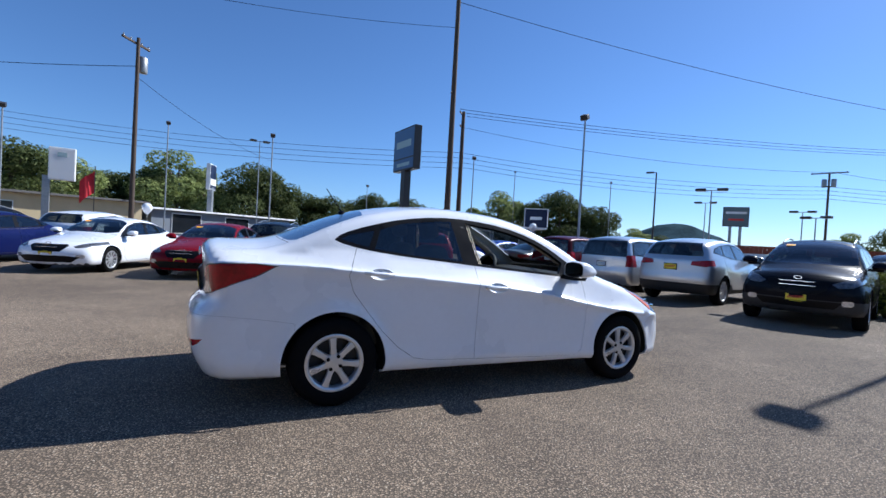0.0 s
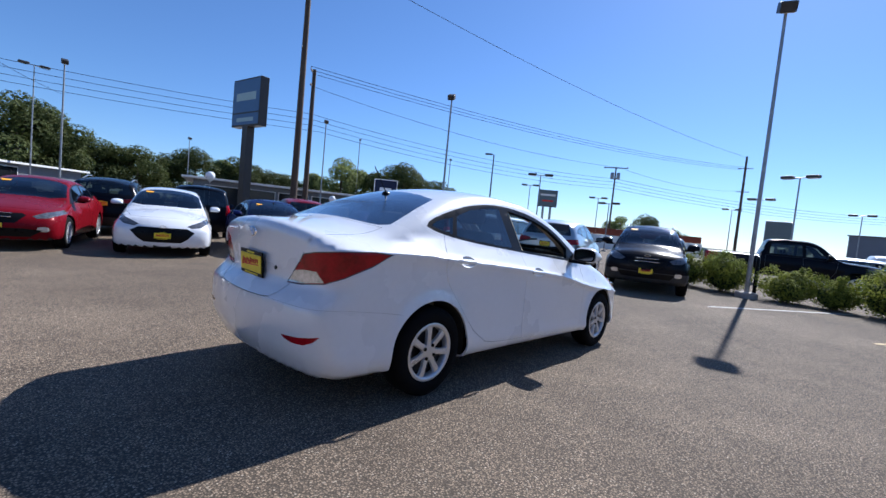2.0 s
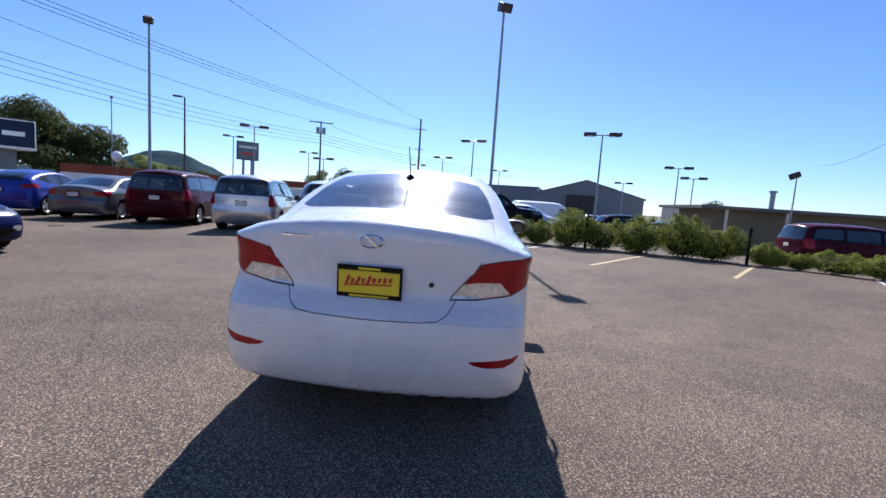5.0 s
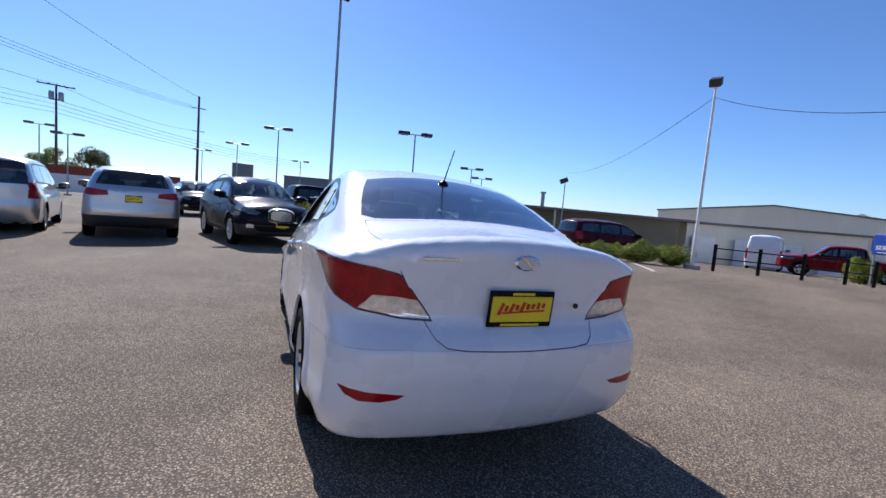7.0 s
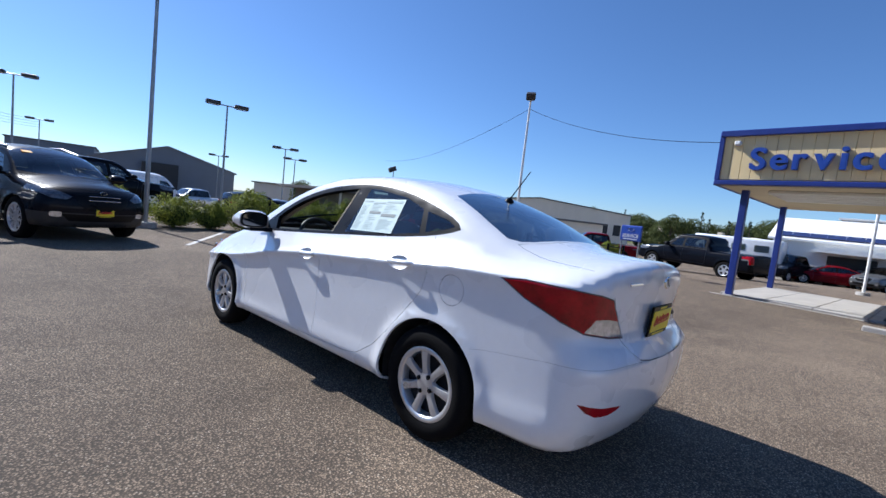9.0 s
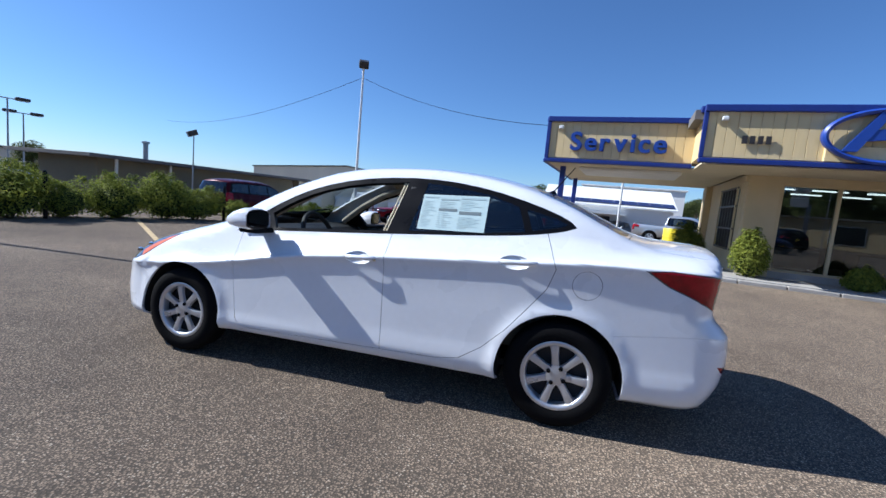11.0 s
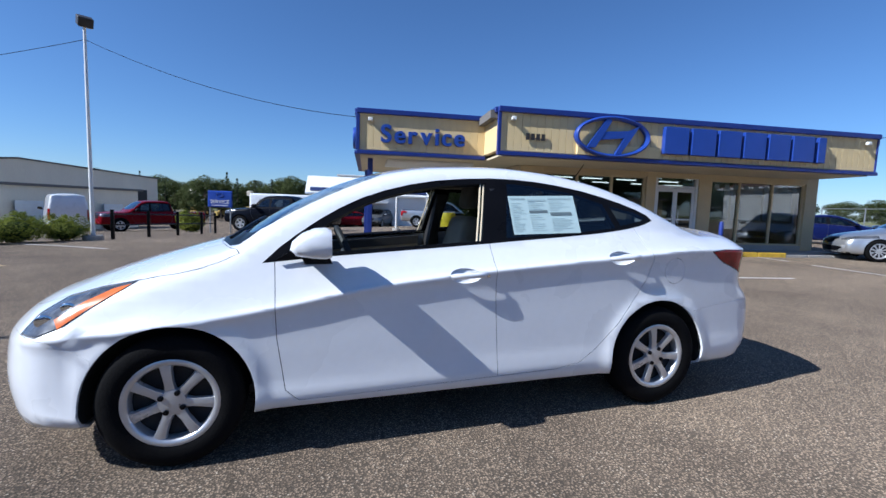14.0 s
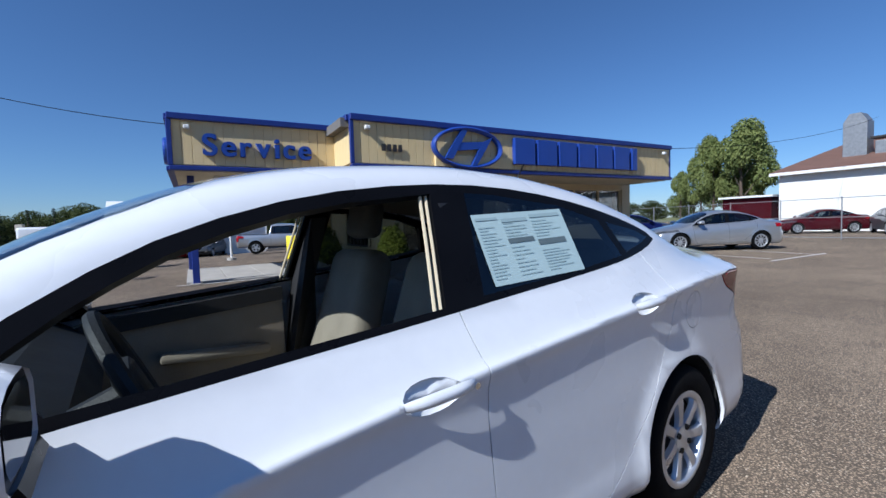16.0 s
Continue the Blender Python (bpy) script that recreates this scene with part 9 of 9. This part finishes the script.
for sg in (1, -1):
    part("tyre", lathe([(0.0005, -0.1), (0.34, -0.1), (0.36, 0.0), (0.34, 0.1), (0.0005, 0.1)], 20), M["rubber"], rv).matrix_basis = Matrix.Translation((0.2, sg * 1.0, 0.36))

# yellow lifting machines parked beyond the pickup
for x, y, tn, lean in ((13.5, -72, 30, 60), (9.8, -73, 80, 75), (6.6, -72, 150, 55), (17.0, -71, 60, 68)):
    g0 = gz(x, y)
    bl = thing("boom_lift", (x, y, g0), tn, "yellow boom lift with its arm folded up", "machine", "boom lifts")
    part("chassis", box(2.4, 1.6, 0.7, (0, 0, 0.75), bevel=0.06), M["machine_tan"], bl)
    part("turret", box(1.5, 1.2, 0.9, (0, 0, 1.5), bevel=0.08), M["machine_tan"], bl)
    e = Vector((2.2 * math.cos(radians(lean)), 0, 1.9 + 2.2 * math.sin(radians(lean))))
    part("boom", tube((0, 0, 1.8), e, 0.16, 0.13, 8), M["machine_tan"], bl)
    part("basket", box(0.9, 0.7, 0.8, tuple(e), bevel=0.03), M["tan_siding"], bl)
    for wx in (-0.8, 0.8):
        for wy in (-0.75, 0.75):
            part("tyre", lathe([(0.0005, -0.14), (0.38, -0.14), (0.42, 0.0), (0.38, 0.14), (0.0005, 0.14)], 16), M["rubber"], bl).matrix_basis = Matrix.Translation((wx, wy, 0.42))

# black rail fence along the hedge's end
rf = thing("rail_fence", (6.7, -13.4, 0), 0, "low black steel rail fence", "fence")
pts = [(6.7, -13.4), (6.2, -15.0), (5.7, -16.6), (5.2, -18.2), (4.9, -19.4)]
for x, y in pts:
    part("post", box(0.09, 0.09, 0.95, (x - 6.7, y + 13.4, gz(x, y) + 0.46), bevel=0.01, seg=1), M["black_trim"], rf)
for (xa, ya), (xb, yb) in zip(pts, pts[1:]):
    for z in (0.45, 0.8):
        part("rail", tube((xa - 6.7, ya + 13.4, gz(xa, ya) + z), (xb - 6.7, yb + 13.4, gz(xb, yb) + z), 0.022, n=8), M["black_trim"], rf)
for x, y in ((10.25, -4.0), (9.4, -8.5), (11.0, -0.9)):
    bp = thing("bollard", (x, y, gz(x, y)), 0, "black steel bollard in the hedge line", "bollard", "hedge bollards")
    part("post", lathe([(0.045, 0), (0.045, 1.05), (0.03, 1.10), (0.0005, 1.11)], 14, "z"), M["black_trim"], bp, smooth=True)

# posts under the olive building's eaves
for y in (-14.2, -17.4):
    ep = thing("eave_post", (21.4, y, gz(21.4, y)), 0, "pale wooden post under the wide eaves", "post", "eave posts")
    part("shaft", box(0.12, 0.12, 1.80 - gz(21.4, y), (0, 0, (1.80 - gz(21.4, y)) / 2), bevel=0.01, seg=1), M["tan_siding"], ep)

# white balloons tied to parked cars
for x, y, z in ((7.96, 15.14, 1.75), (8.9, 10.9, 1.93), (-4.53, 12.63, 1.67), (1.96, 13.11, 1.95)):
    bn = thing("balloon", (x, y, z), 0, "white balloon on a string above a parked car", "balloon", "balloons")
    part("skin", lathe([(0.0005, -0.20), (0.02, -0.19), (0.06, -0.155), (0.12, -0.08), (0.15, 0.0), (0.14, 0.07), (0.10, 0.125), (0.05, 0.155), (0.0005, 0.165)], 22, "z"), M["white_gloss"], bn, smooth=True)
    part("string", tube((0, 0, -0.19), (0.05, 0.05, gz(x, y) - z + 0.02), 0.003, n=5), M["white_metal"], bn)

# wooded hill on the horizon
hill = bmesh.new()
nb, nr = 70, 10
rows = []
for i in range(nb + 1):
    b = 70 - 64 * i / nb
    hh = 38 * math.exp(-(((b - 36.5) / 5.4) ** 2)) + 10 * math.exp(-(((b - 44) / 7.0) ** 2)) + 4 + 2.2 * noise.noise(Vector((b * 0.55, 0, 0))) + 1.2 * noise.noise(Vector((b * 2.1, 3, 0)))
    hh *= min(1, (b - 6) / 10) if b < 16 else 1
    col = []
    for j in range(nr + 1):
        t = j / nr
        d = 560 + 160 * t
        col.append(hill.verts.new((d * math.cos(radians(b)), d * math.sin(radians(b)), -2 + (hh + 2) * math.sin(t * math.pi / 2) + (1.5 * noise.noise(Vector((b * 3, t * 9, 1))) if j else 0))))
    rows.append(col)
for p, q in zip(rows, rows[1:]):
    for j in range(nr):
        hill.faces.new((p[j], p[j + 1], q[j + 1], q[j]))
bmesh.ops.recalc_face_normals(hill, faces=hill.faces)
solid("backdrop_hill", hill, M["hill"], (0, 0, 0), label="wooded hill on the horizon, haze mixed into its bluish colour", category="hill", kind="structure", smooth=True)
